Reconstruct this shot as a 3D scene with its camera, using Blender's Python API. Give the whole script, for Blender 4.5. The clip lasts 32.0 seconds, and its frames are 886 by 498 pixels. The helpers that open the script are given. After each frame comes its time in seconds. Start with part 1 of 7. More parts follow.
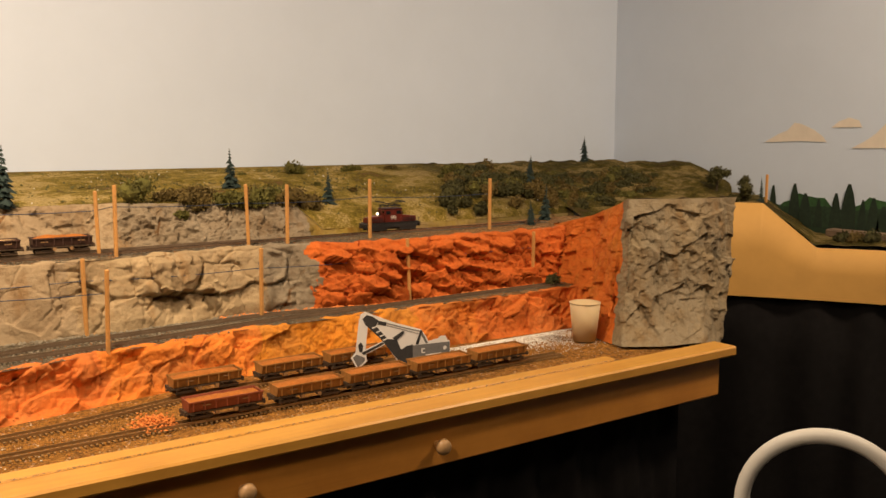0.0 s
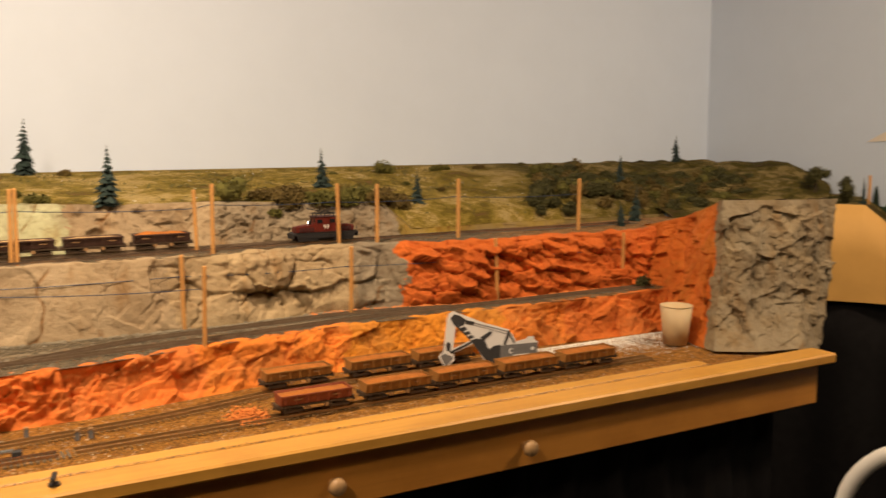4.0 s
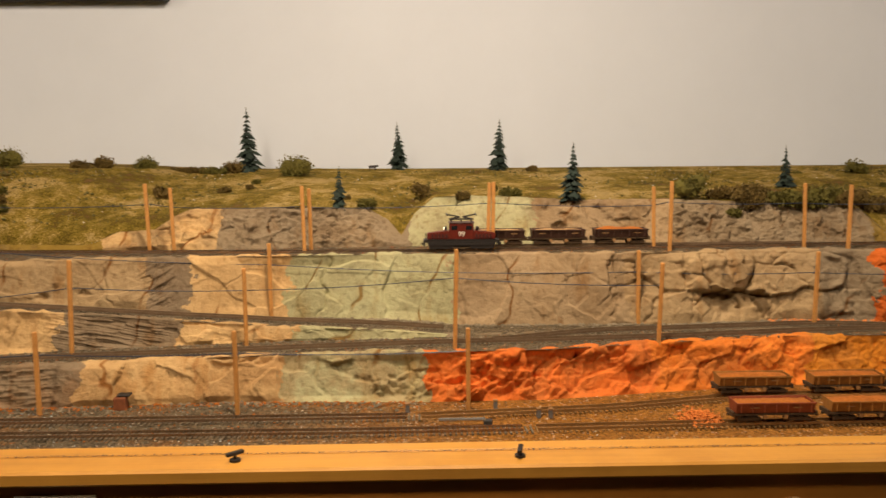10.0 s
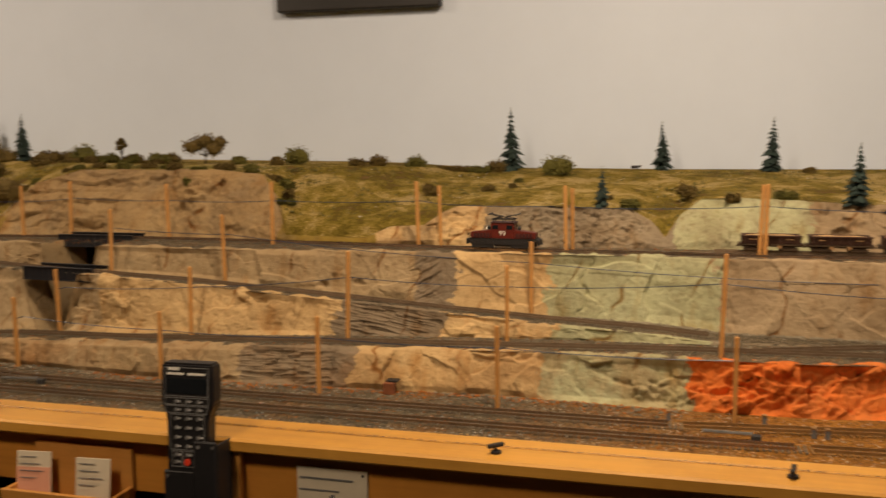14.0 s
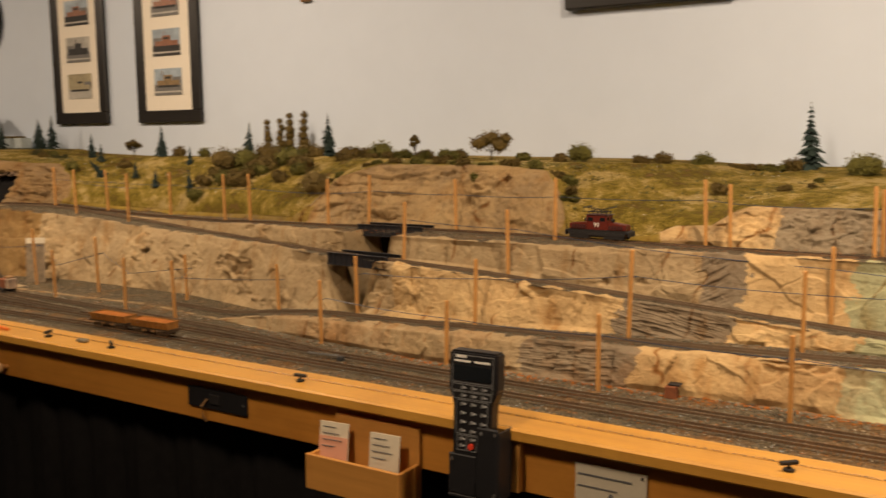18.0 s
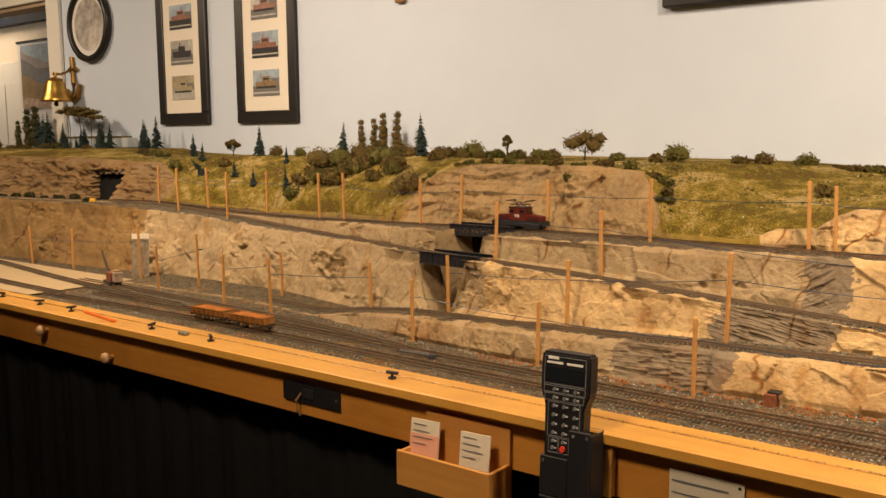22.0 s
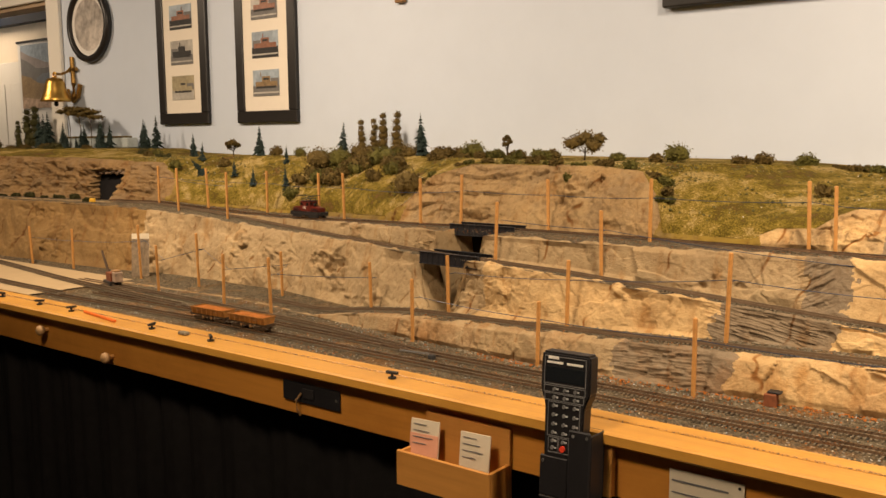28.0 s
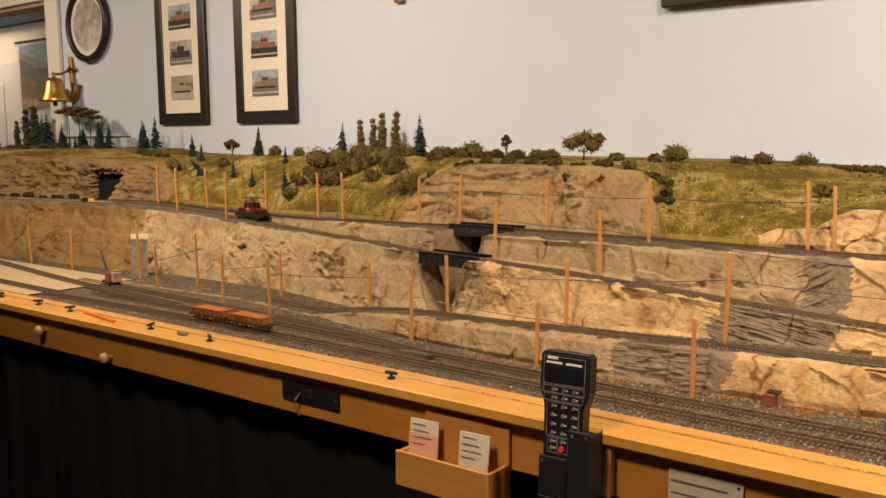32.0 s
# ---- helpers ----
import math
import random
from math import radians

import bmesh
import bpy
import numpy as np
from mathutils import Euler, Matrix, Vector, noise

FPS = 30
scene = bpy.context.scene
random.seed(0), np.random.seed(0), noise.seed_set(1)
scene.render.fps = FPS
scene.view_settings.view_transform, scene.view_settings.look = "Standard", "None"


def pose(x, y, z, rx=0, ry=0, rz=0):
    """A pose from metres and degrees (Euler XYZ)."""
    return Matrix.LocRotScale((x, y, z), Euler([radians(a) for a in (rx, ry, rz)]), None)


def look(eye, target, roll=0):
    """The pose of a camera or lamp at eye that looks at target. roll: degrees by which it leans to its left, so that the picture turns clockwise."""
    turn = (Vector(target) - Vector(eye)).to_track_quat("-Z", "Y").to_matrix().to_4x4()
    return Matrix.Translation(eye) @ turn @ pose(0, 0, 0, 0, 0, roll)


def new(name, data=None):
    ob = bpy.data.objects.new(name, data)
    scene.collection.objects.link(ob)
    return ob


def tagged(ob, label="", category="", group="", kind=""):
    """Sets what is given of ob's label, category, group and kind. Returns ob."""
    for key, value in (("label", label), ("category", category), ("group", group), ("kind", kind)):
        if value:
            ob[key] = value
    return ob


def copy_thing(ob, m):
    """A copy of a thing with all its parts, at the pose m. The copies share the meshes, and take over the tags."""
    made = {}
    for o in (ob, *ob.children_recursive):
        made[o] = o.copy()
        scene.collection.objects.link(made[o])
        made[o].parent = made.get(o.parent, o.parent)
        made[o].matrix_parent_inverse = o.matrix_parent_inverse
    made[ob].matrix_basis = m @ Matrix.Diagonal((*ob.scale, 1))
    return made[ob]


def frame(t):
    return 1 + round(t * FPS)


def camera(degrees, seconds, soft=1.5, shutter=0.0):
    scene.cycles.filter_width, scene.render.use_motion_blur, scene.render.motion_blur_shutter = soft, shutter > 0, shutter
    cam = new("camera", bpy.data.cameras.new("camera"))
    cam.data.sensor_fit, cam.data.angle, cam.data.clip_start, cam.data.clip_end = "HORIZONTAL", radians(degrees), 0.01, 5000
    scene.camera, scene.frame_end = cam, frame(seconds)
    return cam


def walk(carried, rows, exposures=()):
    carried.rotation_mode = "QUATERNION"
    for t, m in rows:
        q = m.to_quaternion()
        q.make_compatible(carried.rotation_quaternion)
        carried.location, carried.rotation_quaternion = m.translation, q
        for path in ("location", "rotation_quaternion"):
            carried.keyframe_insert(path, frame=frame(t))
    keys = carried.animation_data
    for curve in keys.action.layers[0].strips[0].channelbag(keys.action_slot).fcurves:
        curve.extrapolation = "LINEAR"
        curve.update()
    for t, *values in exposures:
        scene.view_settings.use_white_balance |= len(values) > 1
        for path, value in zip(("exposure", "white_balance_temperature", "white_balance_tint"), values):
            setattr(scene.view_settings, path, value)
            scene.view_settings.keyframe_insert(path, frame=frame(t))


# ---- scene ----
cam = camera(52.8, 32.0, soft=1.5, shutter=1.2)
REACH = 0.0666   # the lens stands this far ahead of the tripod's axis


def tripod(yaw, pitch, roll):
    """The camera on its tripod, 1.5 m up, turned by yaw; 0 faces the long wall."""
    a = radians(yaw)
    return pose(-REACH * math.sin(a), REACH * math.cos(a), 1.5, 90 + pitch, roll, yaw)


PATH = [
    (0.0, tripod(-34.76, -7.17, 0.03)),
    (2.0, tripod(-34.76, -7.17, 0.03)),
    (2.5, tripod(-34.63, -7.17, 0.06)),
    (3.0, tripod(-33.75, -7.17, 0.06)),
    (3.5, tripod(-31.57, -7.17, 0.07)),
    (5.5, tripod(-22.57, -7.20, 0.23)),
    (6.0, tripod(-19.93, -7.20, 0.24)),
    (6.5, tripod(-16.98, -7.21, 0.24)),
    (7.0, tripod(-14.20, -7.21, 0.27)),
    (7.5, tripod(-12.26, -7.22, 0.28)),
    (8.0, tripod(-10.00, -7.22, 0.31)),
    (8.5, tripod(-7.73, -7.23, 0.36)),
    (9.0, tripod(-5.97, -7.23, 0.37)),
    (9.5, tripod(-3.25, -7.22, 0.40)),
    (10.0, tripod(-1.50, -7.21, 0.41)),
    (10.5, tripod(-0.49, -7.19, 0.42)),
    (11.0, tripod(1.31, -7.17, 0.41)),
    (11.5, tripod(3.38, -7.16, 0.42)),
    (12.0, tripod(5.77, -7.15, 0.41)),
    (12.5, tripod(8.49, -7.13, 0.41)),
    (13.0, tripod(10.82, -7.12, 0.42)),
    (13.5, tripod(12.35, -7.12, 0.44)),
    (14.0, tripod(14.63, -7.11, 0.44)),
    (14.5, tripod(16.98, -7.11, 0.45)),
    (16.5, tripod(24.84, -7.16, 0.48)),
    (17.0, tripod(27.79, -7.16, 0.49)),
    (17.5, tripod(29.76, -7.16, 0.49)),
    (18.0, tripod(32.05, -7.17, 0.49)),
    (18.5, tripod(33.96, -7.18, 0.47)),
    (19.0, tripod(35.41, -7.18, 0.47)),
    (19.5, tripod(37.06, -7.17, 0.45)),
    (20.0, tripod(37.86, -7.16, 0.45)),
    (20.5, tripod(37.78, -7.13, 0.45)),
    (29.8, tripod(37.78, -7.13, 0.45)),
    (30.0, tripod(37.72, -7.13, 0.45)),
    (32.0, tripod(37.72, -7.13, 0.45)),
]
walk(cam, PATH, exposures=[(0.0, 0.52, 6500, 10), (3.5, 0.53, 6500, 10), (5.5, 0.55, 6500, 10), (6.2, 0.46, 6500, 10), (7.0, 0.24, 6500, 10), (9.0, 0.22, 6500, 10), (11.0, 0.2, 6500, 10), (12.0, 0.0, 6500, 10), (14.0, -0.08, 6500, 10), (17.0, 0.18, 6500, 10), (18.0, 0.22, 6500, 10), (19.0, 0.30, 6500, 10), (20.0, 0.33, 6500, 10), (21.5, 0.54, 6500, 10), (29.8, 0.54, 6500, 10), (30.0, 0.52, 6100, 10), (32.0, 0.52, 6100, 10)])

# ---- light ----
world = bpy.data.worlds.new("world")
scene.world = world
world.use_nodes = True
world.node_tree.nodes["Background"].inputs[0].default_value = (1.0, 0.80, 0.66, 1)
world.node_tree.nodes["Background"].inputs[1].default_value = 0.10
EXPOSURE = 0.0
scene.view_settings.exposure = EXPOSURE


def lamp(x, y, z, watts, size, aim, spread=150):
    data = bpy.data.lights.new("ceiling_spot", "AREA")
    data.shape, data.size, data.energy, data.color, data.spread = "DISK", size, watts, (1.0, 0.76, 0.53), radians(spread)
    ob = new("ceiling_spot", data)
    ob.matrix_basis = look((x, y, z), aim)
    return ob


lamp(0.05, 1.05, 2.55, 19, 0.22, (0.05, 1.9, 1.2))
lamp(-2.3, 0.95, 2.55, 17, 0.22, (-2.3, 1.9, 1.2))
lamp(-4.5, 0.95, 2.55, 11, 0.22, (-4.3, 1.9, 1.2))
lamp(-0.8, -0.1, 2.6, 14, 0.30, (-1.0, 1.5, 1.2))
lamp(1.75, 0.40, 2.55, 14, 0.26, (2.1, 1.7, 1.3))
lamp(-6.6, 2.85, 2.6, 6.0, 0.5, (-6.5, 3.0, 0))

# ---- materials ----
MATS = {}


class Nodes:
    """A small writer of node trees."""

    def __init__(self, name):
        self.m = bpy.data.materials.new(name)
        self.m.use_nodes = True
        self.t = self.m.node_tree
        self.bsdf = self.t.nodes["Principled BSDF"]
        MATS[name] = self.m

    def add(self, kind, **sets):
        n = self.t.nodes.new(kind)
        for k, v in sets.items():
            if k in n.inputs:
                n.inputs[k].default_value = v
        return n

    def link(self, a, b):
        self.t.links.new(a, b)

    def noise(self, scale, detail=4.0, rough=0.6, coord=None):
        n = self.add("ShaderNodeTexNoise", Scale=scale, Detail=detail, Roughness=rough)
        if coord is not None:
            self.link(coord, n.inputs["Vector"])
        return n

    def coord(self, kind="Object"):
        return self.add("ShaderNodeTexCoord").outputs[kind]

    def ramp(self, fac, stops, mode="LINEAR"):
        n = self.add("ShaderNodeValToRGB")
        r = n.color_ramp
        r.interpolation = mode
        while len(r.elements) < len(stops):
            r.elements.new(0.5)
        while len(r.elements) > len(stops):
            r.elements.remove(r.elements[-1])
        for e, (p, c) in zip(r.elements, stops):
            e.position = p
        for e, (p, c) in zip(r.elements, stops):
            e.color = (*c, 1)
        self.link(fac, n.inputs["Fac"])
        return n.outputs["Color"]

    def mix(self, a, b, fac=0.5, blend="MIX"):
        n = self.add("ShaderNodeMix")
        n.data_type, n.blend_type = "RGBA", blend
        for socket, v in ((n.inputs[0], fac), (n.inputs[6], a), (n.inputs[7], b)):
            if isinstance(v, (int, float)):
                socket.default_value = v
            elif isinstance(v, tuple):
                socket.default_value = (*v, 1)
            else:
                self.link(v, socket)
        return n.outputs[2]

    def maths(self, op, a, b=0.0):
        n = self.add("ShaderNodeMath")
        n.operation = op
        for socket, v in zip(n.inputs, (a, b)):
            if isinstance(v, (int, float)):
                socket.default_value = v
            else:
                self.link(v, socket)
        return n.outputs[0]

    def bump(self, height, strength, distance):
        n = self.add("ShaderNodeBump", Strength=strength, Distance=distance)
        self.link(height, n.inputs["Height"])
        self.link(n.outputs["Normal"], self.bsdf.inputs["Normal"])

    def finish(self, colour, rough=0.6, metal=0.0, spec=0.5):
        if isinstance(colour, tuple):
            self.bsdf.inputs["Base Color"].default_value = (*colour, 1)
        else:
            self.link(colour, self.bsdf.inputs["Base Color"])
        if isinstance(rough, (int, float)):
            self.bsdf.inputs["Roughness"].default_value = rough
        else:
            self.link(rough, self.bsdf.inputs["Roughness"])
        self.bsdf.inputs["Metallic"].default_value = metal
        self.bsdf.inputs["Specular IOR Level"].default_value = spec
        return self.m


def plain(name, colour, rough=0.6, metal=0.0, scale=60.0, vary=0.25, bump=0.15, depth=0.0006, spec=0.4):
    """A painted or raw surface with fine mottling at two scales."""
    n = Nodes(name)
    co = n.coord()
    a, b = n.noise(scale, 5, 0.65, co), n.noise(scale * 0.13, 3, 0.5, co)
    f = n.maths("ADD", n.maths("MULTIPLY", a.outputs["Fac"], 0.6), n.maths("MULTIPLY", b.outputs["Fac"], 0.4))
    lo, hi = tuple(c * (1 - vary) for c in colour), tuple(min(1, c * (1 + vary)) for c in colour)
    n.bump(a.outputs["Fac"], bump, depth)
    return n.finish(n.ramp(f, [(0.3, lo), (0.7, hi)]), rough, metal, spec)


def rock(name, bands, x0=-4.4, x1=1.8, wobble=0.045, lean=0.0, mottle=None, patch=0.0, cracks=0.0, grain=0.55, bumpy=0.0031, chips=0.38):
    """Plaster rock, painted in bands along the layout: bands is a list of (x, colour)."""
    n = Nodes(name)
    co = n.coord()
    sep = n.add("ShaderNodeSeparateXYZ")
    n.link(co, sep.inputs[0])
    wob = n.noise(26, 4, 0.6, co)
    x = n.maths("ADD", sep.outputs[0], n.maths("MULTIPLY", n.maths("SUBTRACT", wob.outputs["Fac"], 0.5), wobble * 2))
    x = n.maths("ADD", x, n.maths("MULTIPLY", n.maths("SUBTRACT", sep.outputs[2], 1.2), lean))
    fac = n.maths("DIVIDE", n.maths("SUBTRACT", x, x0), x1 - x0)
    base = n.ramp(fac, [(max(0.0, (bx - x0) / (x1 - x0)), c) for bx, c in bands], "CONSTANT")
    if mottle:
        spots = n.noise(9, 6, 0.75, co)
        base = n.mix(base, mottle, n.ramp(spots.outputs["Fac"], [(0.46, (0, 0, 0)), (0.60, (patch, patch, patch))]))
    dust = n.noise(5.5, 5, 0.6, co)
    base = n.mix(base, n.mix(base, (1.16, 1.16, 1.14), 1.0, "MULTIPLY"), n.ramp(dust.outputs["Fac"], [(0.45, (0, 0, 0)), (0.62, (1, 1, 1))]))
    fine, broad, grit = n.noise(75, 5, 0.62, co), n.noise(12, 4, 0.55, co), n.noise(420, 3, 0.6, co)
    col = n.mix(base, n.ramp(broad.outputs["Fac"], [(0.32, (0.70, 0.64, 0.57)), (0.66, (1.0, 1.0, 1.0))]), 0.7, "MULTIPLY")
    col = n.mix(col, n.ramp(fine.outputs["Fac"], [(0.32, (0.55, 0.48, 0.41)), (0.48, (1.0, 1.0, 1.0))]), grain, "MULTIPLY")
    col = n.mix(col, n.ramp(grit.outputs["Fac"], [(0.64, (0, 0, 0)), (0.76, (0.26, 0.22, 0.17))]), 0.4, "ADD")
    # brown wash run down in streaks
    down = n.add("ShaderNodeMapping")
    down.inputs["Scale"].default_value = (1.0, 0.6, 0.30)
    down.inputs["Rotation"].default_value = (0.0, 0.25, 0.0)
    n.link(co, down.inputs["Vector"])
    wash = n.noise(24, 4, 0.6, down.outputs["Vector"])
    col = n.mix(col, n.mix(col, (0.80, 0.66, 0.50), 1.0, "MULTIPLY"), n.ramp(wash.outputs["Fac"], [(0.54, (0, 0, 0)), (0.70, (1, 1, 1))]))
    relief = n.maths("ADD", fine.outputs["Fac"], n.maths("MULTIPLY", grit.outputs["Fac"], 0.25))
    if cracks:
        # upright seams at uneven spacing, washed brown in places
        bend = n.noise(5.0, 3, 0.55, co)
        run_ = n.maths("ADD", n.maths("MULTIPLY", sep.outputs[0], cracks), n.maths("ADD", n.maths("MULTIPLY", bend.outputs["Fac"], 1.5), n.maths("MULTIPLY", sep.outputs[2], -cracks * 0.35)))
        near_ = n.maths("ABSOLUTE", n.maths("SUBTRACT", n.maths("FRACT", run_), 0.5))
        where = n.ramp(n.noise(14.0, 3, 0.6, co).outputs["Fac"], [(0.48, (1.0, 1.0, 1.0)), (0.58, (0.56, 0.37, 0.20))])
        line_ = n.ramp(near_, [(0.010, (1.0, 1.0, 1.0)), (0.032, (0.0, 0.0, 0.0))])
        col = n.mix(col, n.mix(col, where, 1.0, "MULTIPLY"), line_)
        crack = n.maths("MINIMUM", n.maths("MULTIPLY", near_, 30.0), 1.0)
        relief = n.maths("ADD", relief, n.maths("MULTIPLY", crack, 0.35))
    cell = n.add("ShaderNodeTexVoronoi", Scale=46.0, Detail=2.0, Roughness=0.6)
    cell.distance = "CHEBYCHEV"
    warp = n.add("ShaderNodeVectorMath")
    warp.operation = "MULTIPLY_ADD"
    warp.inputs[1].default_value = (0.05, 0.05, 0.05)
    n.link(broad.outputs["Color"], warp.inputs[0])
    n.link(co, warp.inputs[2])
    n.link(warp.outputs[0], cell.inputs["Vector"])
    relief = n.maths("ADD", relief, n.maths("MULTIPLY", cell.outputs["Distance"], -chips))
    n.bump(relief, 0.9, bumpy)
    return n.finish(col, 0.85, 0.0, 0.25)


def gravel(name, bands, stones, x0=-4.8, x1=1.8, scale=330.0, rust=0.55, contrast=1.0):
    """Ballast and dirt: each stone of its own tone, rust washed over in patches."""
    n = Nodes(name)
    co = n.coord()
    sep = n.add("ShaderNodeSeparateXYZ")
    n.link(co, sep.inputs[0])
    wob = n.noise(18, 4, 0.65, co)
    x = n.maths("ADD", sep.outputs[0], n.maths("MULTIPLY", n.maths("SUBTRACT", wob.outputs["Fac"], 0.5), 0.35))
    base = n.ramp(n.maths("DIVIDE", n.maths("SUBTRACT", x, x0), x1 - x0), [(max(0.0, (bx - x0) / (x1 - x0)), c) for bx, c in bands])
    patch = n.noise(11, 6, 0.72, co)
    base = n.mix(base, stones, n.ramp(patch.outputs["Fac"], [(0.50, (0, 0, 0)), (0.64, (rust, rust, rust))]))
    cells = n.add("ShaderNodeTexVoronoi", Scale=scale)
    n.link(co, cells.inputs["Vector"])
    tone = n.add("ShaderNodeSeparateColor")
    n.link(cells.outputs["Color"], tone.inputs[0])
    lo, mid = 1 - 0.62 * contrast, 1 - 0.25 * contrast
    shade = n.ramp(tone.outputs[0], [(0.0, (lo, lo, lo)), (0.35, (mid, mid, mid * 0.96)), (0.7, (1.0, 0.98, 0.94)), (0.94, (1.25, 1.25, 1.25))])
    col = n.mix(base, shade, 1.0, "MULTIPLY")
    speck = n.ramp(tone.outputs[1], [(0.955, (0, 0, 0)), (0.965, (0.30 * contrast, 0.29 * contrast, 0.27 * contrast))], "CONSTANT")
    col = n.mix(col, speck, 0.8, "ADD")
    soil = n.noise(70, 5, 0.7, co)
    col = n.mix(col, n.ramp(soil.outputs["Fac"], [(0.35, (0.5, 0.46, 0.42)), (0.6, (1.0, 1.0, 1.0))]), 0.7, "MULTIPLY")
    n.bump(n.maths("ADD", n.maths("MULTIPLY", cells.outputs["Distance"], -2.0), soil.outputs["Fac"]), 0.9, 0.003)
    return n.finish(col, 0.9, 0.0, 0.2)


def grass(name, tones, dark_from=0.95, dark=None):
    """Flocked grass: tones run from bare earth over olive to straw, in patches and flecks."""
    n = Nodes(name)
    co = n.coord()
    big, mid, fine = n.noise(6.5, 5, 0.65, co), n.noise(38, 5, 0.7, co), n.noise(330, 4, 0.7, co)
    f = n.maths("ADD", n.maths("MULTIPLY", big.outputs["Fac"], 0.52), n.maths("ADD", n.maths("MULTIPLY", mid.outputs["Fac"], 0.30), n.maths("MULTIPLY", fine.outputs["Fac"], 0.18)))
    col = n.ramp(f, [(0.395 + 0.042 * k, c) for k, c in enumerate(tones)])
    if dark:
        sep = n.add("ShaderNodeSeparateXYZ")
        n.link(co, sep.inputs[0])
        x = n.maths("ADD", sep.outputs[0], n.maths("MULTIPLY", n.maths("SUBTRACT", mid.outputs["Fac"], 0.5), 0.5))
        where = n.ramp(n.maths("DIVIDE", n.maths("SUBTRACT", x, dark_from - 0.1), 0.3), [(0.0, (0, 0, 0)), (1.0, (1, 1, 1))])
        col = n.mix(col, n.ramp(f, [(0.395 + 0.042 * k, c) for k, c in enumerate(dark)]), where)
    tuft = n.ramp(fine.outputs["Fac"], [(0.36, (0.45, 0.43, 0.38)), (0.58, (1.0, 1.0, 1.0)), (0.72, (1.35, 1.3, 1.1))])
    col = n.mix(col, tuft, 0.85, "MULTIPLY")
    n.bump(n.maths("ADD", fine.outputs["Fac"], n.maths("MULTIPLY", mid.outputs["Fac"], 1.2)), 1.0, 0.006)
    return n.finish(col, 0.95, 0.0, 0.1)


def wood(name, colour, rough=0.45, grain=9.0, vary=0.3, coat=0.0):
    """Varnished wood with its grain along x."""
    n = Nodes(name)
    co = n.coord()
    m = n.add("ShaderNodeMapping")
    m.inputs["Scale"].default_value = (0.05, 1.0, 1.0)
    n.link(co, m.inputs["Vector"])
    a, b, c = n.noise(grain * 12, 5, 0.65, m.outputs["Vector"]), n.noise(grain * 2.2, 4, 0.6, m.outputs["Vector"]), n.noise(5, 5, 0.7, co)
    f = n.maths("ADD", n.maths("MULTIPLY", a.outputs["Fac"], 0.45), n.maths("MULTIPLY", b.outputs["Fac"], 0.55))
    lo, hi = (colour[0] * (1 - vary), colour[1] * (1 - vary * 1.15), colour[2] * (1 - vary * 1.3)), tuple(min(1, k * (1 + vary * 0.7)) for k in colour)
    col = n.ramp(f, [(0.36, lo), (0.5, colour), (0.64, hi)])
    col = n.mix(col, n.ramp(c.outputs["Fac"], [(0.34, (0.74, 0.68, 0.60)), (0.55, (1.0, 1.0, 1.0))]), 0.6, "MULTIPLY")
    n.bump(f, 0.12, 0.001)
    n.bsdf.inputs["Coat Weight"].default_value = coat
    n.bsdf.inputs["Coat Roughness"].default_value = 0.3
    return n.finish(col, rough, 0.0, 0.4)


TAN, PALE, GREY, GREEN = (0.52, 0.360, 0.172), (0.365, 0.270, 0.150), (0.235, 0.19, 0.128), (0.375, 0.375, 0.222)
TAUPE, ORANGE, YELLOW, RED = (0.325, 0.243, 0.145), (0.64, 0.168, 0.028), (0.68, 0.255, 0.022), (0.53, 0.122, 0.018)
BROWN, SLATE, GRASS, DGRASS = (0.335, 0.230, 0.110), (0.185, 0.148, 0.095), (0.24, 0.165, 0.028), (0.125, 0.092, 0.02)
FAR, EMBER = (0.25, 0.158, 0.068), (0.68, 0.205, 0.028)
LAYERS = (0.220, 0.170, 0.112)
OCHRE, DIRT = (0.255, 0.158, 0.06), (0.44, 0.20, 0.038)
rock("rock_lower", [(-4.4, PALE), (-0.74, LAYERS), (-0.545, TAN), (-0.225, GREEN), (-0.01, ORANGE), (0.36, EMBER), (0.62, YELLOW), (0.95, EMBER), (1.08, ORANGE)], cracks=7.0, mottle=(0.33, 0.16, 0.055), patch=0.35)
rock("rock_ramp", [(-4.4, OCHRE), (-2.5, PALE), (-1.1, TAN), (-0.62, LAYERS), (-0.41, TAN), (-0.23, GREEN), (0.02, GREY)], cracks=6.0)
rock("rock_middle", [(-4.4, PALE), (-0.50, LAYERS), (-0.42, TAN), (-0.245, GREEN), (0.035, TAUPE), (0.36, PALE), (0.70, GREY), (0.80, RED)], cracks=8.0)
rock("rock_upper", [(-4.4, FAR), (-2.66, GRASS), (-1.57, BROWN), (-0.82, GRASS), (-0.605, TAN), (-0.385, GREY), (-0.035, GREEN), (0.205, TAUPE), (0.47, GREY), (0.87, GRASS), (1.3, DGRASS)], cracks=7.0, mottle=(0.20, 0.145, 0.085), patch=0.55, wobble=0.03, grain=0.7, bumpy=0.0042)
OLIVES = [(0.21, 0.12, 0.045), (0.14, 0.10, 0.018), (0.22, 0.165, 0.026), (0.33, 0.235, 0.05), (0.50, 0.37, 0.15)]
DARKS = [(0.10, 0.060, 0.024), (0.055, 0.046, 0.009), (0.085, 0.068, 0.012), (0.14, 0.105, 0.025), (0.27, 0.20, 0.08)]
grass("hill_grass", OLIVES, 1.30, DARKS)
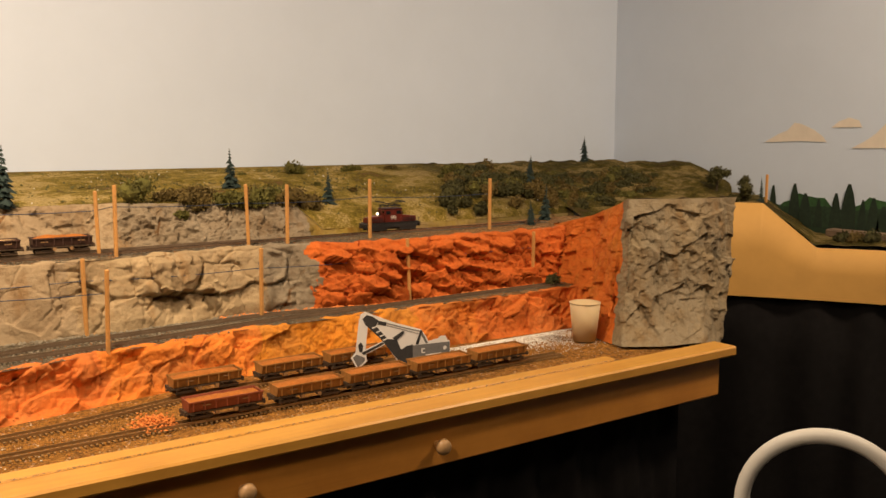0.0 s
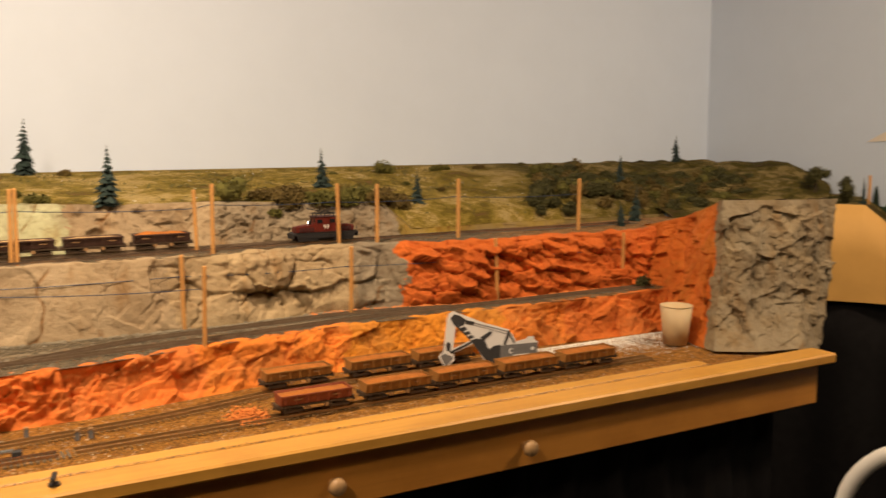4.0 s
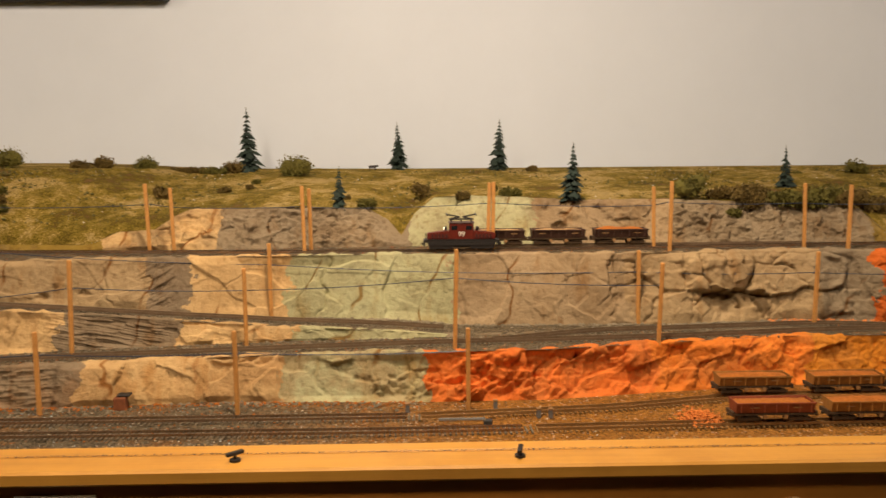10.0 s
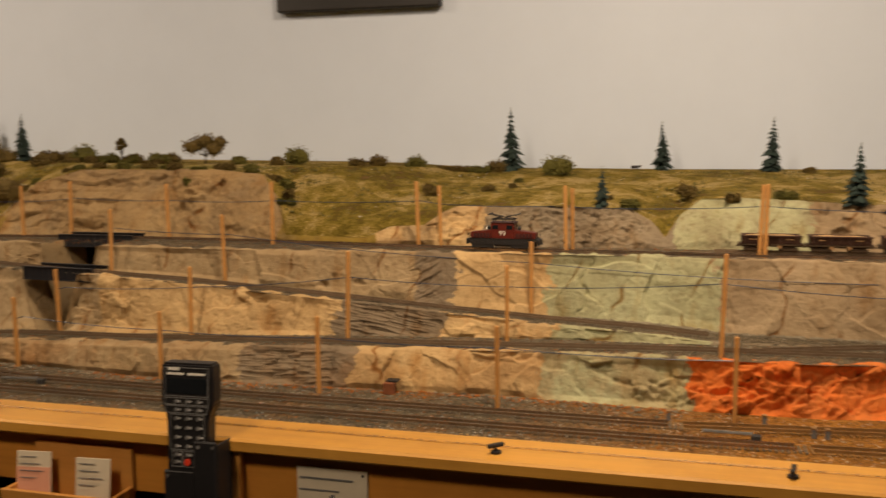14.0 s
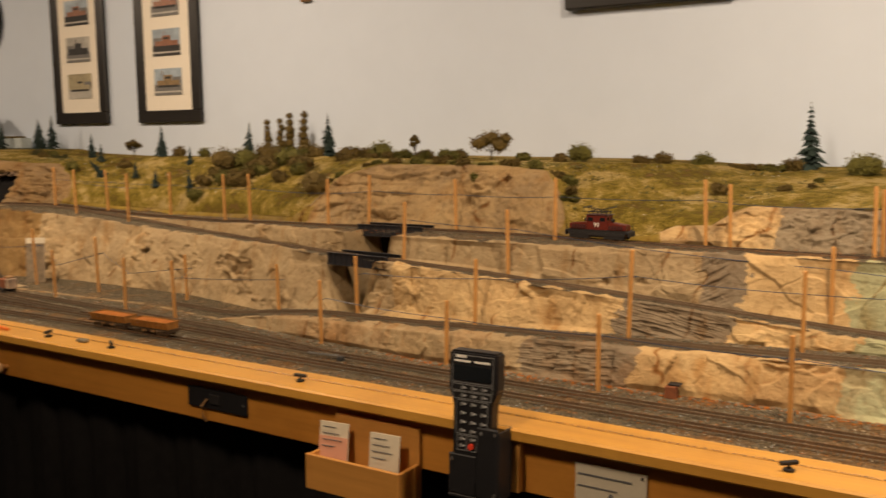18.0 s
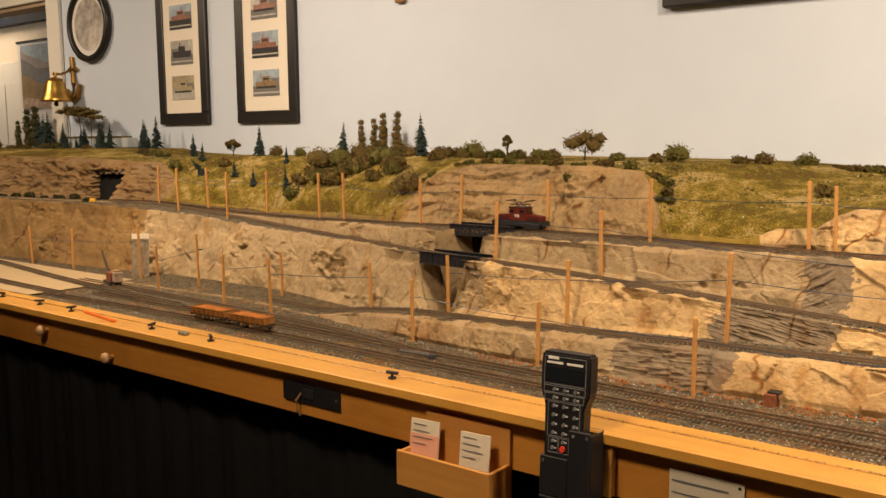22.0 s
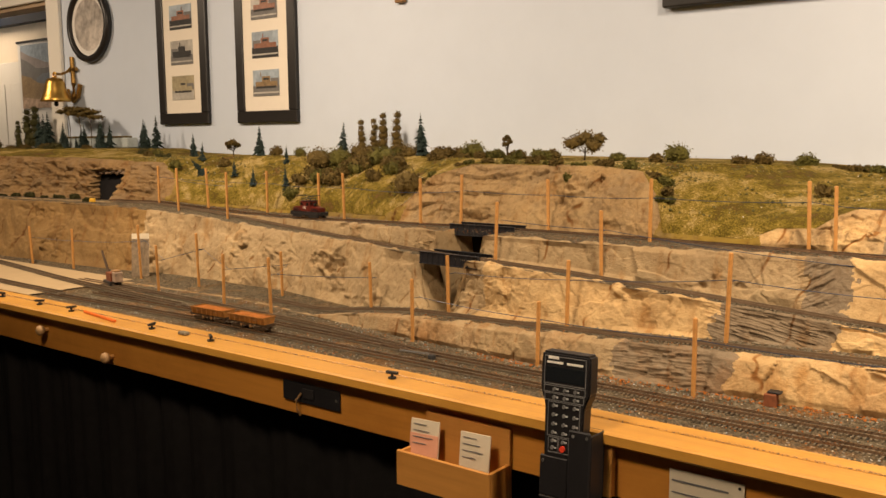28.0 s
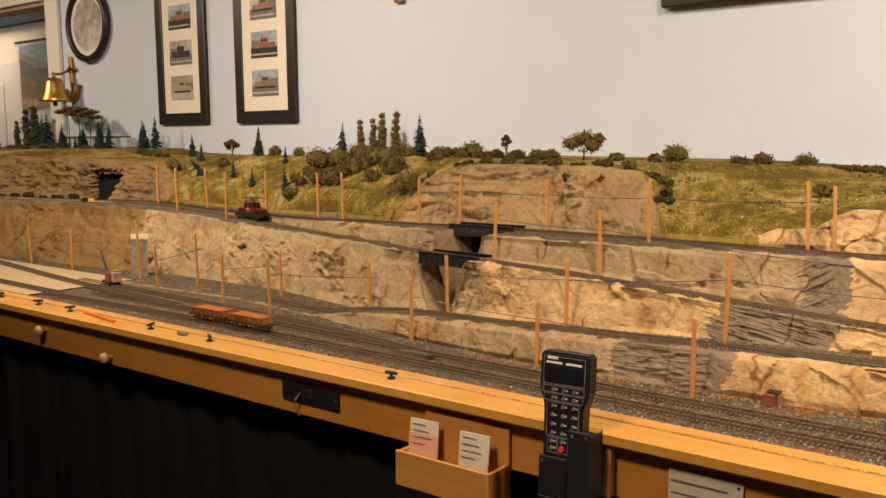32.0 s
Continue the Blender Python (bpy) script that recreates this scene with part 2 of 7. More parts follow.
gravel("base_dirt", [(-4.8, OCHRE), (-2.5, OCHRE), (-2.2, SLATE), (-0.25, SLATE), (0.1, DIRT)], (0.36, 0.165, 0.04), rust=0.6)
gravel("shelf_ballast", [(-4.8, SLATE), (1.0, SLATE), (1.15, (0.36, 0.19, 0.07))], (0.34, 0.20, 0.075), rust=0.5)
rock("end_rock", [(-4.4, (0.265, 0.214, 0.136))], mottle=(0.29, 0.205, 0.10), patch=0.5, bumpy=0.004)
rock("end_orange", [(-4.4, (0.58, 0.150, 0.022))], mottle=(0.60, 0.23, 0.04), patch=0.6, bumpy=0.005)
plain("carpet", (0.045, 0.040, 0.036), 0.95, scale=200, vary=0.4, spec=0.1)
# unseen ceiling and walls, darkened so that less light bounces back
plain("room_dim", (0.30, 0.27, 0.23), 0.9, scale=8, vary=0.05, bump=0.03)
plain("grass_tuft", (0.26, 0.20, 0.06), 0.9, scale=200, vary=0.5)
plain("grass_dark", (0.11, 0.095, 0.025), 0.9, scale=200, vary=0.5)
plain("wall_paint", (0.57, 0.64, 0.75), 0.8, scale=8, vary=0.03, bump=0.03)
wood("pine", (0.62, 0.315, 0.055), 0.42, vary=0.11, coat=0.15)
wood("fascia_wood", (0.53, 0.225, 0.036), 0.45, vary=0.12, coat=0.1)
plain("black_cloth", (0.013, 0.012, 0.012), 0.95, scale=40, spec=0.05)
plain("card_tan", (0.52, 0.285, 0.070), 0.7, scale=14, vary=0.09)
plain("black_frame", (0.015, 0.013, 0.012), 0.4)
plain("white_paint", (0.72, 0.64, 0.52), 0.5, scale=20, vary=0.04)
plain("rail_steel", (0.20, 0.14, 0.09), 0.5, 0.45, scale=90, vary=0.3)
plain("rail_polished", (0.42, 0.31, 0.23), 0.26, 0.9, scale=60, vary=0.4, bump=0.3)
plain("sleeper", (0.150, 0.120, 0.080), 0.9, scale=200, vary=0.5)
plain("sleeper_rust", (0.24, 0.135, 0.045), 0.9, scale=120, vary=0.5)
plain("rail_rust", (0.30, 0.175, 0.07), 0.45, 0.45, scale=90, vary=0.35)
plain("pole_wood", (0.51, 0.25, 0.07), 0.6, scale=120)
plain("wire", (0.02, 0.035, 0.07), 0.4)
plain("loco_red", (0.10, 0.014, 0.008), 0.4, scale=120)
plain("loco_black", (0.018, 0.016, 0.016), 0.55)
plain("car_rust", (0.31, 0.135, 0.026), 0.8, scale=45, vary=0.6)
plain("car_maroon", (0.24, 0.06, 0.025), 0.55, scale=90, vary=0.3)
plain("car_black", (0.060, 0.035, 0.017), 0.8, vary=0.5)
plain("ore_rust", (0.36, 0.115, 0.014), 0.9, scale=260, vary=0.45, bump=0.8, depth=0.002)
plain("ore_tan", (0.42, 0.27, 0.12), 0.9, scale=300, vary=0.3, bump=0.8, depth=0.002)
plain("pine_needle", (0.014, 0.028, 0.022), 0.8, scale=300, vary=0.5)
plain("leaf_green", (0.098, 0.088, 0.014), 0.85, scale=300, vary=0.55)
plain("leaf_olive", (0.105, 0.070, 0.014), 0.85, scale=300, vary=0.5)
plain("bark", (0.05, 0.032, 0.018), 0.9)
plain("car_brown", (0.06, 0.028, 0.018), 0.6, scale=90, vary=0.3)
plain("car_pale", (0.27, 0.15, 0.06), 0.6)
plain("chalk", (0.72, 0.68, 0.60), 0.7)
plain("loco_dark", (0.045, 0.014, 0.013), 0.5)
plain("bridge_steel", (0.022, 0.022, 0.026), 0.45, 0.2)
# near-black that puts the shade of the hole under the bridge into colour
plain("culvert_shade", (0.016, 0.012, 0.009), 0.9, scale=40, vary=0.5, spec=0.1)
plain("shade_rock", (0.15, 0.10, 0.06), 0.9, scale=60, vary=0.5, bump=0.6, depth=0.003)
plain("photo_rock", (0.22, 0.165, 0.105), 0.6, scale=90, vary=0.7)
plain("bare_ply", (0.43, 0.315, 0.175), 0.7, scale=25, vary=0.08)
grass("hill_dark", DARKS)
_n = Nodes("dark_glass")
_n.finish((0.01, 0.012, 0.014), 0.1, 0.0, 0.5)
_n = Nodes("headlight_glow")
_n.bsdf.inputs["Emission Color"].default_value = (1.0, 0.82, 0.55, 1)
_n.bsdf.inputs["Emission Strength"].default_value = 5.0
_n.finish((0.20, 0.17, 0.12), 0.15)
plain("leaf_dark", (0.050, 0.046, 0.010), 0.85, scale=300, vary=0.5)
plain("shed_blue", (0.42, 0.47, 0.48), 0.7)
plain("car_yellow", (0.75, 0.42, 0.03), 0.6)
_n = Nodes("cup_plastic")
_n.bsdf.inputs["Subsurface Weight"].default_value = 0.3
_n.bsdf.inputs["Subsurface Radius"].default_value = (0.01, 0.008, 0.005)
_n.finish((0.56, 0.42, 0.24), 0.6, 0.0, 0.25)
plain("card_white", (0.72, 0.70, 0.66), 0.7, scale=40, vary=0.05)
plain("card_cream", (0.62, 0.54, 0.40), 0.75, scale=40, vary=0.08)
plain("card_pink", (0.68, 0.34, 0.22), 0.75, scale=40, vary=0.06)
plain("print_grey", (0.16, 0.155, 0.15), 0.7, scale=120, vary=0.25)
plain("print_dark", (0.035, 0.034, 0.034), 0.7, scale=120, vary=0.3)
plain("bright_steel", (0.62, 0.60, 0.57), 0.25, 0.9)
plain("ore_orange", (0.62, 0.20, 0.04), 0.9, scale=200, vary=0.35)
plain("ballast_grey", (0.19, 0.16, 0.11), 0.9, scale=150, vary=0.6)
plain("knob_wood", (0.42, 0.25, 0.11), 0.45, scale=60)
plain("pencil_orange", (0.70, 0.16, 0.02), 0.5)
plain("throttle_black", (0.014, 0.013, 0.014), 0.45, scale=200)
wood("box_wood", (0.54, 0.25, 0.055), 0.5, vary=0.12)
plain("button_pale", (0.42, 0.41, 0.39), 0.6)
plain("button_grey", (0.15, 0.145, 0.14), 0.6)
plain("button_red", (0.65, 0.05, 0.02), 0.5)
plain("mat_cream", (0.76, 0.70, 0.60), 0.8, scale=30, vary=0.03)
plain("photo_sky", (0.30, 0.36, 0.42), 0.4, scale=30, vary=0.45)
plain("photo_pale", (0.42, 0.40, 0.36), 0.4, scale=30, vary=0.45)
plain("photo_sepia", (0.36, 0.31, 0.20), 0.4, scale=50, vary=0.45)
plain("photo_rust", (0.22, 0.095, 0.055), 0.4, scale=80, vary=0.5)
plain("photo_gold", (0.24, 0.165, 0.085), 0.4, scale=80, vary=0.5)
plain("clock_scene", (0.42, 0.385, 0.35), 0.4, scale=26, vary=0.75)
plain("print_brown", (0.42, 0.30, 0.21), 0.7, scale=45, vary=0.7)
plain("lake_blue", (0.15, 0.17, 0.19), 0.5, scale=30, vary=0.2)
plain("peak_mauve", (0.27, 0.235, 0.22), 0.5, scale=30, vary=0.3)
plain("brass", (0.58, 0.35, 0.085), 0.36, 1.0, scale=40, vary=0.15)
plain("brass_old", (0.36, 0.21, 0.06), 0.4, 0.9, scale=60, vary=0.3)
plain("trim_white", (0.78, 0.75, 0.68), 0.45, scale=15, vary=0.03)
# door trim with the shade under the head mixed into its colour
plain("trim_shaded", (0.40, 0.29, 0.19), 0.6)
plain("valance_blue", (0.008, 0.016, 0.034), 0.6, scale=30, vary=0.4)
plain("bed_rust", (0.20, 0.065, 0.025), 0.9, scale=150, vary=0.4)
plain("cloud_cream", (0.70, 0.62, 0.52), 0.85, scale=25, vary=0.08)
plain("paint_green", (0.028, 0.080, 0.024), 0.8, scale=60, vary=0.6)
plain("paint_dark", (0.018, 0.04, 0.018), 0.8, scale=60, vary=0.6)
plain("paint_tree", (0.012, 0.024, 0.012), 0.8, scale=90, vary=0.5)

# ---- building blocks ----
UP = 1.5          # heights below are counted from the camera's height


def mesh_of(name, bm, material):
    me = bpy.data.meshes.new(name)
    bm.to_mesh(me)
    bm.free()
    me.materials.append(MATS[material])
    return me


def part(name, bm, material="", parent=None, label="", smooth=False):
    """Links a bmesh (or a finished mesh) as one object, under a thing or a part."""
    me = mesh_of(name, bm, material) if isinstance(bm, bmesh.types.BMesh) else bm
    if smooth:
        me.shade_smooth()
    ob = new(name, me)
    ob.parent = parent
    return tagged(ob, label)


def thing(name, m, label, category, group=""):
    ob = new(name)
    ob.empty_display_size = 0.02
    ob.matrix_basis = m
    return tagged(ob, label, category, group)


def box(bm, x0, x1, y0, y1, z0, z1, bevel=0.0, m=None):
    r = bmesh.ops.create_cube(bm, size=1)
    vs = r["verts"]
    for v in vs:
        v.co = Vector((x0 if v.co.x < 0 else x1, y0 if v.co.y < 0 else y1, z0 if v.co.z < 0 else z1))
    if m is not None:
        bmesh.ops.transform(bm, matrix=m, verts=vs)
    if bevel:
        es = list({e for v in vs for e in v.link_edges})
        bmesh.ops.bevel(bm, geom=es, offset=bevel, segments=1, affect="EDGES")
    return bm


def rod(bm, a, b, r, sides=8, r2=None):
    """A round bar from a to b."""
    a, b = Vector(a), Vector(b)
    d = b - a
    m = Matrix.Translation((a + b) / 2) @ d.to_track_quat("Z", "Y").to_matrix().to_4x4()
    bmesh.ops.create_cone(bm, cap_ends=True, segments=sides, radius1=r, radius2=r if r2 is None else r2, depth=d.length, matrix=m)
    return bm


def lathe(bm, profile, sides=24, m=None):
    """Turns a profile of (radius, height) about z."""
    rings = []
    for r, z in profile:
        rings.append([bm.verts.new((r * math.cos(2 * math.pi * k / sides), r * math.sin(2 * math.pi * k / sides), z)) for k in range(sides)])
    for a, b in zip(rings, rings[1:]):
        for k in range(sides):
            bm.faces.new((a[k], a[(k + 1) % sides], b[(k + 1) % sides], b[k]))
    bm.faces.new(rings[0][::-1])
    bm.faces.new(rings[-1])
    if m is not None:
        bmesh.ops.transform(bm, matrix=m, verts=[v for r in rings for v in r])
    return bm


def tube(bm, points, r, sides=6):
    """A tube through the points."""
    pts = [Vector(p) for p in points]
    rings = []
    for i, p in enumerate(pts):
        d = (pts[min(i + 1, len(pts) - 1)] - pts[max(i - 1, 0)]).normalized()
        side = d.cross(Vector((0, 0, 1)))
        side = side.normalized() if side.length > 1e-4 else Vector((1, 0, 0))
        up = side.cross(d)
        rings.append([bm.verts.new(p + r * (side * math.cos(2 * math.pi * k / sides) + up * math.sin(2 * math.pi * k / sides))) for k in range(sides)])
    for a, b in zip(rings, rings[1:]):
        for k in range(sides):
            bm.faces.new((a[k], a[(k + 1) % sides], b[(k + 1) % sides], b[k]))
    bm.faces.new(rings[0][::-1])
    bm.faces.new(rings[-1])
    return bm


def grid_mesh(name, co, material, smooth=True):
    """A mesh from an array of points, rows by columns."""
    n, m = co.shape[:2]
    me = bpy.data.meshes.new(name)
    idx = np.arange(n * m).reshape(n, m)
    quads = np.stack([idx[:-1, :-1], idx[:-1, 1:], idx[1:, 1:], idx[1:, :-1]], -1).reshape(-1, 4)
    me.vertices.add(n * m)
    me.vertices.foreach_set("co", co.reshape(-1).astype(np.float32))
    me.loops.add(quads.size)
    me.loops.foreach_set("vertex_index", quads.reshape(-1).astype(np.int32))
    me.polygons.add(len(quads))
    me.polygons.foreach_set("loop_start", np.arange(0, quads.size, 4, dtype=np.int32))
    me.update(calc_edges=True)
    me.materials.append(MATS[material])
    if smooth:
        me.shade_smooth()
    return me


# ---- noise on arrays ----
def hashed(i, j, seed):
    h = (i.astype(np.int64) * 374761393 + j.astype(np.int64) * 668265263 + seed * 974711) & 0x7FFFFFFF
    h = ((h ^ (h >> 13)) * 1274126177) & 0x7FFFFFFF
    return ((h ^ (h >> 16)) & 0xFFFF) / 65535.0


def value(u, v, seed=0):
    i, j = np.floor(u), np.floor(v)
    a, b = u - i, v - j
    a, b = a * a * (3 - 2 * a), b * b * (3 - 2 * b)
    f = lambda p, q: hashed(i + p, j + q, seed)
    return (f(0, 0) * (1 - a) + f(1, 0) * a) * (1 - b) + (f(0, 1) * (1 - a) + f(1, 1) * a) * b


def fbm(u, v, seed=0, octaves=4):
    return sum(value(u * 2 ** k, v * 2 ** k, seed + k) * 0.5 ** k for k in range(octaves)) / (2 - 0.5 ** (octaves - 1)) - 0.5


def blocks(u, v, seed=0):
    """Broken stone: each cell of a jittered lattice stands out by its own amount, with its own slant."""
    i, j = np.floor(u), np.floor(v)
    best, out = np.full(u.shape, 9.0), np.zeros(u.shape)
    for p in (-1, 0, 1):
        for q in (-1, 0, 1):
            ci, cj = i + p, j + q
            dx, dy = u - (ci + hashed(ci, cj, seed)), v - (cj + hashed(ci, cj, seed + 1))
            d = dx * dx + dy * dy
            h = hashed(ci, cj, seed + 2) - 0.5 + dx * (hashed(ci, cj, seed + 3) - 0.5) * 1.2 + dy * (hashed(ci, cj, seed + 4) - 0.2) * 1.0
            out, best = np.where(d < best, h, out), np.minimum(d, best)
    return out


def cobbles(u, v, seed=0, gap=0.22):
    """Fitted stones: each of its own height and slant, with crevices between."""
    i, j = np.floor(u), np.floor(v)
    one, two, out = np.full(u.shape, 9.0), np.full(u.shape, 9.0), np.zeros(u.shape)
    for p in (-1, 0, 1):
        for q in (-1, 0, 1):
            ci, cj = i + p, j + q
            dx, dy = u - (ci + 0.15 + 0.7 * hashed(ci, cj, seed)), v - (cj + 0.15 + 0.7 * hashed(ci, cj, seed + 1))
            d = np.maximum(np.abs(dx) * 0.9, np.abs(dy)) * 0.6 + np.hypot(dx, dy) * 0.4
            h = hashed(ci, cj, seed + 2) - 0.5 + dx * (hashed(ci, cj, seed + 3) - 0.5) * 0.9 + dy * (hashed(ci, cj, seed + 4) - 0.85) * 1.5
            near_ = d < one
            two = np.where(near_, one, np.minimum(two, d))
            out, one = np.where(near_, h, out), np.minimum(one, d)
    return out + np.clip((two - one) / gap, 0, 1) ** 0.6 * 0.8 - 0.4


def strata(u, v, wide, tall, seed=0, warp=0.5, tip=0.5, gap=0.003):
    """Bedded rock: courses of uneven blocks, each set out by its own amount, with open joints."""
    V = v / tall + warp * fbm(u / wide * 0.6, v / tall * 0.4, seed + 50, 3) * 2
    row = np.floor(V)
    U = u / wide * (0.7 + 0.7 * hashed(row, row * 0, seed + 7)) + hashed(row, row * 0 + 3, seed) * 9 + 0.5 * fbm(u / wide, V, seed + 60, 3)
    col = np.floor(U)
    fu, fv = U - col, V - row
    h = hashed(col, row, seed + 1)
    lone = hashed(col, row, seed + 2) < 0.3
    h = np.where(lone, hashed(np.floor(col / 2), np.floor(row / 2), seed + 9), h)
    out = h - 0.5 + (fu - 0.5) * (hashed(col, row, seed + 3) - 0.5) * 0.9 + (0.5 - fv) * tip * (0.4 + hashed(col, row, seed + 4))
    edge = np.minimum(np.minimum(fu, 1 - fu) * wide, np.minimum(fv, 1 - fv) * tall)
    return out - np.clip(1 - edge / gap, 0, 1) * 0.35


def band(x, lo, hi, soft=0.03):
    return np.clip((x - lo) / soft, 0, 1) * np.clip((hi - x) / soft, 0, 1)


# ---- the plan of the layout: lines along it, back from the fascia; x, then y or height ----
def line(*pairs):
    xs, ys = zip(*sorted(pairs))
    return lambda x: np.interp(x, xs, ys)


BASE = -0.405
y_foot1 = line((1.62, 1.42), (1.3, 1.435), (0.9, 1.455), (0.6, 1.463), (0.37, 1.43), (0.2, 1.40), (0, 1.397), (-0.3, 1.41), (-0.55, 1.395), (-0.9, 1.385), (-1.25, 1.42), (-1.45, 1.45), (-1.8, 1.50), (-4.4, 1.40))
z_shelf2 = line((1.62, -0.32), (0.9, -0.329), (0.0, -0.333), (-0.4, -0.341), (-0.9, -0.351), (-1.26, -0.367), (-1.42, -0.388), (-1.52, -0.404), (-4.4, -0.404))
y_foot2a = line((1.62, 1.53), (0.95, 1.53), (0.3, 1.555), (0.1, 1.535), (0.0, 1.52), (-0.2, 1.53), (-0.5, 1.52), (-0.75, 1.492), (-1.0, 1.485), (-1.3, 1.53), (-1.56, 1.60), (-1.83, 1.655), (-2.3, 1.66), (-2.6, 1.61), (-3.3, 1.57), (-4.4, 1.5))
z_ramp = line((1.62, -0.32), (0.9, -0.329), (0.08, -0.3325), (-0.04, -0.322), (-0.23, -0.314), (-0.4, -0.303), (-0.55, -0.291), (-0.7, -0.278), (-0.9, -0.263), (-1.05, -0.258), (-1.6, -0.257), (-1.9, -0.252), (-2.1, -0.241), (-2.4, -0.224), (-2.65, -0.212), (-4.4, -0.215))
y_foot2b = line((1.62, 1.56), (1.3, 1.53), (1.18, 1.55), (0.95, 1.55), (0.8, 1.595), (0.65, 1.615), (0.45, 1.595), (0.2, 1.61), (0.0, 1.62), (-0.6, 1.605), (-0.8, 1.583), (-1.05, 1.58), (-1.25, 1.61), (-1.45, 1.668), (-1.7, 1.738), (-1.9, 1.786), (-2.2, 1.822), (-2.6, 1.815), (-2.85, 1.755), (-3.5, 1.69), (-4.4, 1.6))
z_shelf3 = line((1.62, -0.20), (1.2, -0.207), (-1.2, -0.209), (-1.5, -0.215), (-1.9, -0.229), (-2.2, -0.230), (-2.45, -0.221), (-2.65, -0.209), (-4.4, -0.213))
y_back3 = line((1.62, 1.74), (1.2, 1.755), (0.84, 1.755), (0.4, 1.755), (0.0, 1.755), (-0.45, 1.735), (-0.8, 1.755), (-1.1, 1.765), (-1.5, 1.80), (-1.9, 1.93), (-2.3, 1.945), (-2.6, 1.90), (-2.83, 1.82), (-3.2, 1.78), (-4.4, 1.66))
z_rock3 = line((1.62, -0.194), (0.91, -0.196), (0.86, -0.140), (0.5, -0.128), (0.30, -0.126), (0.2, -0.121), (0.1, -0.116), (0.03, -0.119), (-0.01, -0.150), (-0.035, -0.188), (-0.06, -0.160), (-0.10, -0.138), (-0.3, -0.134), (-0.44, -0.137),
               (-0.47, -0.150), (-0.50, -0.172), (-0.57, -0.176), (-0.62, -0.198), (-0.80, -0.198), (-0.84, -0.125), (-0.89, -0.078), (-1.0, -0.068), (-1.38, -0.068), (-1.50, -0.10), (-1.57, -0.17), (-1.64, -0.208), (-1.9, -0.218), (-2.2, -0.220), (-2.45, -0.212),
               (-2.62, -0.20), (-2.69, -0.12), (-2.76, -0.080), (-3.2, -0.066), (-4.4, -0.056))
y_rock3 = lambda x: y_back3(x) + (z_rock3(x) - z_shelf3(x)) * 0.75
y_top = line((1.62, 2.25), (0.0, 2.3), (-0.55, 2.3), (-0.72, 2.05), (-0.85, 1.97), (-1.42, 1.97), (-1.55, 2.06), (-1.7, 2.16), (-2.6, 2.16), (-2.8, 2.1), (-4.4, 2.0))
z_top2 = line((1.62, -0.086), (0.0, -0.085), (-0.6, -0.08), (-1.2, -0.073), (-1.5, -0.070), (-2.0, -0.062), (-2.3, -0.065), (-2.8, -0.068), (-3.2, -0.070), (-3.5, -0.062), (-3.7, -0.042), (-5.2, -0.040))
z_top = lambda x: z_top2(x * 2.3 / y_top(x)) * y_top(x) / 2.3
WALL = 2.45
CORNER = 2.48


def bulge(x):
    """How a grass slope rises: straight over rock, bellied where it starts at the track."""
    return 1 - 0.5 * np.clip((z_top(x) - z_rock3(x) - 0.05) / 0.05, 0, 1)


def gully(x, y):
    """The cut under the two bridges: how much of the ground it takes away."""
    mid = -1.208 + (y - 1.70) * 0.05
    half = np.clip((y - 1.62) / 0.03, 0, 1)
    d = np.abs(x - mid)
    return (np.clip(1.6 - d / 0.048, 0, 1) * (1 - half) + np.clip(4.2 - d / 0.018, 0, 1) * half) * np.clip((y - 1.485) / 0.04, 0, 1) * np.clip((1.775 - y) / 0.015, 0, 1)


TUNNEL = (-2.990, -2.905, -0.108)   # from, to, top
STATIONS = np.r_[np.arange(-4.76, -2.7, 0.006), np.arange(-2.7, -1.1, 0.0034), np.arange(-1.1, 1.6201, 0.0022)]


def tunnel_hole(x, z):
    """1 inside the mouth of the tunnel in the far rocks."""
    f = np.clip((z + 0.213) / 0.088, 0, 1.2)
    lo, hi = TUNNEL[0] - 0.07 * f, TUNNEL[1] + 0.015 * f
    return np.clip((x - lo) / 0.004, 0, 1) * np.clip((hi - x) / 0.004, 0, 1) * np.clip((TUNNEL[2] - 0.012 * np.abs(fbm(x * 50, x * 0, 4, 2)) - z) / 0.004, 0, 1)


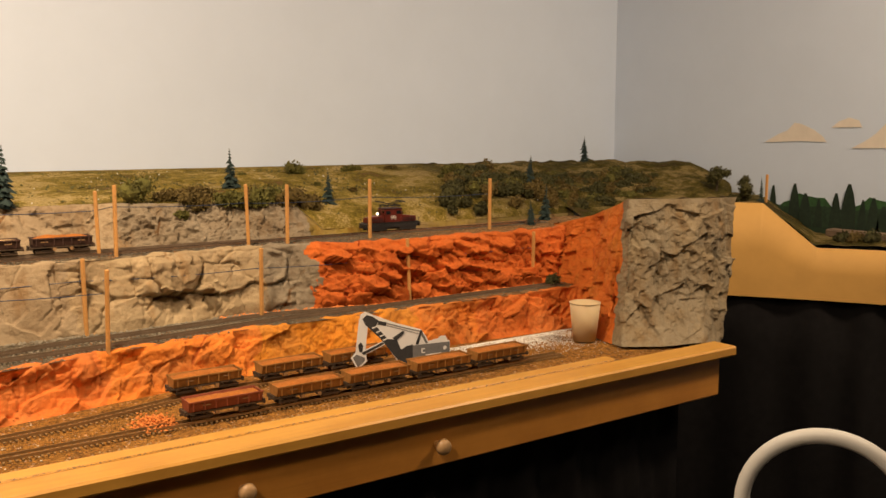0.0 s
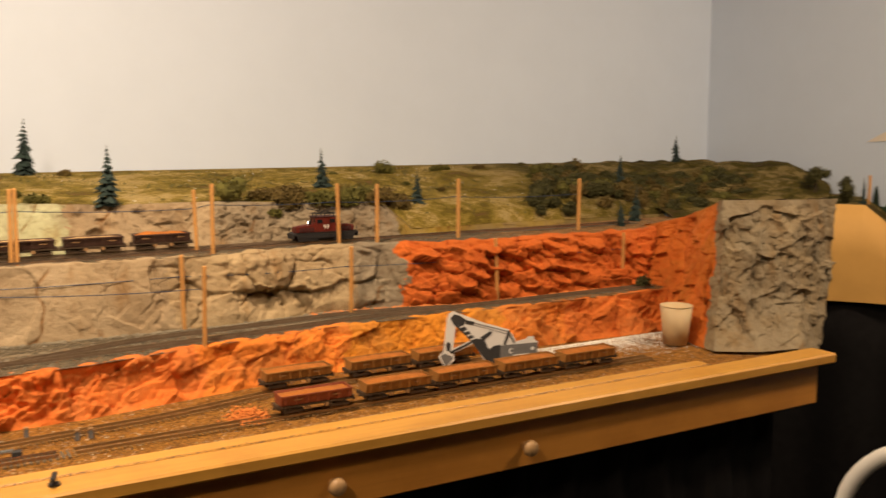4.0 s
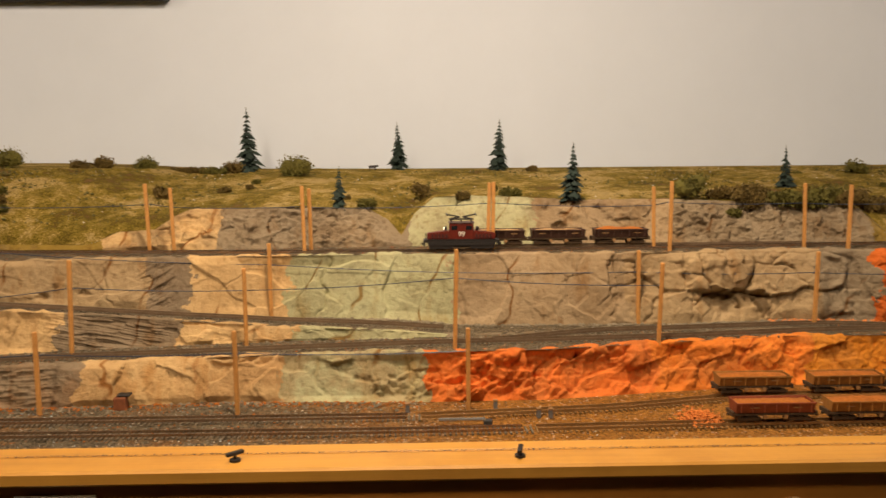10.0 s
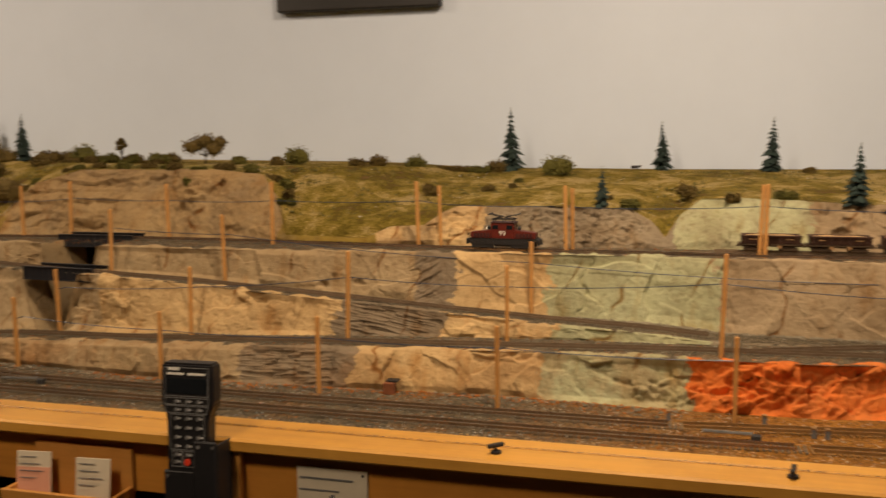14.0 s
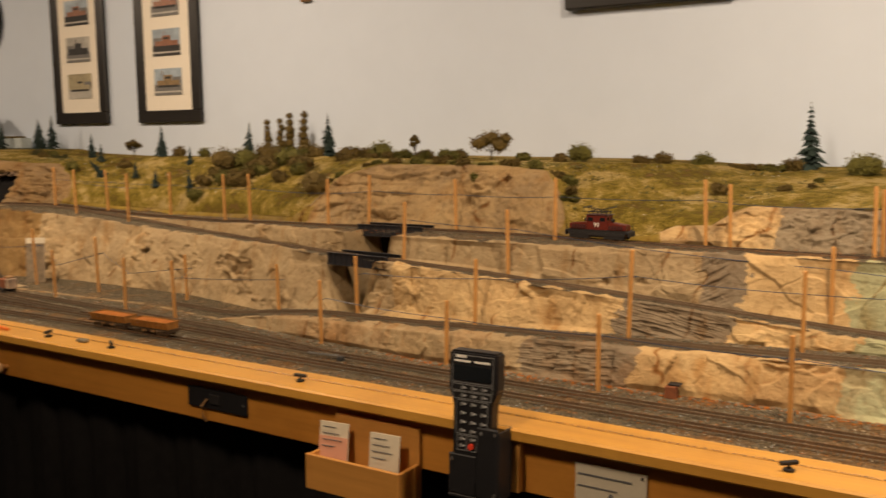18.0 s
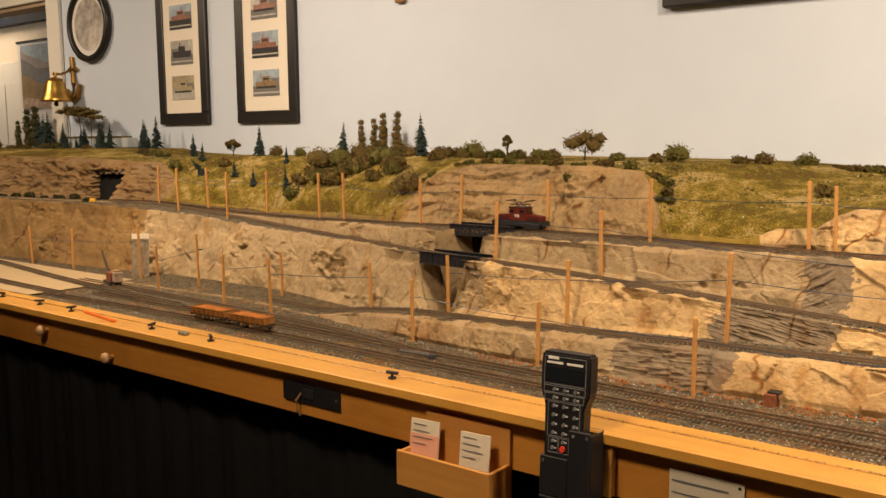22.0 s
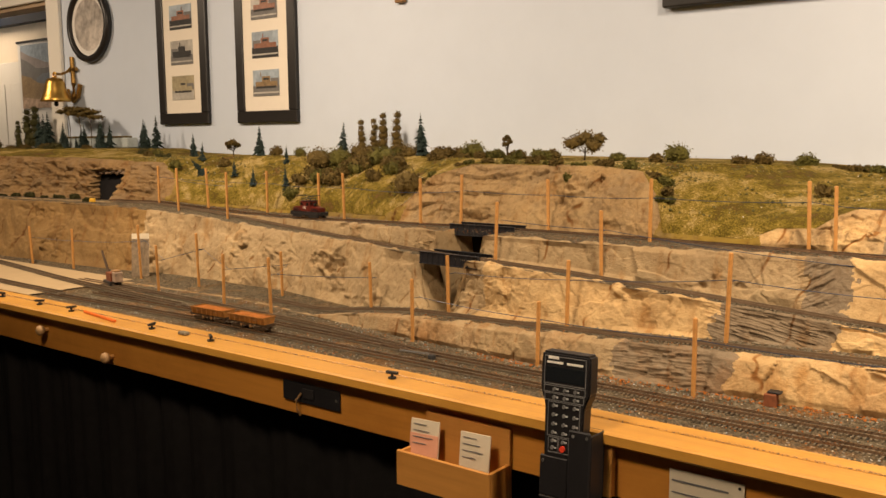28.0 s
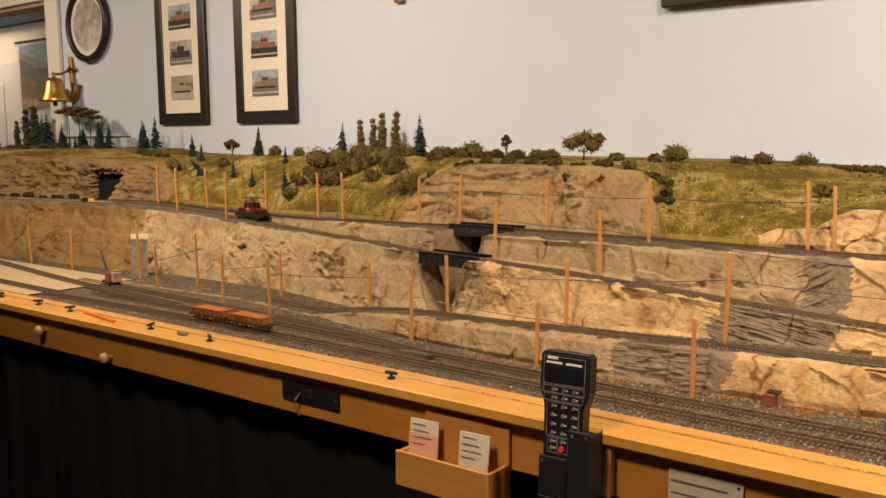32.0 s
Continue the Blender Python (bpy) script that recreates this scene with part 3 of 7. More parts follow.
def strip(ya, za, yb, zb, rows, rough=None, seed=0, end=1.63):
    """The ground between two lines of the plan, with its relief."""
    XS = STATIONS[STATIONS <= end]
    t = np.linspace(0, 1, rows)[:, None]
    x = np.repeat(XS[None], rows, 0)
    y = ya(XS)[None] * (1 - t) + yb(XS)[None] * t
    z = za(XS)[None] * (1 - t) + zb(XS)[None] * t
    if rough is rough_hill:
        z = za(XS)[None] + (zb(XS) - za(XS))[None] * t ** bulge(XS)[None]
    if rough is not None:
        tall = np.clip((zb(XS) - za(XS)) / 0.05, 0, 1)[None]
        run = np.cumsum(np.r_[0, np.hypot(np.diff(XS), 0)])[None] + 0 * t
        up = t * np.hypot(yb(XS) - ya(XS), zb(XS) - za(XS))[None]
        out = rough(x, run, up, seed) * 1.35 * tall * np.clip(np.minimum(t * 6 + 0.15, (1 - t) * 6 + 0.15), 0, 1)
        y, z = y - out, z + out * 0.35
        # a ragged lip over the shelf above
        k = np.arange(1, 6)[:, None]
        wide = 0.0022 + 0.0022 * value(x[-1:] * 60, k * 0.0, seed + 3)
        lip = (0.0012 + np.clip(fbm(x[-1:] * 45, k * 0.3, seed + 5, 3), -0.2, 1) * 0.014) * np.sin(np.pi * np.minimum(k / 5.0, 1) * 0.9 + 0.25) * tall * (0.25 if rough is rough_upper else 1.0)
        x = np.concatenate([x, np.repeat(x[-1:], 5, 0)])
        y = np.concatenate([y, y[-1:] + k * wide])
        z = np.concatenate([z, z[-1:] - (k == 5) * 0.002 + lip])
    else:
        z = z + fbm(x * 60, y * 60, seed, 3) * 0.004 * np.clip(8 * t * (1 - t), 0, 1)
    if rough is rough_upper:
        hole = tunnel_hole(x, z)
        x, y = x - 0.08 * hole, y + 0.13 * hole
    g = gully(x, y)
    z = z * (1 - g) + np.minimum(z, -0.385) * g
    return np.stack([x, y, z + UP], -1)


def broken(u, v, seed, amount=0.0):
    """Where the face is broken open into angular blocks: 0 or 1, with hard edges."""
    return np.clip((fbm(u * 7, v * 11, seed + 70, 4) + amount) / 0.03, 0, 1)


def face(u, v, s, rough=1.0):
    """A hand-carved plaster face: slow swells, flats with soft arrises, and a rasped surface."""
    w = fbm(u * 10, v * 10, s + 8, 3)
    flats = blocks(u * 9 + w * 0.8 + v * 2, v * 8 + w * 0.7, s + 2) * 0.008
    return fbm(u * 4, v * 6, s, 2) * 0.020 + flats + blocks(u * 24 + v * 9, v * 20 + w, s + 3) * 0.0024 * rough + blocks(u * 70 + v * 25, v * 55, s + 4) * 0.0009 * rough + fbm(u * 120, v * 120, s + 5, 2) * 0.0009 * rough


def fissures(u, v, s, deep=0.10):
    """Thin upright cracks."""
    w = fbm(u * 30, v * 30, s + 44, 3) * 0.25
    return -np.clip(0.016 - np.abs(fbm(u * 6 + w, v * 1.6 + u, s + 40, 2)), 0, 1) * deep * 3


def crag(u, v, s, size, depth):
    """Angular blocks, large and small, knocked out of the face."""
    w = fbm(u * 20, v * 20, s + 6, 3)
    return blocks(u / size + w * 0.4, v / size * 1.25 + w * 0.5 + u * 3, s) * depth + blocks(u / size * 2.6 + w * 0.5, v / size * 3.0 - u * 4, s + 1) * depth * 0.42


def rough_lower(x, u, v, s):
    tan_ = face(u, v, s, 1.1) + fissures(u, v, s) * 0.4 + broken(u, v, s, -0.14) * crag(u, v, s, 0.035, 0.008)
    ore = face(u, v, s, 1.8) + fissures(u, v, s) * 0.5 + blocks(u * 17 - v * 12, v * 16 + u * 6, s + 8) * 0.008 + (0.25 + 0.75 * broken(u, v, s, 0.0)) * crag(u, v - u * 0.4, s, 0.034, 0.010)
    w = band(x, -0.02, 1.7)
    layered = strata(u, v - u * 0.05, 0.026, 0.0044, s + 4, 0.9, 0.3, 0.0010) * 0.0036 + fbm(u * 9, v * 9, s, 5) * 0.016
    sl = band(x, -0.74, -0.545)
    return (tan_ * (1 - w) + ore * w) * (1 - sl) + layered * sl


def rough_ramp(x, u, v, s):
    sl = band(x, -0.62, -0.41)
    layered = strata(u, v + u * 0.22, 0.028, 0.0044, s + 4, 0.8, 0.3, 0.0010) * 0.0034 + fbm(u * 9, v * 9, s, 5) * 0.014
    soft = face(u, v, s, 1.1) + fissures(u, v, s) * 0.4 + broken(u, v, s, -0.12) * crag(u, v, s, 0.05, 0.012)
    return soft * (1 - sl) + layered * sl


def rough_middle(x, u, v, s):
    red, grey = band(x, 0.79, 1.7), band(x, 0.3, 0.80, 0.1)
    thin = band(x, -0.50, -0.42)
    plain_ = face(u, v, s, 0.6) * 0.75 + fissures(u, v, s) * 0.8 + broken(u, v, s, -0.17) * crag(u, v, s, 0.05, 0.012)
    plain_ = plain_ * (1 - thin) + thin * (strata(u, v - u * 0.6, 0.030, 0.008, s + 4, 0.9, 0.3, 0.0010) * 0.0035 + fbm(u * 9, v * 9, s, 4) * 0.014)
    w = fbm(u * 18, v * 18, s + 6, 3)
    big = face(u, v, s, 0.7) * 0.7 + fissures(u, v, s) + (0.35 + 0.65 * broken(u, v, s, 0.08)) * (cobbles(u * 11 + w * 0.5 + v * 3, v * 17 + w * 0.5, s + 21, 0.07) * 0.017 + blocks(u * 34 + w, v * 40 - u * 6, s + 1) * 0.007)
    shards = face(u, v, s, 1.0) * 0.8 + cobbles(u * 22 + v * 12, v * 34 + u * 5 + w * 0.4, s + 31, 0.06) * 0.015 * (0.4 + 0.6 * broken(u, v, s, 0.12)) + blocks(u * 62 + v * 20, v * 70, s + 9) * 0.005
    return plain_ * (1 - red) * (1 - grey) + big * grey * (1 - red) + shards * red


def rough_upper(x, u, v, s):
    stone = face(u, v, s, 1.0) + fissures(u, v, s) + broken(u, v, s, -0.05) * crag(u, v, s, 0.045, 0.010)
    chipped = face(u, v, s, 1.6) + crag(u - v * 0.5, v + u * 0.3, s, 0.024, 0.007)
    dark_ = band(x, -0.385, -0.05) + band(x, 0.47, 0.87)
    sandy = band(x, -1.20, -0.82, 0.08)
    cliff = band(x, -1.57, -1.20, 0.08) + band(x, -4.9, -2.68, 0.05)
    ledges = face(u, v, s, 0.8) * 1.2 + fissures(u, v, s) + strata(u, v, 0.16, 0.034, s + 3, 1.6, 0.9, 0.003) * np.where(x < -2, 0.006, 0.009) + broken(u, v, s, 0.05) * crag(u * 0.7, v, s, 0.036, 0.016) + blocks(u * 42 + v * 10, v * 38, s + 12) * 0.004
    dunes = face(u, v, s, 1.4) * 1.3 + fissures(u, v, s) * 1.4 + broken(u, v, s, 0.0) * crag(u, v, s, 0.042, 0.016) + blocks(u * 42 + v * 10, v * 38, s + 12) * 0.004
    rest = 1 - np.clip(cliff + sandy + dark_, 0, 1)
    return stone * rest + ledges * cliff + dunes * sandy + chipped * dark_


def rough_hill(x, u, v, s):
    return fbm(u * 8, v * 8, s, 5) * 0.03 + fbm(u * 60, v * 60, s + 7, 2) * 0.006


const = lambda c: (lambda x: np.full_like(x, c))
top_of1 = lambda x: y_foot1(x) + 0.35 * (z_shelf2(x) - BASE)
top_of2a = lambda x: y_foot2a(x) + 0.35 * (z_ramp(x) - z_shelf2(x))
top_of2b = lambda x: y_foot2b(x) + 0.20 * (z_shelf3(x) - z_ramp(x))
SEGMENTS = [
    ("quarry_floor", const(1.172), const(BASE), y_foot1, const(BASE), 40, None, "base_dirt", "brown dirt and grey ballast floor of the model quarry"),
    ("lower_cliff", y_foot1, const(BASE), top_of1, z_shelf2, 44, rough_lower, "rock_lower", "lowest plaster rock face painted orange, green and tan"),
    ("lower_shelf", top_of1, z_shelf2, y_foot2a, z_shelf2, 12, None, "shelf_ballast", "grey ballast shelf above the lowest rock face"),
    ("ramp_cliff", y_foot2a, z_shelf2, top_of2a, z_ramp, 56, rough_ramp, "rock_ramp", "tan plaster rock face under the climbing track"),
    ("ramp_shelf", top_of2a, z_ramp, y_foot2b, z_ramp, 12, None, "shelf_ballast", "grey ballast bed of the climbing track"),
    ("middle_cliff", y_foot2b, z_ramp, top_of2b, z_shelf3, 64, rough_middle, "rock_middle", "broken plaster rock face painted grey, green and red"),
    ("upper_shelf", top_of2b, z_shelf3, y_back3, z_shelf3, 14, None, "shelf_ballast", "brown ballast shelf of the upper track"),
    ("upper_cliff", y_back3, z_shelf3, y_rock3, z_rock3, 52, rough_upper, "rock_upper", "upper rock face in grey, green and tan plaster"),
    ("hillside", y_rock3, z_rock3, y_top, z_top, 40, rough_hill, "hill_grass", "olive and straw coloured flocked grass hillside"),
    ("hilltop", y_top, z_top, const(WALL - 0.005), z_top, 10, None, "hill_grass", "flat grassy hilltop along the wall"),
]
for k, (name, ya, za, yb, zb, rows, rough, mat, label) in enumerate(SEGMENTS):
    part(name, grid_mesh(name, strip(ya, za, yb, zb, rows, rough, 11 * k + 1, 1.40 if k < 5 else 1.63), mat, rough is None or rough is rough_hill))
    tagged(bpy.data.objects[name], label, "model scenery", kind="structure")
    if mat == "shelf_ballast":
        # where the bed falls into the culvert its sides are bare rock
        me = bpy.data.objects[name].data
        me.materials.append(MATS["rock_middle"])
        steep = np.zeros(len(me.polygons) * 3, np.float32)
        me.polygons.foreach_get("normal", steep)
        me.polygons.foreach_set("material_index", (np.abs(steep[2::3]) < 0.72).astype(np.int32))

# ---- room ----
def slab(name, x0, x1, y0, y1, z0, z1, mat, label, bevel=0.0, category="", kind="structure"):
    return tagged(part(name, box(bmesh.new(), x0, x1, y0, y1, z0, z1, bevel), mat), label, category or name.split("_")[0], kind=kind)


slab("floor", -7.5, CORNER + 0.1, -3.0, 3.4, -0.1, 0.0, "carpet", "dark carpeted floor of the train room")
slab("ceiling", -7.5, CORNER + 0.1, -3.0, 3.4, 2.8, 2.9, "room_dim", "plain unseen ceiling, toned down to weaken bounced light")
DOOR_L, DOOR_R = -5.25, -4.365
slab("wall_north", DOOR_R, CORNER + 0.1, WALL, WALL + 0.1, 0, 2.8, "wall_paint", "pale grey painted long wall behind the layout")
slab("wall_north_left", -7.5, DOOR_L, WALL, WALL + 0.1, 0, 2.8, "wall_paint", "pale wall beyond the doorway")
slab("wall_north_over_door", DOOR_L, DOOR_R, WALL, WALL + 0.1, 2.2, 2.8, "wall_paint", "wall above the doorway")
slab("wall_east", CORNER, CORNER + 0.1, -3.0, WALL, 0, 2.8, "wall_paint", "grey painted end wall with a painted sky")
slab("wall_south", -7.5, CORNER, -3.1, -3.0, 0, 2.8, "room_dim", "plain wall behind the camera")
slab("wall_west", -7.6, -7.5, -3.0, 3.4, 0, 2.8, "room_dim", "plain wall at the far end")
slab("wall_hall", -7.5, CORNER, 3.3, 3.4, 0, 2.8, "white_paint", "white wall of the hallway beyond the doorway")

# ---- front of the layout ----
LEFT, RIGHT = -4.76, 1.462
slab("fascia_cap", LEFT, RIGHT, 1.113, 1.168, UP - 0.419, UP - 0.400, "pine", "varnished pine cap rail along the layout's edge", 0.003, "trim")
slab("inner_strip", LEFT, 1.2, 1.174, 1.203, UP - 0.43, UP - 0.4005, "pine", "thin wooden strip behind the cap rail", 0.002, "trim")
slab("fascia_board", LEFT, 1.440, 1.135, 1.160, UP - 0.498, UP - 0.4195, "fascia_wood", "brown varnished wooden fascia board", 0.002, "fascia")
slab("benchwork", LEFT, 1.40, 1.17, WALL - 0.005, UP - 0.47, UP - 0.43, "fascia_wood", "wooden bench top under the scenery", 0, "bench")

# ---- curtain, bench end and the end wall of the quarry ----
def pleats(name, x0, y0, x1, y1, z0, z1, mat, label):
    n = int(math.hypot(x1 - x0, y1 - y0) / 0.012)
    t = np.linspace(0, 1, n)
    d = np.array([x1 - x0, y1 - y0]) / math.hypot(x1 - x0, y1 - y0)
    s = t * math.hypot(x1 - x0, y1 - y0)
    w = 0.012 * np.sin(s * 46 + 2.2 * np.sin(s * 7)) + 0.006 * np.sin(s * 119 + 1.3)
    rows = []
    for k in range(7):
        f = k / 6
        g = 0.55 + 0.75 * f
        rows.append(np.stack([x0 + (x1 - x0) * t - d[1] * w * g, y0 + (y1 - y0) * t + d[0] * w * g, np.full(n, z1 + (z0 - z1) * f)], -1))
    return tagged(part(name, grid_mesh(name, np.array(rows), mat)), label, "curtain")


pleats("front_curtain", -4.4, 1.20, 1.40, 1.20, 0.01, UP - 0.47, "black_cloth", "black pleated cloth skirt hanging below the fascia")
pleats("end_curtain", 1.405, 1.215, 1.50, 2.05, 0.01, UP - 0.44, "black_cloth", "black pleated cloth skirt round the end of the bench")


def bent_curtain():
    """The cloth below the curved side panel."""
    az = np.radians(np.linspace(46, 76, 420))
    r = 2.625 + 0.010 * np.sin(az * 120 + 2 * np.sin(az * 17))
    return np.array([np.stack([np.minimum(r * np.sin(az), CORNER - 0.002), r * np.cos(az), np.full(420, z)], -1) for z in np.linspace(UP - 0.43, 0.01, 6)])


tagged(part("side_curtain", grid_mesh("side_curtain", bent_curtain(), "black_cloth")), "black pleated cloth skirt below the side panel", "curtain")


def end_rocks():
    """The plaster hill that closes the quarry: orange inside, grey blocks outside, its foot on the cap rail."""
    n, m = 240, 170
    u = np.linspace(0, 1, n)[:, None] + np.zeros((1, m))       # round the face, from the quarry to the outer side
    v = np.linspace(0, 1, m)[None] + np.zeros((n, 1))          # foot to top
    plan_u = [0.0, 0.16, 0.30, 0.40, 0.46, 0.60, 0.74, 0.84, 0.92, 1.0]
    w_ = u + 0.030 * fbm(v * 7, u * 2, 61, 3) * np.clip(6 * u * (1 - u), 0, 1)
    foot_x = np.interp(w_, plan_u, [1.20, 1.33, 1.335, 1.295, 1.275, 1.335, 1.42, 1.490, 1.520, 1.54])
    foot_y = np.interp(w_, plan_u, [1.62, 1.53, 1.42, 1.31, 1.235, 1.185, 1.165, 1.175, 1.25, 1.60])
    top_x = np.interp(w_, plan_u, [1.25, 1.43, 1.43, 1.395, 1.362, 1.44, 1.550, 1.618, 1.640, 1.63])
    top_y = np.interp(w_, plan_u, [1.66, 1.62, 1.48, 1.37, 1.31, 1.265, 1.24, 1.245, 1.30, 1.55])
    top_z = np.interp(w_, plan_u, [-0.209, -0.206, -0.172, -0.140, -0.124, -0.124, -0.125, -0.126, -0.132, -0.20])
    foot_z = np.interp(w_, plan_u, [-0.31, -0.40, -0.405, -0.405, -0.400, -0.398, -0.398, -0.44, -0.44, -0.44])
    prof = np.where(u < 0.42, v ** 0.85, np.interp(v, [0, 0.12, 0.35, 0.6, 0.88, 1], [0, 0.30, 0.62, 0.74, 0.88, 1]))
    x, y, z = foot_x + (top_x - foot_x) * prof, foot_y + (top_y - foot_y) * prof, foot_z + (top_z - foot_z) * v
    s = u * 1.1
    h_ = v * 0.28
    wv = fbm(s * 12, h_ * 12, 33, 3)
    hard = blocks(s / 0.088 + wv * 0.3, h_ / 0.066 + wv * 0.3, 77) * 0.0105 + cobbles(s / 0.105 + wv * 0.3, h_ / 0.085 + wv * 0.3, 79, 0.30) * 0.006 + blocks(s / 0.038 + h_ * 6, h_ / 0.034, 13) * 0.0052 + blocks(s / 0.016 + wv, h_ / 0.014, 17) * 0.0028 + fbm(s * 9, h_ * 9, 3, 5) * 0.018
    soft = fbm(s * 9, h_ * 8, 5, 3) * 0.030 + blocks(s * 24 + h_ * 8, h_ * 22, 8) * 0.010 + blocks(s * 62, h_ * 55 + s * 20, 9) * 0.0042 + broken(s, h_, 31, 0.0) * crag(s, h_, 31, 0.035, 0.012)
    w = np.clip((u - 0.42) / 0.05, 0, 1)
    out = (soft * (1 - w) + hard * w) * np.clip((1.0 - u) / 0.2, 0.2, 1) * np.clip((1.02 - v) / 0.08, 0.3, 1) * np.clip(8 * v * (1 - v) + 0.1, 0, 1)
    nx, ny = -np.gradient(foot_y + top_y, axis=0), np.gradient(foot_x + top_x, axis=0)
    norm = np.hypot(nx, ny) + 1e-9
    sgn = -1.0
    x, y = x + sgn * nx / norm * out * -1, y + sgn * ny / norm * out * -1
    face = np.stack([x, y, z + UP], -1)
    # the flat top runs back from the face to the hill behind
    back = face[:, -1] + np.stack([np.interp(u[:, 0], [0, 0.6, 0.75, 1], [0.035, 0.035, -0.02, -0.06]), np.full(n, 0.055), np.zeros(n)], -1)
    back[:, 2] = np.minimum(UP - 0.215, back[:, 2] - 0.03)
    k = np.linspace(0, 1, 14)[None, :, None]
    topping = face[:, -1][:, None] * (1 - k) + back[:, None] * k
    topping[..., 2] += fbm(topping[..., 0] * 30, topping[..., 1] * 30, 2) * 0.012
    return face, topping


whole, crest = end_rocks()
SPLIT = 104
tagged(part("quarry_end_slope", grid_mesh("quarry_end_slope", whole[:SPLIT + 1], "end_orange", False)), "orange plaster slope closing the end of the quarry", "model scenery", kind="structure")
tagged(part("end_rocks", grid_mesh("end_rocks", whole[SPLIT:], "end_rock", False)), "grey plaster rock blocks at the end of the layout", "model scenery", kind="structure")
tagged(part("quarry_end_top", grid_mesh("quarry_end_top", crest[:SPLIT + 1], "end_orange")), "orange back of the end slope", "model scenery", kind="structure")
tagged(part("end_rocks_top", grid_mesh("end_rocks_top", crest[SPLIT:], "end_rock")), "rough grey top of the end rocks", "model scenery", kind="structure")


def corner_hill(x, y):
    """Height of the hill in the room corner."""
    r = np.hypot(x, y)
    return np.maximum(np.interp(y, [1.55, 1.68, 1.95, 2.25, 2.45], [-0.21, -0.20, -0.15, -0.087, -0.087]), np.interp(r, [2.3, 2.45, 2.75, 3.08], [-0.21, -0.20, -0.15, -0.088]))


def end_hill():
    """Dark grassy hill behind the end wall, falling away to the side panel."""
    n, m = 90, 50
    x = np.linspace(1.60, 2.44, n)[:, None] + np.zeros((1, m))
    y = np.linspace(1.55, 2.44, m)[None] + np.zeros((n, 1))
    base = corner_hill(x, y)
    drop = np.clip((x / np.maximum(y, 0.1) - 1.185) / 0.13, 0, 1)
    z = base * (1 - drop) + np.minimum(base, np.where(np.hypot(x, y) < 2.64, -0.225, -0.168)) * drop + fbm(x * 22, y * 22, 21, 5) * 0.03 * np.clip((y - 1.6) * 8, 0, 1)
    az = np.degrees(np.arctan2(x, y))
    r = np.hypot(x, y)
    before = (r < 2.625) & (az > 50.4)
    x, y, z = np.where(before, x * 2.625 / r, x), np.where(before, y * 2.625 / r, y), np.where(before, -0.30, z)
    z = np.where(az > 52.3, np.minimum(z, -0.30), z)
    return np.stack([x, y, z + UP], -1)


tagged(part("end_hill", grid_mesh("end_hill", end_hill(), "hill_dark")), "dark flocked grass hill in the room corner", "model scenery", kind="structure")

# ---- tracks ----
def along(points, step):
    """Evenly spaced points and headings on a smooth line through the points (x, y, z)."""
    p = np.array(sorted(points))
    xs = np.arange(p[0, 0], p[-1, 0], step * 0.5)
    k = np.ones(9) / 9
    pad = lambda a: np.convolve(np.r_[np.full(4, a[0]), a, np.full(4, a[-1])], k, "valid")
    ys, zs = pad(np.interp(xs, p[:, 0], p[:, 1])), pad(np.interp(xs, p[:, 0], p[:, 2]))
    return [(x, y, z) for x, y, z in zip(xs[::2], ys[::2], zs[::2])]


def railway(points, label, rail="rail_steel", tie="sleeper"):
    """A stretch of model track: two rails on sleepers, on a low bed of ballast."""
    pts = along(points, 0.02)
    ob = thing("railway_track", pose(*pts[0]), label, "track", "model railway tracks")
    inv = Vector(pts[0])
    for side in (-0.00825, 0.00825):
        bm = bmesh.new()
        rows = []
        for i, p in enumerate(pts):
            q, r = pts[max(i - 1, 0)], pts[min(i + 1, len(pts) - 1)]
            d = Vector((r[0] - q[0], r[1] - q[1], 0)).normalized()
            c = Vector(p) - inv + Vector((-d.y, d.x, 0)) * side
            w = Vector((-d.y, d.x, 0)) * 0.0006
            rows.append([bm.verts.new(c + w * a + Vector((0, 0, h))) for a, h in ((-1, 0.0015), (1, 0.0015), (1, 0.0052), (-1, 0.0052))])
        for a, b in zip(rows, rows[1:]):
            for k in range(4):
                bm.faces.new((a[k], a[(k + 1) % 4], b[(k + 1) % 4], b[k]))
        part("rail", bm, rail, ob, "rust brown steel rail")
    ties, verts, faces = along(points, 0.0075), [], []
    rng = random.Random(len(ties))
    for i, p in enumerate(ties):
        q, r = ties[max(i - 1, 0)], ties[min(i + 1, len(ties) - 1)]
        d = Vector((r[0] - q[0], r[1] - q[1], 0)).normalized()
        s = Vector((-d.y, d.x, 0))
        c, b, l = Vector(p) - inv, len(verts), 0.0145 + rng.uniform(-0.001, 0.001)
        for h in (-0.0010, 0.0011):
            for a, e in ((-1, -1), (1, -1), (1, 1), (-1, 1)):
                verts.append(c + d * 0.0013 * a + s * l * e + Vector((0, 0, h)))
        faces += [(b + 4, b + 5, b + 6, b + 7), (b, b + 1, b + 5, b + 4), (b + 1, b + 2, b + 6, b + 5), (b + 2, b + 3, b + 7, b + 6), (b + 3, b, b + 4, b + 7)]
    me = bpy.data.meshes.new("trackbed")
    me.from_pydata(verts, [], faces)
    me.materials.append(MATS[tie])
    tagged(part("trackbed", me, parent=ob), "rows of weathered dark sleepers", kind="stuff")
    return ob


def on(f, z, x, lift=0.001):
    return (x, float(f(np.array(x))), UP + float(z(np.array(x))) + lift)


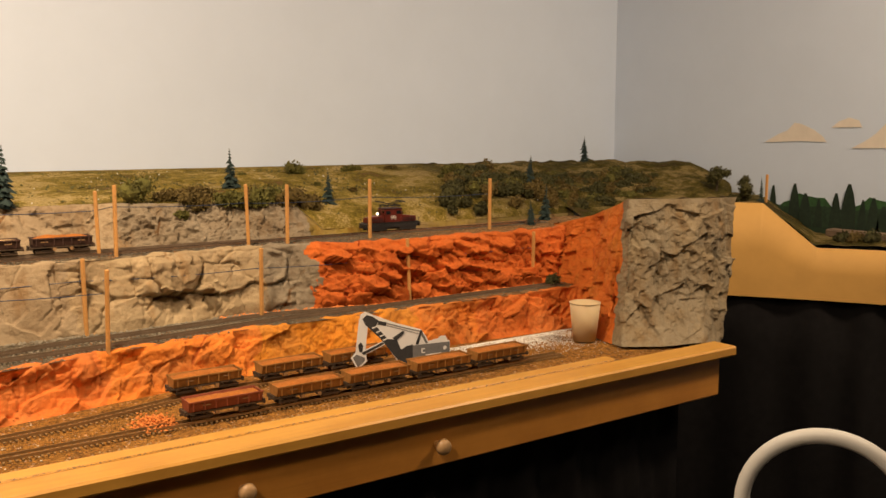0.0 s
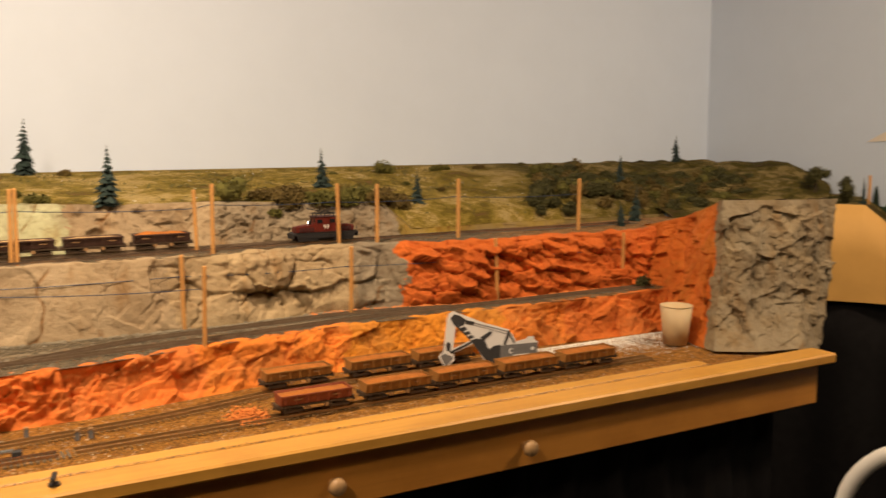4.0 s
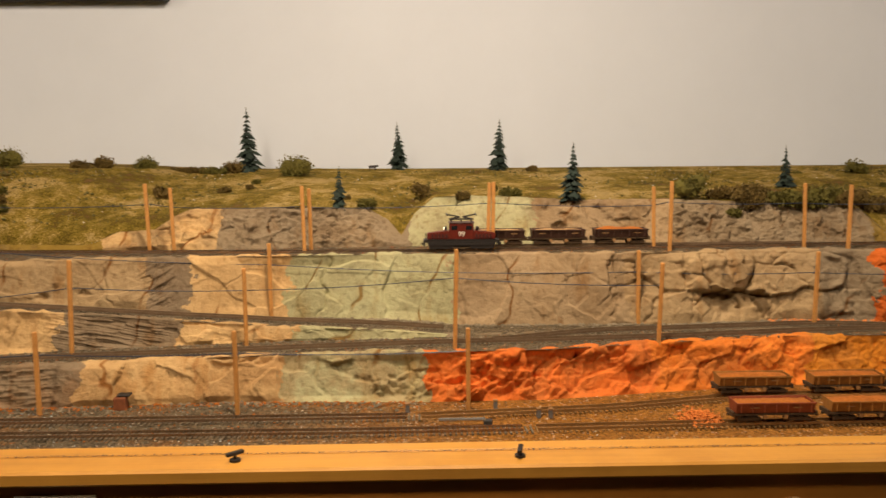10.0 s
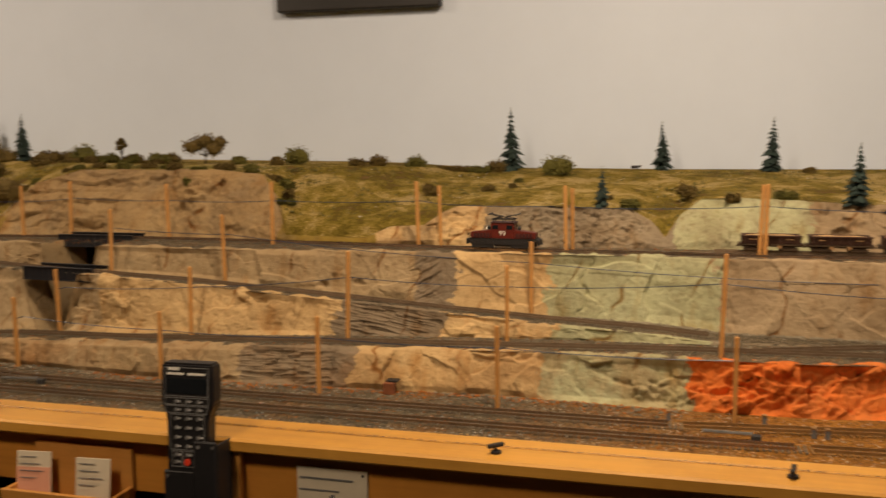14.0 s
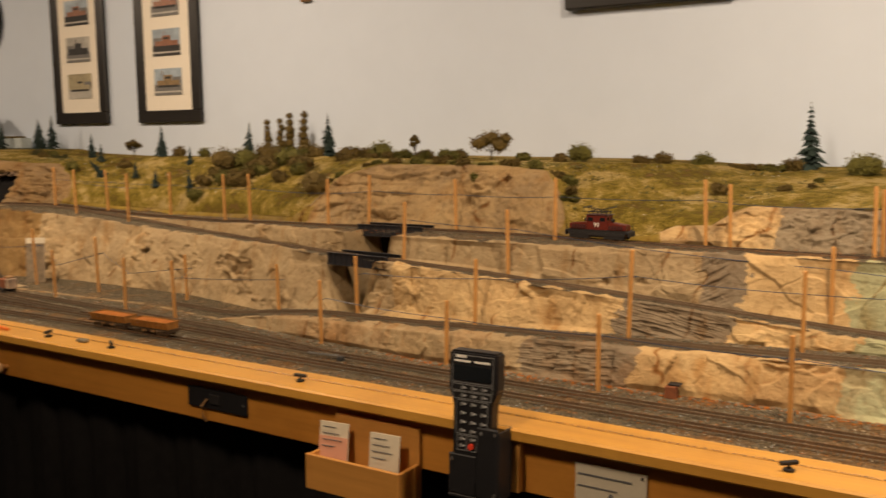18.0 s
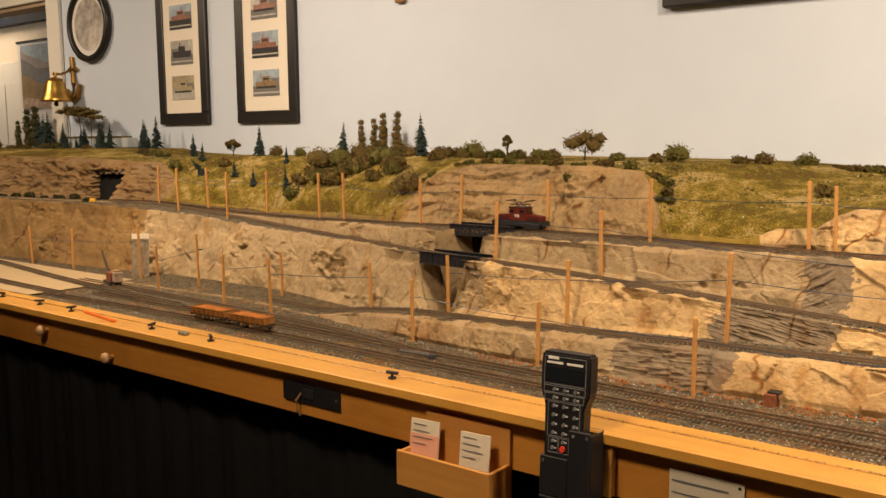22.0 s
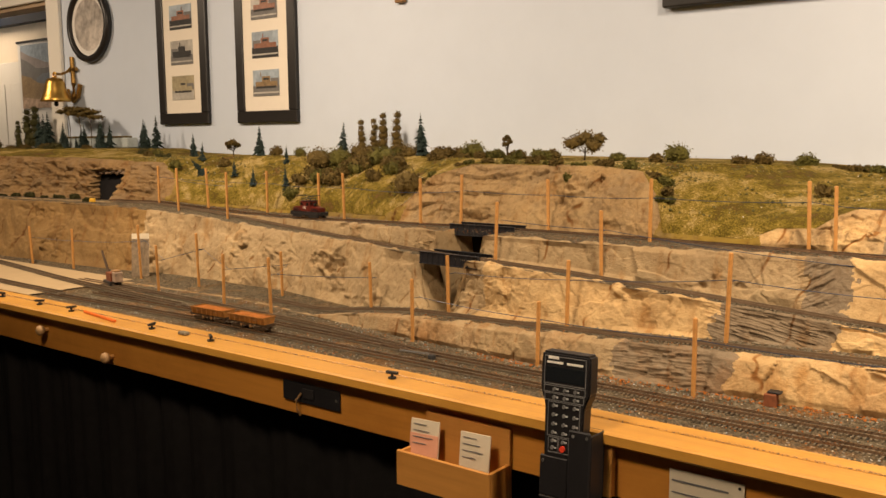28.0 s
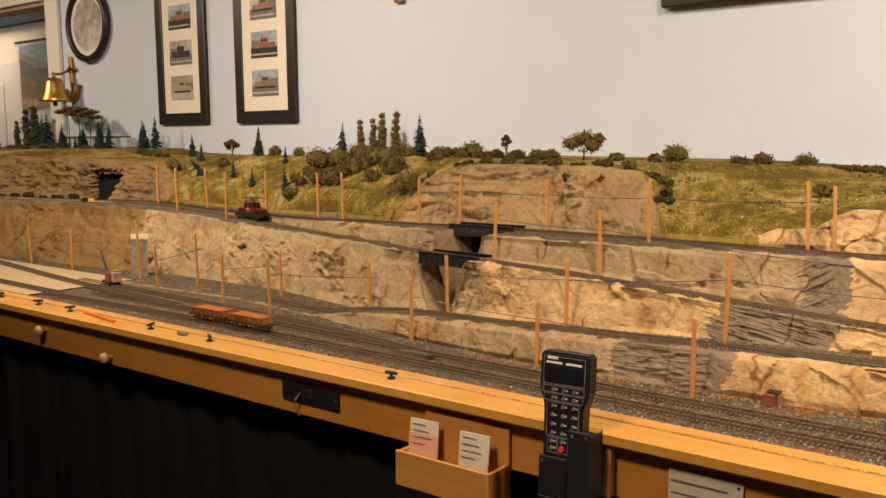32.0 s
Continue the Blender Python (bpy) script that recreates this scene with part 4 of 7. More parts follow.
y_main3 = line((1.5, 1.66), (1.3, 1.675), (1.04, 1.7), (0.6, 1.68), (0.16, 1.66), (-0.32, 1.665), (-0.8, 1.71), (-1.24, 1.725), (-1.5, 1.74), (-1.75, 1.782), (-1.9, 1.81), (-2.1, 1.842), (-2.3, 1.852), (-2.6, 1.838), (-2.8, 1.79))
y_ramp = line((0.3, 1.565), (0.1, 1.565), (-0.3, 1.58), (-0.55, 1.568), (-0.8, 1.545), (-1.0, 1.545), (-1.2, 1.575), (-1.45, 1.645), (-1.7, 1.72), (-1.9, 1.768), (-2.1, 1.79), (-2.3, 1.805), (-2.6, 1.815), (-2.8, 1.775))
stations = lambda a, b, n: [a + (b - a) * k / n for k in range(n + 1)]
railway([on(y_main3, z_shelf3, x) for x in stations(-2.85, 1.45, 40)], "upper railway track on brown ballast along the hillside", "rail_polished")
railway([on(lambda x: np.full_like(x, 1.715), z_shelf3, x) for x in stations(0.05, 0.75, 8)], "siding with standing ore cars beside the upper track")
railway([on(y_ramp, z_ramp, x) for x in stations(-2.8, 0.05, 30)], "railway track climbing on its ledge to the tunnel")
y_mid = line((1.40, 1.50), (1.1, 1.515), (0.7, 1.525), (0.4, 1.49), (0.0, 1.475), (-0.55, 1.46), (-0.9, 1.44), (-1.3, 1.49), (-1.8, 1.54))
railway([on(y_mid, z_shelf2, x) for x in stations(-1.75, 1.36, 30)], "middle railway track on grey ballast between rock faces")
railway([on(lambda x: y_mid(x) + np.interp(x, [0.1, 0.3, 0.7, 0.9], [0.0, 0.062, 0.05, 0.0]), z_shelf2, x) for x in stations(0.12, 0.88, 12)], "passing track beside the middle railway line")
FLOOR = UP + BASE + 0.002
railway([(x, float(np.interp(x, [-2.3, -1.7, -1.1, -0.6, 0.0, 0.4, 1.15], [1.25, 1.272, 1.262, 1.255, 1.25, 1.262, 1.268])), FLOOR) for x in stations(0.16, 1.15, 10)], "front railway track on the dirt quarry floor", "rail_rust", "sleeper_rust")
railway([(x, float(np.interp(x, [-2.3, -1.7, -1.1, -0.6, 0.0, 0.4, 1.15], [1.25, 1.272, 1.262, 1.255, 1.25, 1.262, 1.268])), FLOOR) for x in stations(-2.3, 0.16, 20)], "front railway track on grey ballast with shiny rails", "rail_polished", "sleeper")
railway([(x, float(np.interp(x, [-2.2, -1.6, -1.1, -0.6, 0.0, 0.3, 0.5, 1.0], [1.33, 1.345, 1.325, 1.315, 1.315, 1.345, 1.395, 1.40])), FLOOR) for x in stations(0.0, 0.95, 10)], "second railway track on the dirt quarry floor", "rail_rust", "sleeper_rust")
railway([(x, float(np.interp(x, [-2.2, -1.6, -1.1, -0.6, 0.0, 0.3, 0.5, 1.0], [1.33, 1.345, 1.325, 1.315, 1.315, 1.345, 1.395, 1.40])), FLOOR) for x in stations(-2.2, 0.0, 18)], "second railway track on grey ballast with shiny rails", "rail_polished", "sleeper")
railway([(x, float(np.interp(x, [-2.5, -2.0, -1.4, -1.1], [1.44, 1.42, 1.38, 1.33])), FLOOR) for x in stations(-2.45, -1.1, 12)], "yard track curving across grey ballast")
railway([(x, float(np.interp(x, [-3.6, -3.0, -2.5, -2.1, -1.8], [1.52, 1.47, 1.40, 1.36, 1.34])), FLOOR + 0.004) for x in stations(-3.6, -1.85, 12)], "bare yard track on the unfinished board")
railway([(x, float(np.interp(x, [-3.6, -3.0, -2.5, -2.1], [1.31, 1.29, 1.27, 1.26])), FLOOR + 0.004) for x in stations(-3.6, -2.25, 10)], "bare front yard track on the unfinished board")
tagged(part("bare_board", grid_mesh("bare_board", np.stack(np.meshgrid(np.linspace(-4.3, -2.32, 30), np.linspace(1.21, 1.52, 12), indexing="ij") + [np.full((30, 12), UP + BASE + 0.0035)], -1), "bare_ply")), "bare pale plywood yard board", "board", kind="structure")

# ---- poles and wires ----
def pole_mesh(h, r):
    bm = bmesh.new()
    box(bm, -r, r, -r, r, 0, h, r * 0.35)
    return mesh_of("pole", bm, "pole_wood")


WIRES = {}


def poles(row, places, z, lean=0.0):
    """Square wooden catenary poles: x, y, height above the ground."""
    rng = random.Random(row)
    tops = []
    for x, y, h in places:
        ob = thing("trolley_pole", pose(x, y, UP + float(z(np.array(x))) - 0.004, rng.uniform(-2, 2), rng.uniform(-1.5, 1.5) + lean, rng.uniform(-20, 20)),
                   "square unpainted wooden pole beside the track", "pole", "trolley poles")
        part("post", pole_mesh(h + 0.004, 0.0031), parent=ob)
        bm = rod(bmesh.new(), (0, 0, h * 0.72), (0, 0.022, h * 0.72), 0.0007, 5)
        part("bracket_arm", bm, "wire", ob, "thin blue-black wire arm")
        tops.append((x, y + 0.02, ob.matrix_basis.translation.z + h * 0.72))
    WIRES.setdefault(row, []).extend(tops)


flat = lambda x: BASE + 0 * x
poles("front", [(0.070, 1.345, 0.127), (-0.271, 1.352, 0.126), (-0.564, 1.36, 0.125), (-0.858, 1.375, 0.118), (-1.162, 1.395, 0.128)], flat)
poles("middle", [(0.382, 1.460, 0.130), (-0.285, 1.505, 0.129), (0.054, 1.442, 0.158), (-0.555, 1.470, 0.155), (-0.851, 1.465, 0.126), (-1.140, 1.485, 0.123)], z_shelf2)
poles("ramp", [(0.686, 1.576, 0.128), (0.996, 1.553, 0.126), (1.302, 1.532, 0.119), (0.383, 1.600, 0.131), (-0.261, 1.612, 0.129), (-0.841, 1.578, 0.127), (-1.085, 1.575, 0.125)], z_ramp)
poles("upper", [(0.426, 1.668, 0.115), (0.450, 1.650, 0.125), (0.697, 1.655, 0.119), (0.773, 1.645, 0.116), (0.955, 1.64, 0.122), (1.259, 1.632, 0.114), (-0.498, 1.715, 0.126), (-0.449, 1.700, 0.119), (-0.207, 1.665, 0.122), (-0.198, 1.69, 0.116),
                (0.123, 1.665, 0.125), (0.132, 1.665, 0.126), (-0.794, 1.690, 0.125), (-1.063, 1.75, 0.116), (-1.305, 1.75, 0.123), (-1.416, 1.735, 0.115), (-1.729, 1.792, 0.130), (-1.868, 1.835, 0.131), (-2.381, 1.845, 0.132), (-2.181, 1.915, 0.131), (-2.612, 1.822, 0.125)], z_shelf3)
poles("ledge", [(-2.175, 1.755, 0.14), (-2.423, 1.762, 0.134)], z_ramp)
poles("yard", [(-1.410, 1.545, 0.124), (-1.766, 1.595, 0.117), (-1.593, 1.405, 0.137), (-1.794, 1.43, 0.126), (-2.065, 1.56, 0.15), (-2.070, 1.435, 0.129), (-2.323, 1.55, 0.16), (-2.682, 1.545, 0.128), (-2.906, 1.53, 0.126)], flat)
for row, tops in WIRES.items():
    tops.sort()
    bm = bmesh.new()
    pts = []
    for a, b in zip(tops, tops[1:]):
        for k in range(6):
            f = k / 6
            pts.append((a[0] + (b[0] - a[0]) * f, a[1] + (b[1] - a[1]) * f, a[2] + (b[2] - a[2]) * f - 0.012 * 4 * f * (1 - f) * min(1, abs(b[0] - a[0]))))
    pts.append(tops[-1])
    tube(bm, pts, 0.0007, 4)
    tagged(part("trolley_wire", bm, "wire"), "thin blue-black trolley wire strung between poles", "wire", "trolley wires")

# ---- bridges ----
def bridge(x0, y0, x1, y1, z, label):
    a, b = Vector((x0, y0, z)), Vector((x1, y1, z))
    l, ang = (b - a).length, math.degrees(math.atan2(y1 - y0, x1 - x0))
    ob = thing("girder_bridge", pose(*((a + b) / 2), 0, 0, ang), label, "bridge", "girder bridges")
    for s in (-0.024, 0.024):
        bm = box(bmesh.new(), -l / 2, l / 2, s - 0.0015, s + 0.0015, -0.013, 0.010)
        box(bm, -l / 2, l / 2, s - 0.004, s + 0.004, 0.010, 0.0118)
        box(bm, -l / 2, l / 2, s - 0.004, s + 0.004, -0.0148, -0.013)
        k = -l / 2 + 0.006
        while k < l / 2:
            box(bm, k, k + 0.0015, s - 0.0035, s + 0.0035, -0.013, 0.010)
            k += 0.016
        part("girder", bm, "bridge_steel", ob, "dark grey plate girder")
    part("deck", box(bmesh.new(), -l / 2, l / 2, -0.0225, 0.0225, -0.006, -0.002), "bridge_steel", ob)
    return ob


bridge(-1.298, 1.722, -1.122, 1.726, UP - 0.2105, "dark plate girder bridge carrying the upper track")
bridge(-1.274, 1.584, -1.108, 1.572, UP - 0.259, "dark plate girder bridge carrying the climbing track")

# added dark sheet, stands for the shade deep in the cut
slab("culvert_backing", -1.30, -1.115, 1.758, 1.764, UP - 0.40, UP - 0.214, "culvert_shade", "black sheet added for the deep shade under the bridge", 0, "board")

# ---- rolling stock ----
def truck(parent, x, half=0.016):
    ob = part("truck", box(bmesh.new(), x - 0.003, x + 0.003, -0.0105, 0.0105, 0.004, 0.009), "car_black", parent)
    for s in (-1, 1):
        part("side_frame", box(bmesh.new(), x - half, x + half, s * 0.0115 - 0.001, s * 0.0115 + 0.001, 0.003, 0.0085, 0.0008), "car_black", ob)
    for dx in (-0.011, 0.011):
        bm = bmesh.new()
        for s in (-0.0085, 0.0085):
            rod(bm, (x + dx, s - 0.0009, 0.005), (x + dx, s + 0.0009, 0.005), 0.005, 14)
        rod(bm, (x + dx, -0.0105, 0.005), (x + dx, 0.0105, 0.005), 0.0012, 6)
        part("wheelset", bm, "rail_steel", ob)
    return ob


def dump_car(name, label, paint, load, l=0.118, heap=0.006, seed=0):
    """A side-dump ore car: sloping sides on an underframe with two trucks, loaded."""
    ob = thing(name, Matrix(), label, "ore car", "ore cars")
    w, h0, h1 = 0.017, 0.015, 0.030
    bm = bmesh.new()
    outer = [(-l / 2 + 0.004, -w + 0.004, h0), (l / 2 - 0.004, -w + 0.004, h0), (l / 2 - 0.004, w - 0.004, h0), (-l / 2 + 0.004, w - 0.004, h0),
             (-l / 2 + 0.004, -w, h1), (l / 2 - 0.004, -w, h1), (l / 2 - 0.004, w, h1), (-l / 2 + 0.004, w, h1)]
    vs = [bm.verts.new(p) for p in outer]
    t = 0.0012
    inner = [bm.verts.new((p[0] - math.copysign(t, p[0]), p[1] - math.copysign(t, p[1]), p[2] if i > 3 else p[2] + t)) for i, p in enumerate(outer)]
    for k in range(4):
        j = (k + 1) % 4
        bm.faces.new((vs[k], vs[j], vs[4 + j], vs[4 + k]))
        bm.faces.new((inner[j], inner[k], inner[4 + k], inner[4 + j]))
        bm.faces.new((vs[4 + k], vs[4 + j], inner[4 + j], inner[4 + k]))
    bm.faces.new((vs[3], vs[2], vs[1], vs[0]))
    bm.faces.new((inner[0], inner[1], inner[2], inner[3]))
    for k in range(7):
        x = -l / 2 + 0.010 + k * (l - 0.02) / 6
        for s in (-1, 1):
            box(bm, x - 0.0007, x + 0.0007, s * (w + 0.0004) - 0.0008, s * (w + 0.0004) + 0.0008, h0 + 0.002, h1)
    for s in (-1, 1):
        box(bm, -l / 2 + 0.003, l / 2 - 0.003, s * (w + 0.0006) - 0.0007, s * (w + 0.0006) + 0.0007, h1 - 0.0018, h1 + 0.0004)
    part("body", bm, paint, ob)
    n, m = 44, 14
    x = np.linspace(-l / 2 + 0.006, l / 2 - 0.006, n)[:, None] + np.zeros((1, m))
    y = np.linspace(-w + 0.0016, w - 0.0016, m)[None] + np.zeros((n, 1))
    dome = np.clip(1 - (np.abs(x) / (l / 2 - 0.006)) ** 4, 0, 1) * np.clip(1 - (np.abs(y) / w) ** 2, 0, 1)
    z = h1 - 0.003 + heap * dome * (0.8 + 0.6 * fbm(x * 40, y * 40, seed)) + fbm(x * 260, y * 260, seed + 3, 2) * 0.0016
    part("load", grid_mesh("load", np.stack([x, y, z], -1), load), parent=ob, label="heaped ore")
    bm = box(bmesh.new(), -l / 2, l / 2, -0.004, 0.004, 0.009, 0.0145)
    box(bm, -l / 2 - 0.001, -l / 2 + 0.002, -0.013, 0.013, 0.010, 0.016)
    box(bm, l / 2 - 0.002, l / 2 + 0.001, -0.013, 0.013, 0.010, 0.016)
    box(bm, -l / 2, l / 2, -0.0162, -0.0148, 0.0125, 0.0145)
    box(bm, -l / 2, l / 2, 0.0148, 0.0162, 0.0125, 0.0145)
    part("underframe", bm, "car_black", ob)
    for s in (-1, 1):
        for dx in (-0.014, 0.014):
            part("dump_cylinder", rod(bmesh.new(), (dx, s * 0.010, 0.010), (dx, s * 0.0165, 0.010), 0.0032, 10), "car_pale", ob, "pale brown dump cylinder")
    for s in (-1, 1):
        part("coupler", box(bmesh.new(), min(s * l / 2, s * (l / 2 + 0.004)), max(s * l / 2, s * (l / 2 + 0.004)), -0.0015, 0.0015, 0.0085, 0.0115), "car_black", ob)
        truck(ob, s * (l / 2 - 0.024))
        part("marking", box(bmesh.new(), s * 0.030 - 0.006, s * 0.030 + 0.006, -w - 0.0004, -w - 0.0001, 0.0225, 0.0242), "car_pale", ob, "small pale stencilled marking")
    return ob


RAIL = 0.0050
y_front = lambda x: float(np.interp(x, [-2.3, -1.7, -1.1, -0.6, 0.0, 0.4, 1.15], [1.25, 1.272, 1.262, 1.255, 1.25, 1.262, 1.268]))
rust = dump_car("ore_car", "rust-coloured side-dump ore car heaped with ore", "car_rust", "ore_rust", seed=3)
maroon = dump_car("ore_car", "maroon side-dump ore car with red ore", "car_maroon", "ore_rust", heap=0.003, seed=5)
rust.matrix_basis = pose(0.624, 1.265, FLOOR + RAIL)
maroon.matrix_basis = pose(0.490, 1.264, FLOOR + RAIL)
for x in (0.748, 0.872, 0.996):
    copy_thing(rust, pose(x, 1.267, FLOOR + RAIL, 0, 0, 0.3))
for x in (0.512, 0.657, 0.782):
    copy_thing(rust, pose(x, 1.398, FLOOR + RAIL, 0, 0, 0.4))
for x in (-1.632, -1.500):
    copy_thing(rust, pose(x, y_front(x), FLOOR + RAIL, 0, 0, 1.0))
small = dump_car("ore_car", "dark brown ore car with pale ore on the siding", "car_brown", "ore_tan", 0.106, 0.004, 8)
small.matrix_basis = pose(0.257, 1.715, UP - 0.208 + RAIL)
copy_thing(small, pose(0.145, 1.715, UP - 0.208 + RAIL))
red_small = dump_car("ore_car", "dark ore car heaped with red ore on the siding", "car_brown", "ore_rust", 0.106, 0.008, 9)
red_small.matrix_basis = pose(0.374, 1.715, UP - 0.208 + RAIL)


def lettering(words, size, m, material, depth=0.0001):
    """Flat letters in the built-in font."""
    cu = bpy.data.curves.new("lettering", "FONT")
    cu.body, cu.size, cu.align_x, cu.align_y, cu.extrude = words, size, "CENTER", "CENTER", depth
    tmp = bpy.data.objects.new("lettering", cu)
    me = bpy.data.meshes.new_from_object(tmp)
    bpy.data.objects.remove(tmp)
    me.materials.clear()
    me.materials.append(MATS[material])
    me.transform(m)
    return me


def locomotive():
    ob = thing("electric_locomotive", Matrix(), "maroon steeple-cab electric locomotive numbered 99", "locomotive")
    l, w = 0.130, 0.0165
    bm = box(bmesh.new(), -l / 2, l / 2, -w, w, 0.0135, 0.0185, 0.0006)
    for s in (-1, 1):
        box(bm, min(s * l / 2, s * (l / 2 + 0.003)), max(s * l / 2, s * (l / 2 + 0.003)), -w + 0.001, w - 0.001, 0.008, 0.018, 0.0005)
    for s in (-1, 1):
        box(bm, -l / 2 + 0.004, l / 2 - 0.004, s * w - 0.0006, s * w + 0.0006, 0.0185, 0.0195)
    part("frame", bm, "loco_black", ob)
    for s in (-1, 1):
        bm = bmesh.new()
        x0, x1 = s * 0.020, s * (l / 2 - 0.004)
        hw = w - 0.0035
        pts = [(x0, -hw, 0.0185), (x0, hw, 0.0185), (x0, hw, 0.0345), (x0, -hw, 0.0345), (x1, -hw * 0.86, 0.0185), (x1, hw * 0.86, 0.0185), (x1, hw * 0.8, 0.0300), (x1, -hw * 0.8, 0.0300)]
        vs = [bm.verts.new(p) for p in pts]
        for f in ((0, 1, 2, 3), (7, 6, 5, 4), (0, 3, 7, 4), (1, 5, 6, 2), (3, 2, 6, 7), (0, 4, 5, 1)):
            bm.faces.new([vs[k] for k in f])
        bmesh.ops.recalc_face_normals(bm, faces=bm.faces)
        bmesh.ops.bevel(bm, geom=list(bm.edges), offset=0.0014, segments=2, affect="EDGES")
        hood = part("hood", bm, "loco_red", ob)
        for k in range(5):
            x = s * (0.027 + k * 0.0062)
            for q in (-1, 1):
                part("louvre", box(bmesh.new(), x - 0.002, x + 0.002, q * (hw - 0.0002) - 0.0004, q * (hw - 0.0002) + 0.0004, 0.0215, 0.0285), "loco_dark", hood)
        bm = rod(bmesh.new(), (s * 0.026, 0, 0.0375), (s * 0.031, 0, 0.0375), 0.0036, 14)
        lampbody = part("headlight", bm, "loco_black", hood, "round headlight")
    part("headlight_glass", rod(bmesh.new(), (0.0310, 0, 0.0375), (0.0314, 0, 0.0375), 0.0029, 14), "dark_glass", ob, "unlit headlight lens")
    part("headlight_glass", rod(bmesh.new(), (-0.0310, 0, 0.0375), (-0.0314, 0, 0.0375), 0.0029, 14), "headlight_glow", ob, "lit headlight lens")
    cab = part("cab", box(bmesh.new(), -0.0215, 0.0215, -w + 0.0012, w - 0.0012, 0.0185, 0.0475, 0.0012), "loco_red", ob)
    for q in (-1, 1):
        for x in (-0.013, 0.013):
            part("window", box(bmesh.new(), x - 0.0052, x + 0.0052, q * (w - 0.0011) - 0.0003, q * (w - 0.0011) + 0.0003, 0.0365, 0.0435), "dark_glass", cab)
        for y in (-0.0085, 0.0085):
            part("window", box(bmesh.new(), q * 0.0216 - 0.0003, q * 0.0216 + 0.0003, y - 0.0035, y + 0.0035, 0.0385, 0.0440), "dark_glass", cab)
    part("roof", box(bmesh.new(), -0.0235, 0.0235, -w, w, 0.0475, 0.0492, 0.0008), "loco_dark", cab)
    bm = bmesh.new()
    for y in (-0.009, 0.009):
        rod(bm, (-0.022, y, 0.0540), (0.022, y, 0.0540), 0.0008, 6)
        for x in (-0.018, 0.0, 0.018):
            rod(bm, (x, y, 0.049), (x, y, 0.054), 0.0011, 6)
        for s in (-1, 1):
            rod(bm, (s * 0.020, y, 0.0545), (s * 0.002, y * 0.8, 0.0580), 0.0007, 5)
            rod(bm, (s * 0.002, y * 0.8, 0.0580), (s * 0.026, y * 0.7, 0.0625), 0.0008, 5)
    for x in (-0.026, 0.026):
        rod(bm, (x, -0.019, 0.0628), (x, 0.019, 0.0628), 0.0013, 6)
    part("pantograph", bm, "loco_black", ob, "folded black pantograph on the roof")
    part("underbody", box(bmesh.new(), -0.016, 0.016, -0.0135, 0.0135, 0.0045, 0.0135, 0.001), "loco_black", ob, "black underbody tank")
    for q in (-1, 1):
        part("side_sill", box(bmesh.new(), -0.060, 0.060, q * 0.0160 - 0.0006, q * 0.0160 + 0.0006, 0.0085, 0.0135), "loco_black", ob)
    for s in (-1, 1):
        t = truck(ob, s * 0.037, 0.019)
        for q in (-1, 1):
            part("skirt", box(bmesh.new(), s * 0.037 - 0.021, s * 0.037 + 0.021, q * 0.0142 - 0.0012, q * 0.0142 + 0.0012, 0.002, 0.012, 0.0008), "loco_black", t)
        part("coupler", box(bmesh.new(), min(s * 0.067, s * 0.072), max(s * 0.067, s * 0.072), -0.0015, 0.0015, 0.0085, 0.0115), "loco_black", ob)
        for q in (-1, 1):
            part("handrail", tube(bmesh.new(), [(s * 0.062, q * 0.0155, 0.018), (s * 0.062, q * 0.0155, 0.027), (s * 0.0633, q * 0.0155, 0.0285), (s * 0.0645, q * 0.0155, 0.027), (s * 0.0645, q * 0.0155, 0.018)], 0.0004, 5), "loco_black", ob)
    for q in (-1, 1):
        me = lettering("99", 0.0125, pose(0, q * (w - 0.0009), 0.0285, 90, 0, 0 if q < 0 else 180), "chalk")
        part("road_number", me, parent=cab, label="white painted number 99")
    return ob


loco = locomotive()

# ---- vegetation ----
def leaf_cloud(blobs, n, size, seed):
    """Clumps of small leaf flakes round the blobs (x, y, z, radius, flatness)."""
    rng = np.random.RandomState(seed)
    vs, fs = [], []
    for x, y, z, r, flat_ in blobs:
        d = rng.normal(size=(n, 3))
        d /= np.linalg.norm(d, axis=1)[:, None]
        rad = r * (0.72 + 0.40 * rng.rand(n, 1)) * (0.85 + 0.3 * np.sin(d[:, :1] * 7 + seed) * np.cos(d[:, 1:2] * 6))
        c = d * rad * np.array([1, 1, flat_]) + np.array([x, y, z])
        a, b = rng.normal(size=(n, 3)), rng.normal(size=(n, 3))
        s = size * (0.6 + 0.8 * rng.rand(n, 1))
        a, b = a / np.linalg.norm(a, axis=1)[:, None] * s, b / np.linalg.norm(b, axis=1)[:, None] * s
        base = len(vs)
        q = np.stack([c - a, c - b, c + a, c + b], 1).reshape(-1, 3)
        vs.extend(q.tolist())
        fs.extend([(base + 4 * k, base + 4 * k + 1, base + 4 * k + 2, base + 4 * k + 3) for k in range(n)])
    return vs, fs


def core(vs, fs, x, y, z, r, flat_, seed):
    """A lumpy solid heart, so that the clump is not seen through."""
    bm = bmesh.new()
    bmesh.ops.create_icosphere(bm, subdivisions=2, radius=1)
    base = len(vs)
    for v in bm.verts:
        k = r * (0.74 + 0.30 * noise.noise(v.co * 2.1 + Vector((seed, 0, 0))) + 0.12 * noise.noise(v.co * 5 + Vector((0, seed, 0))))
        vs.append((x + v.co.x * k, y + v.co.y * k, z + v.co.z * k * flat_))
    fs.extend([tuple(base + v.index for v in f.verts) for f in bm.faces])
    bm.free()


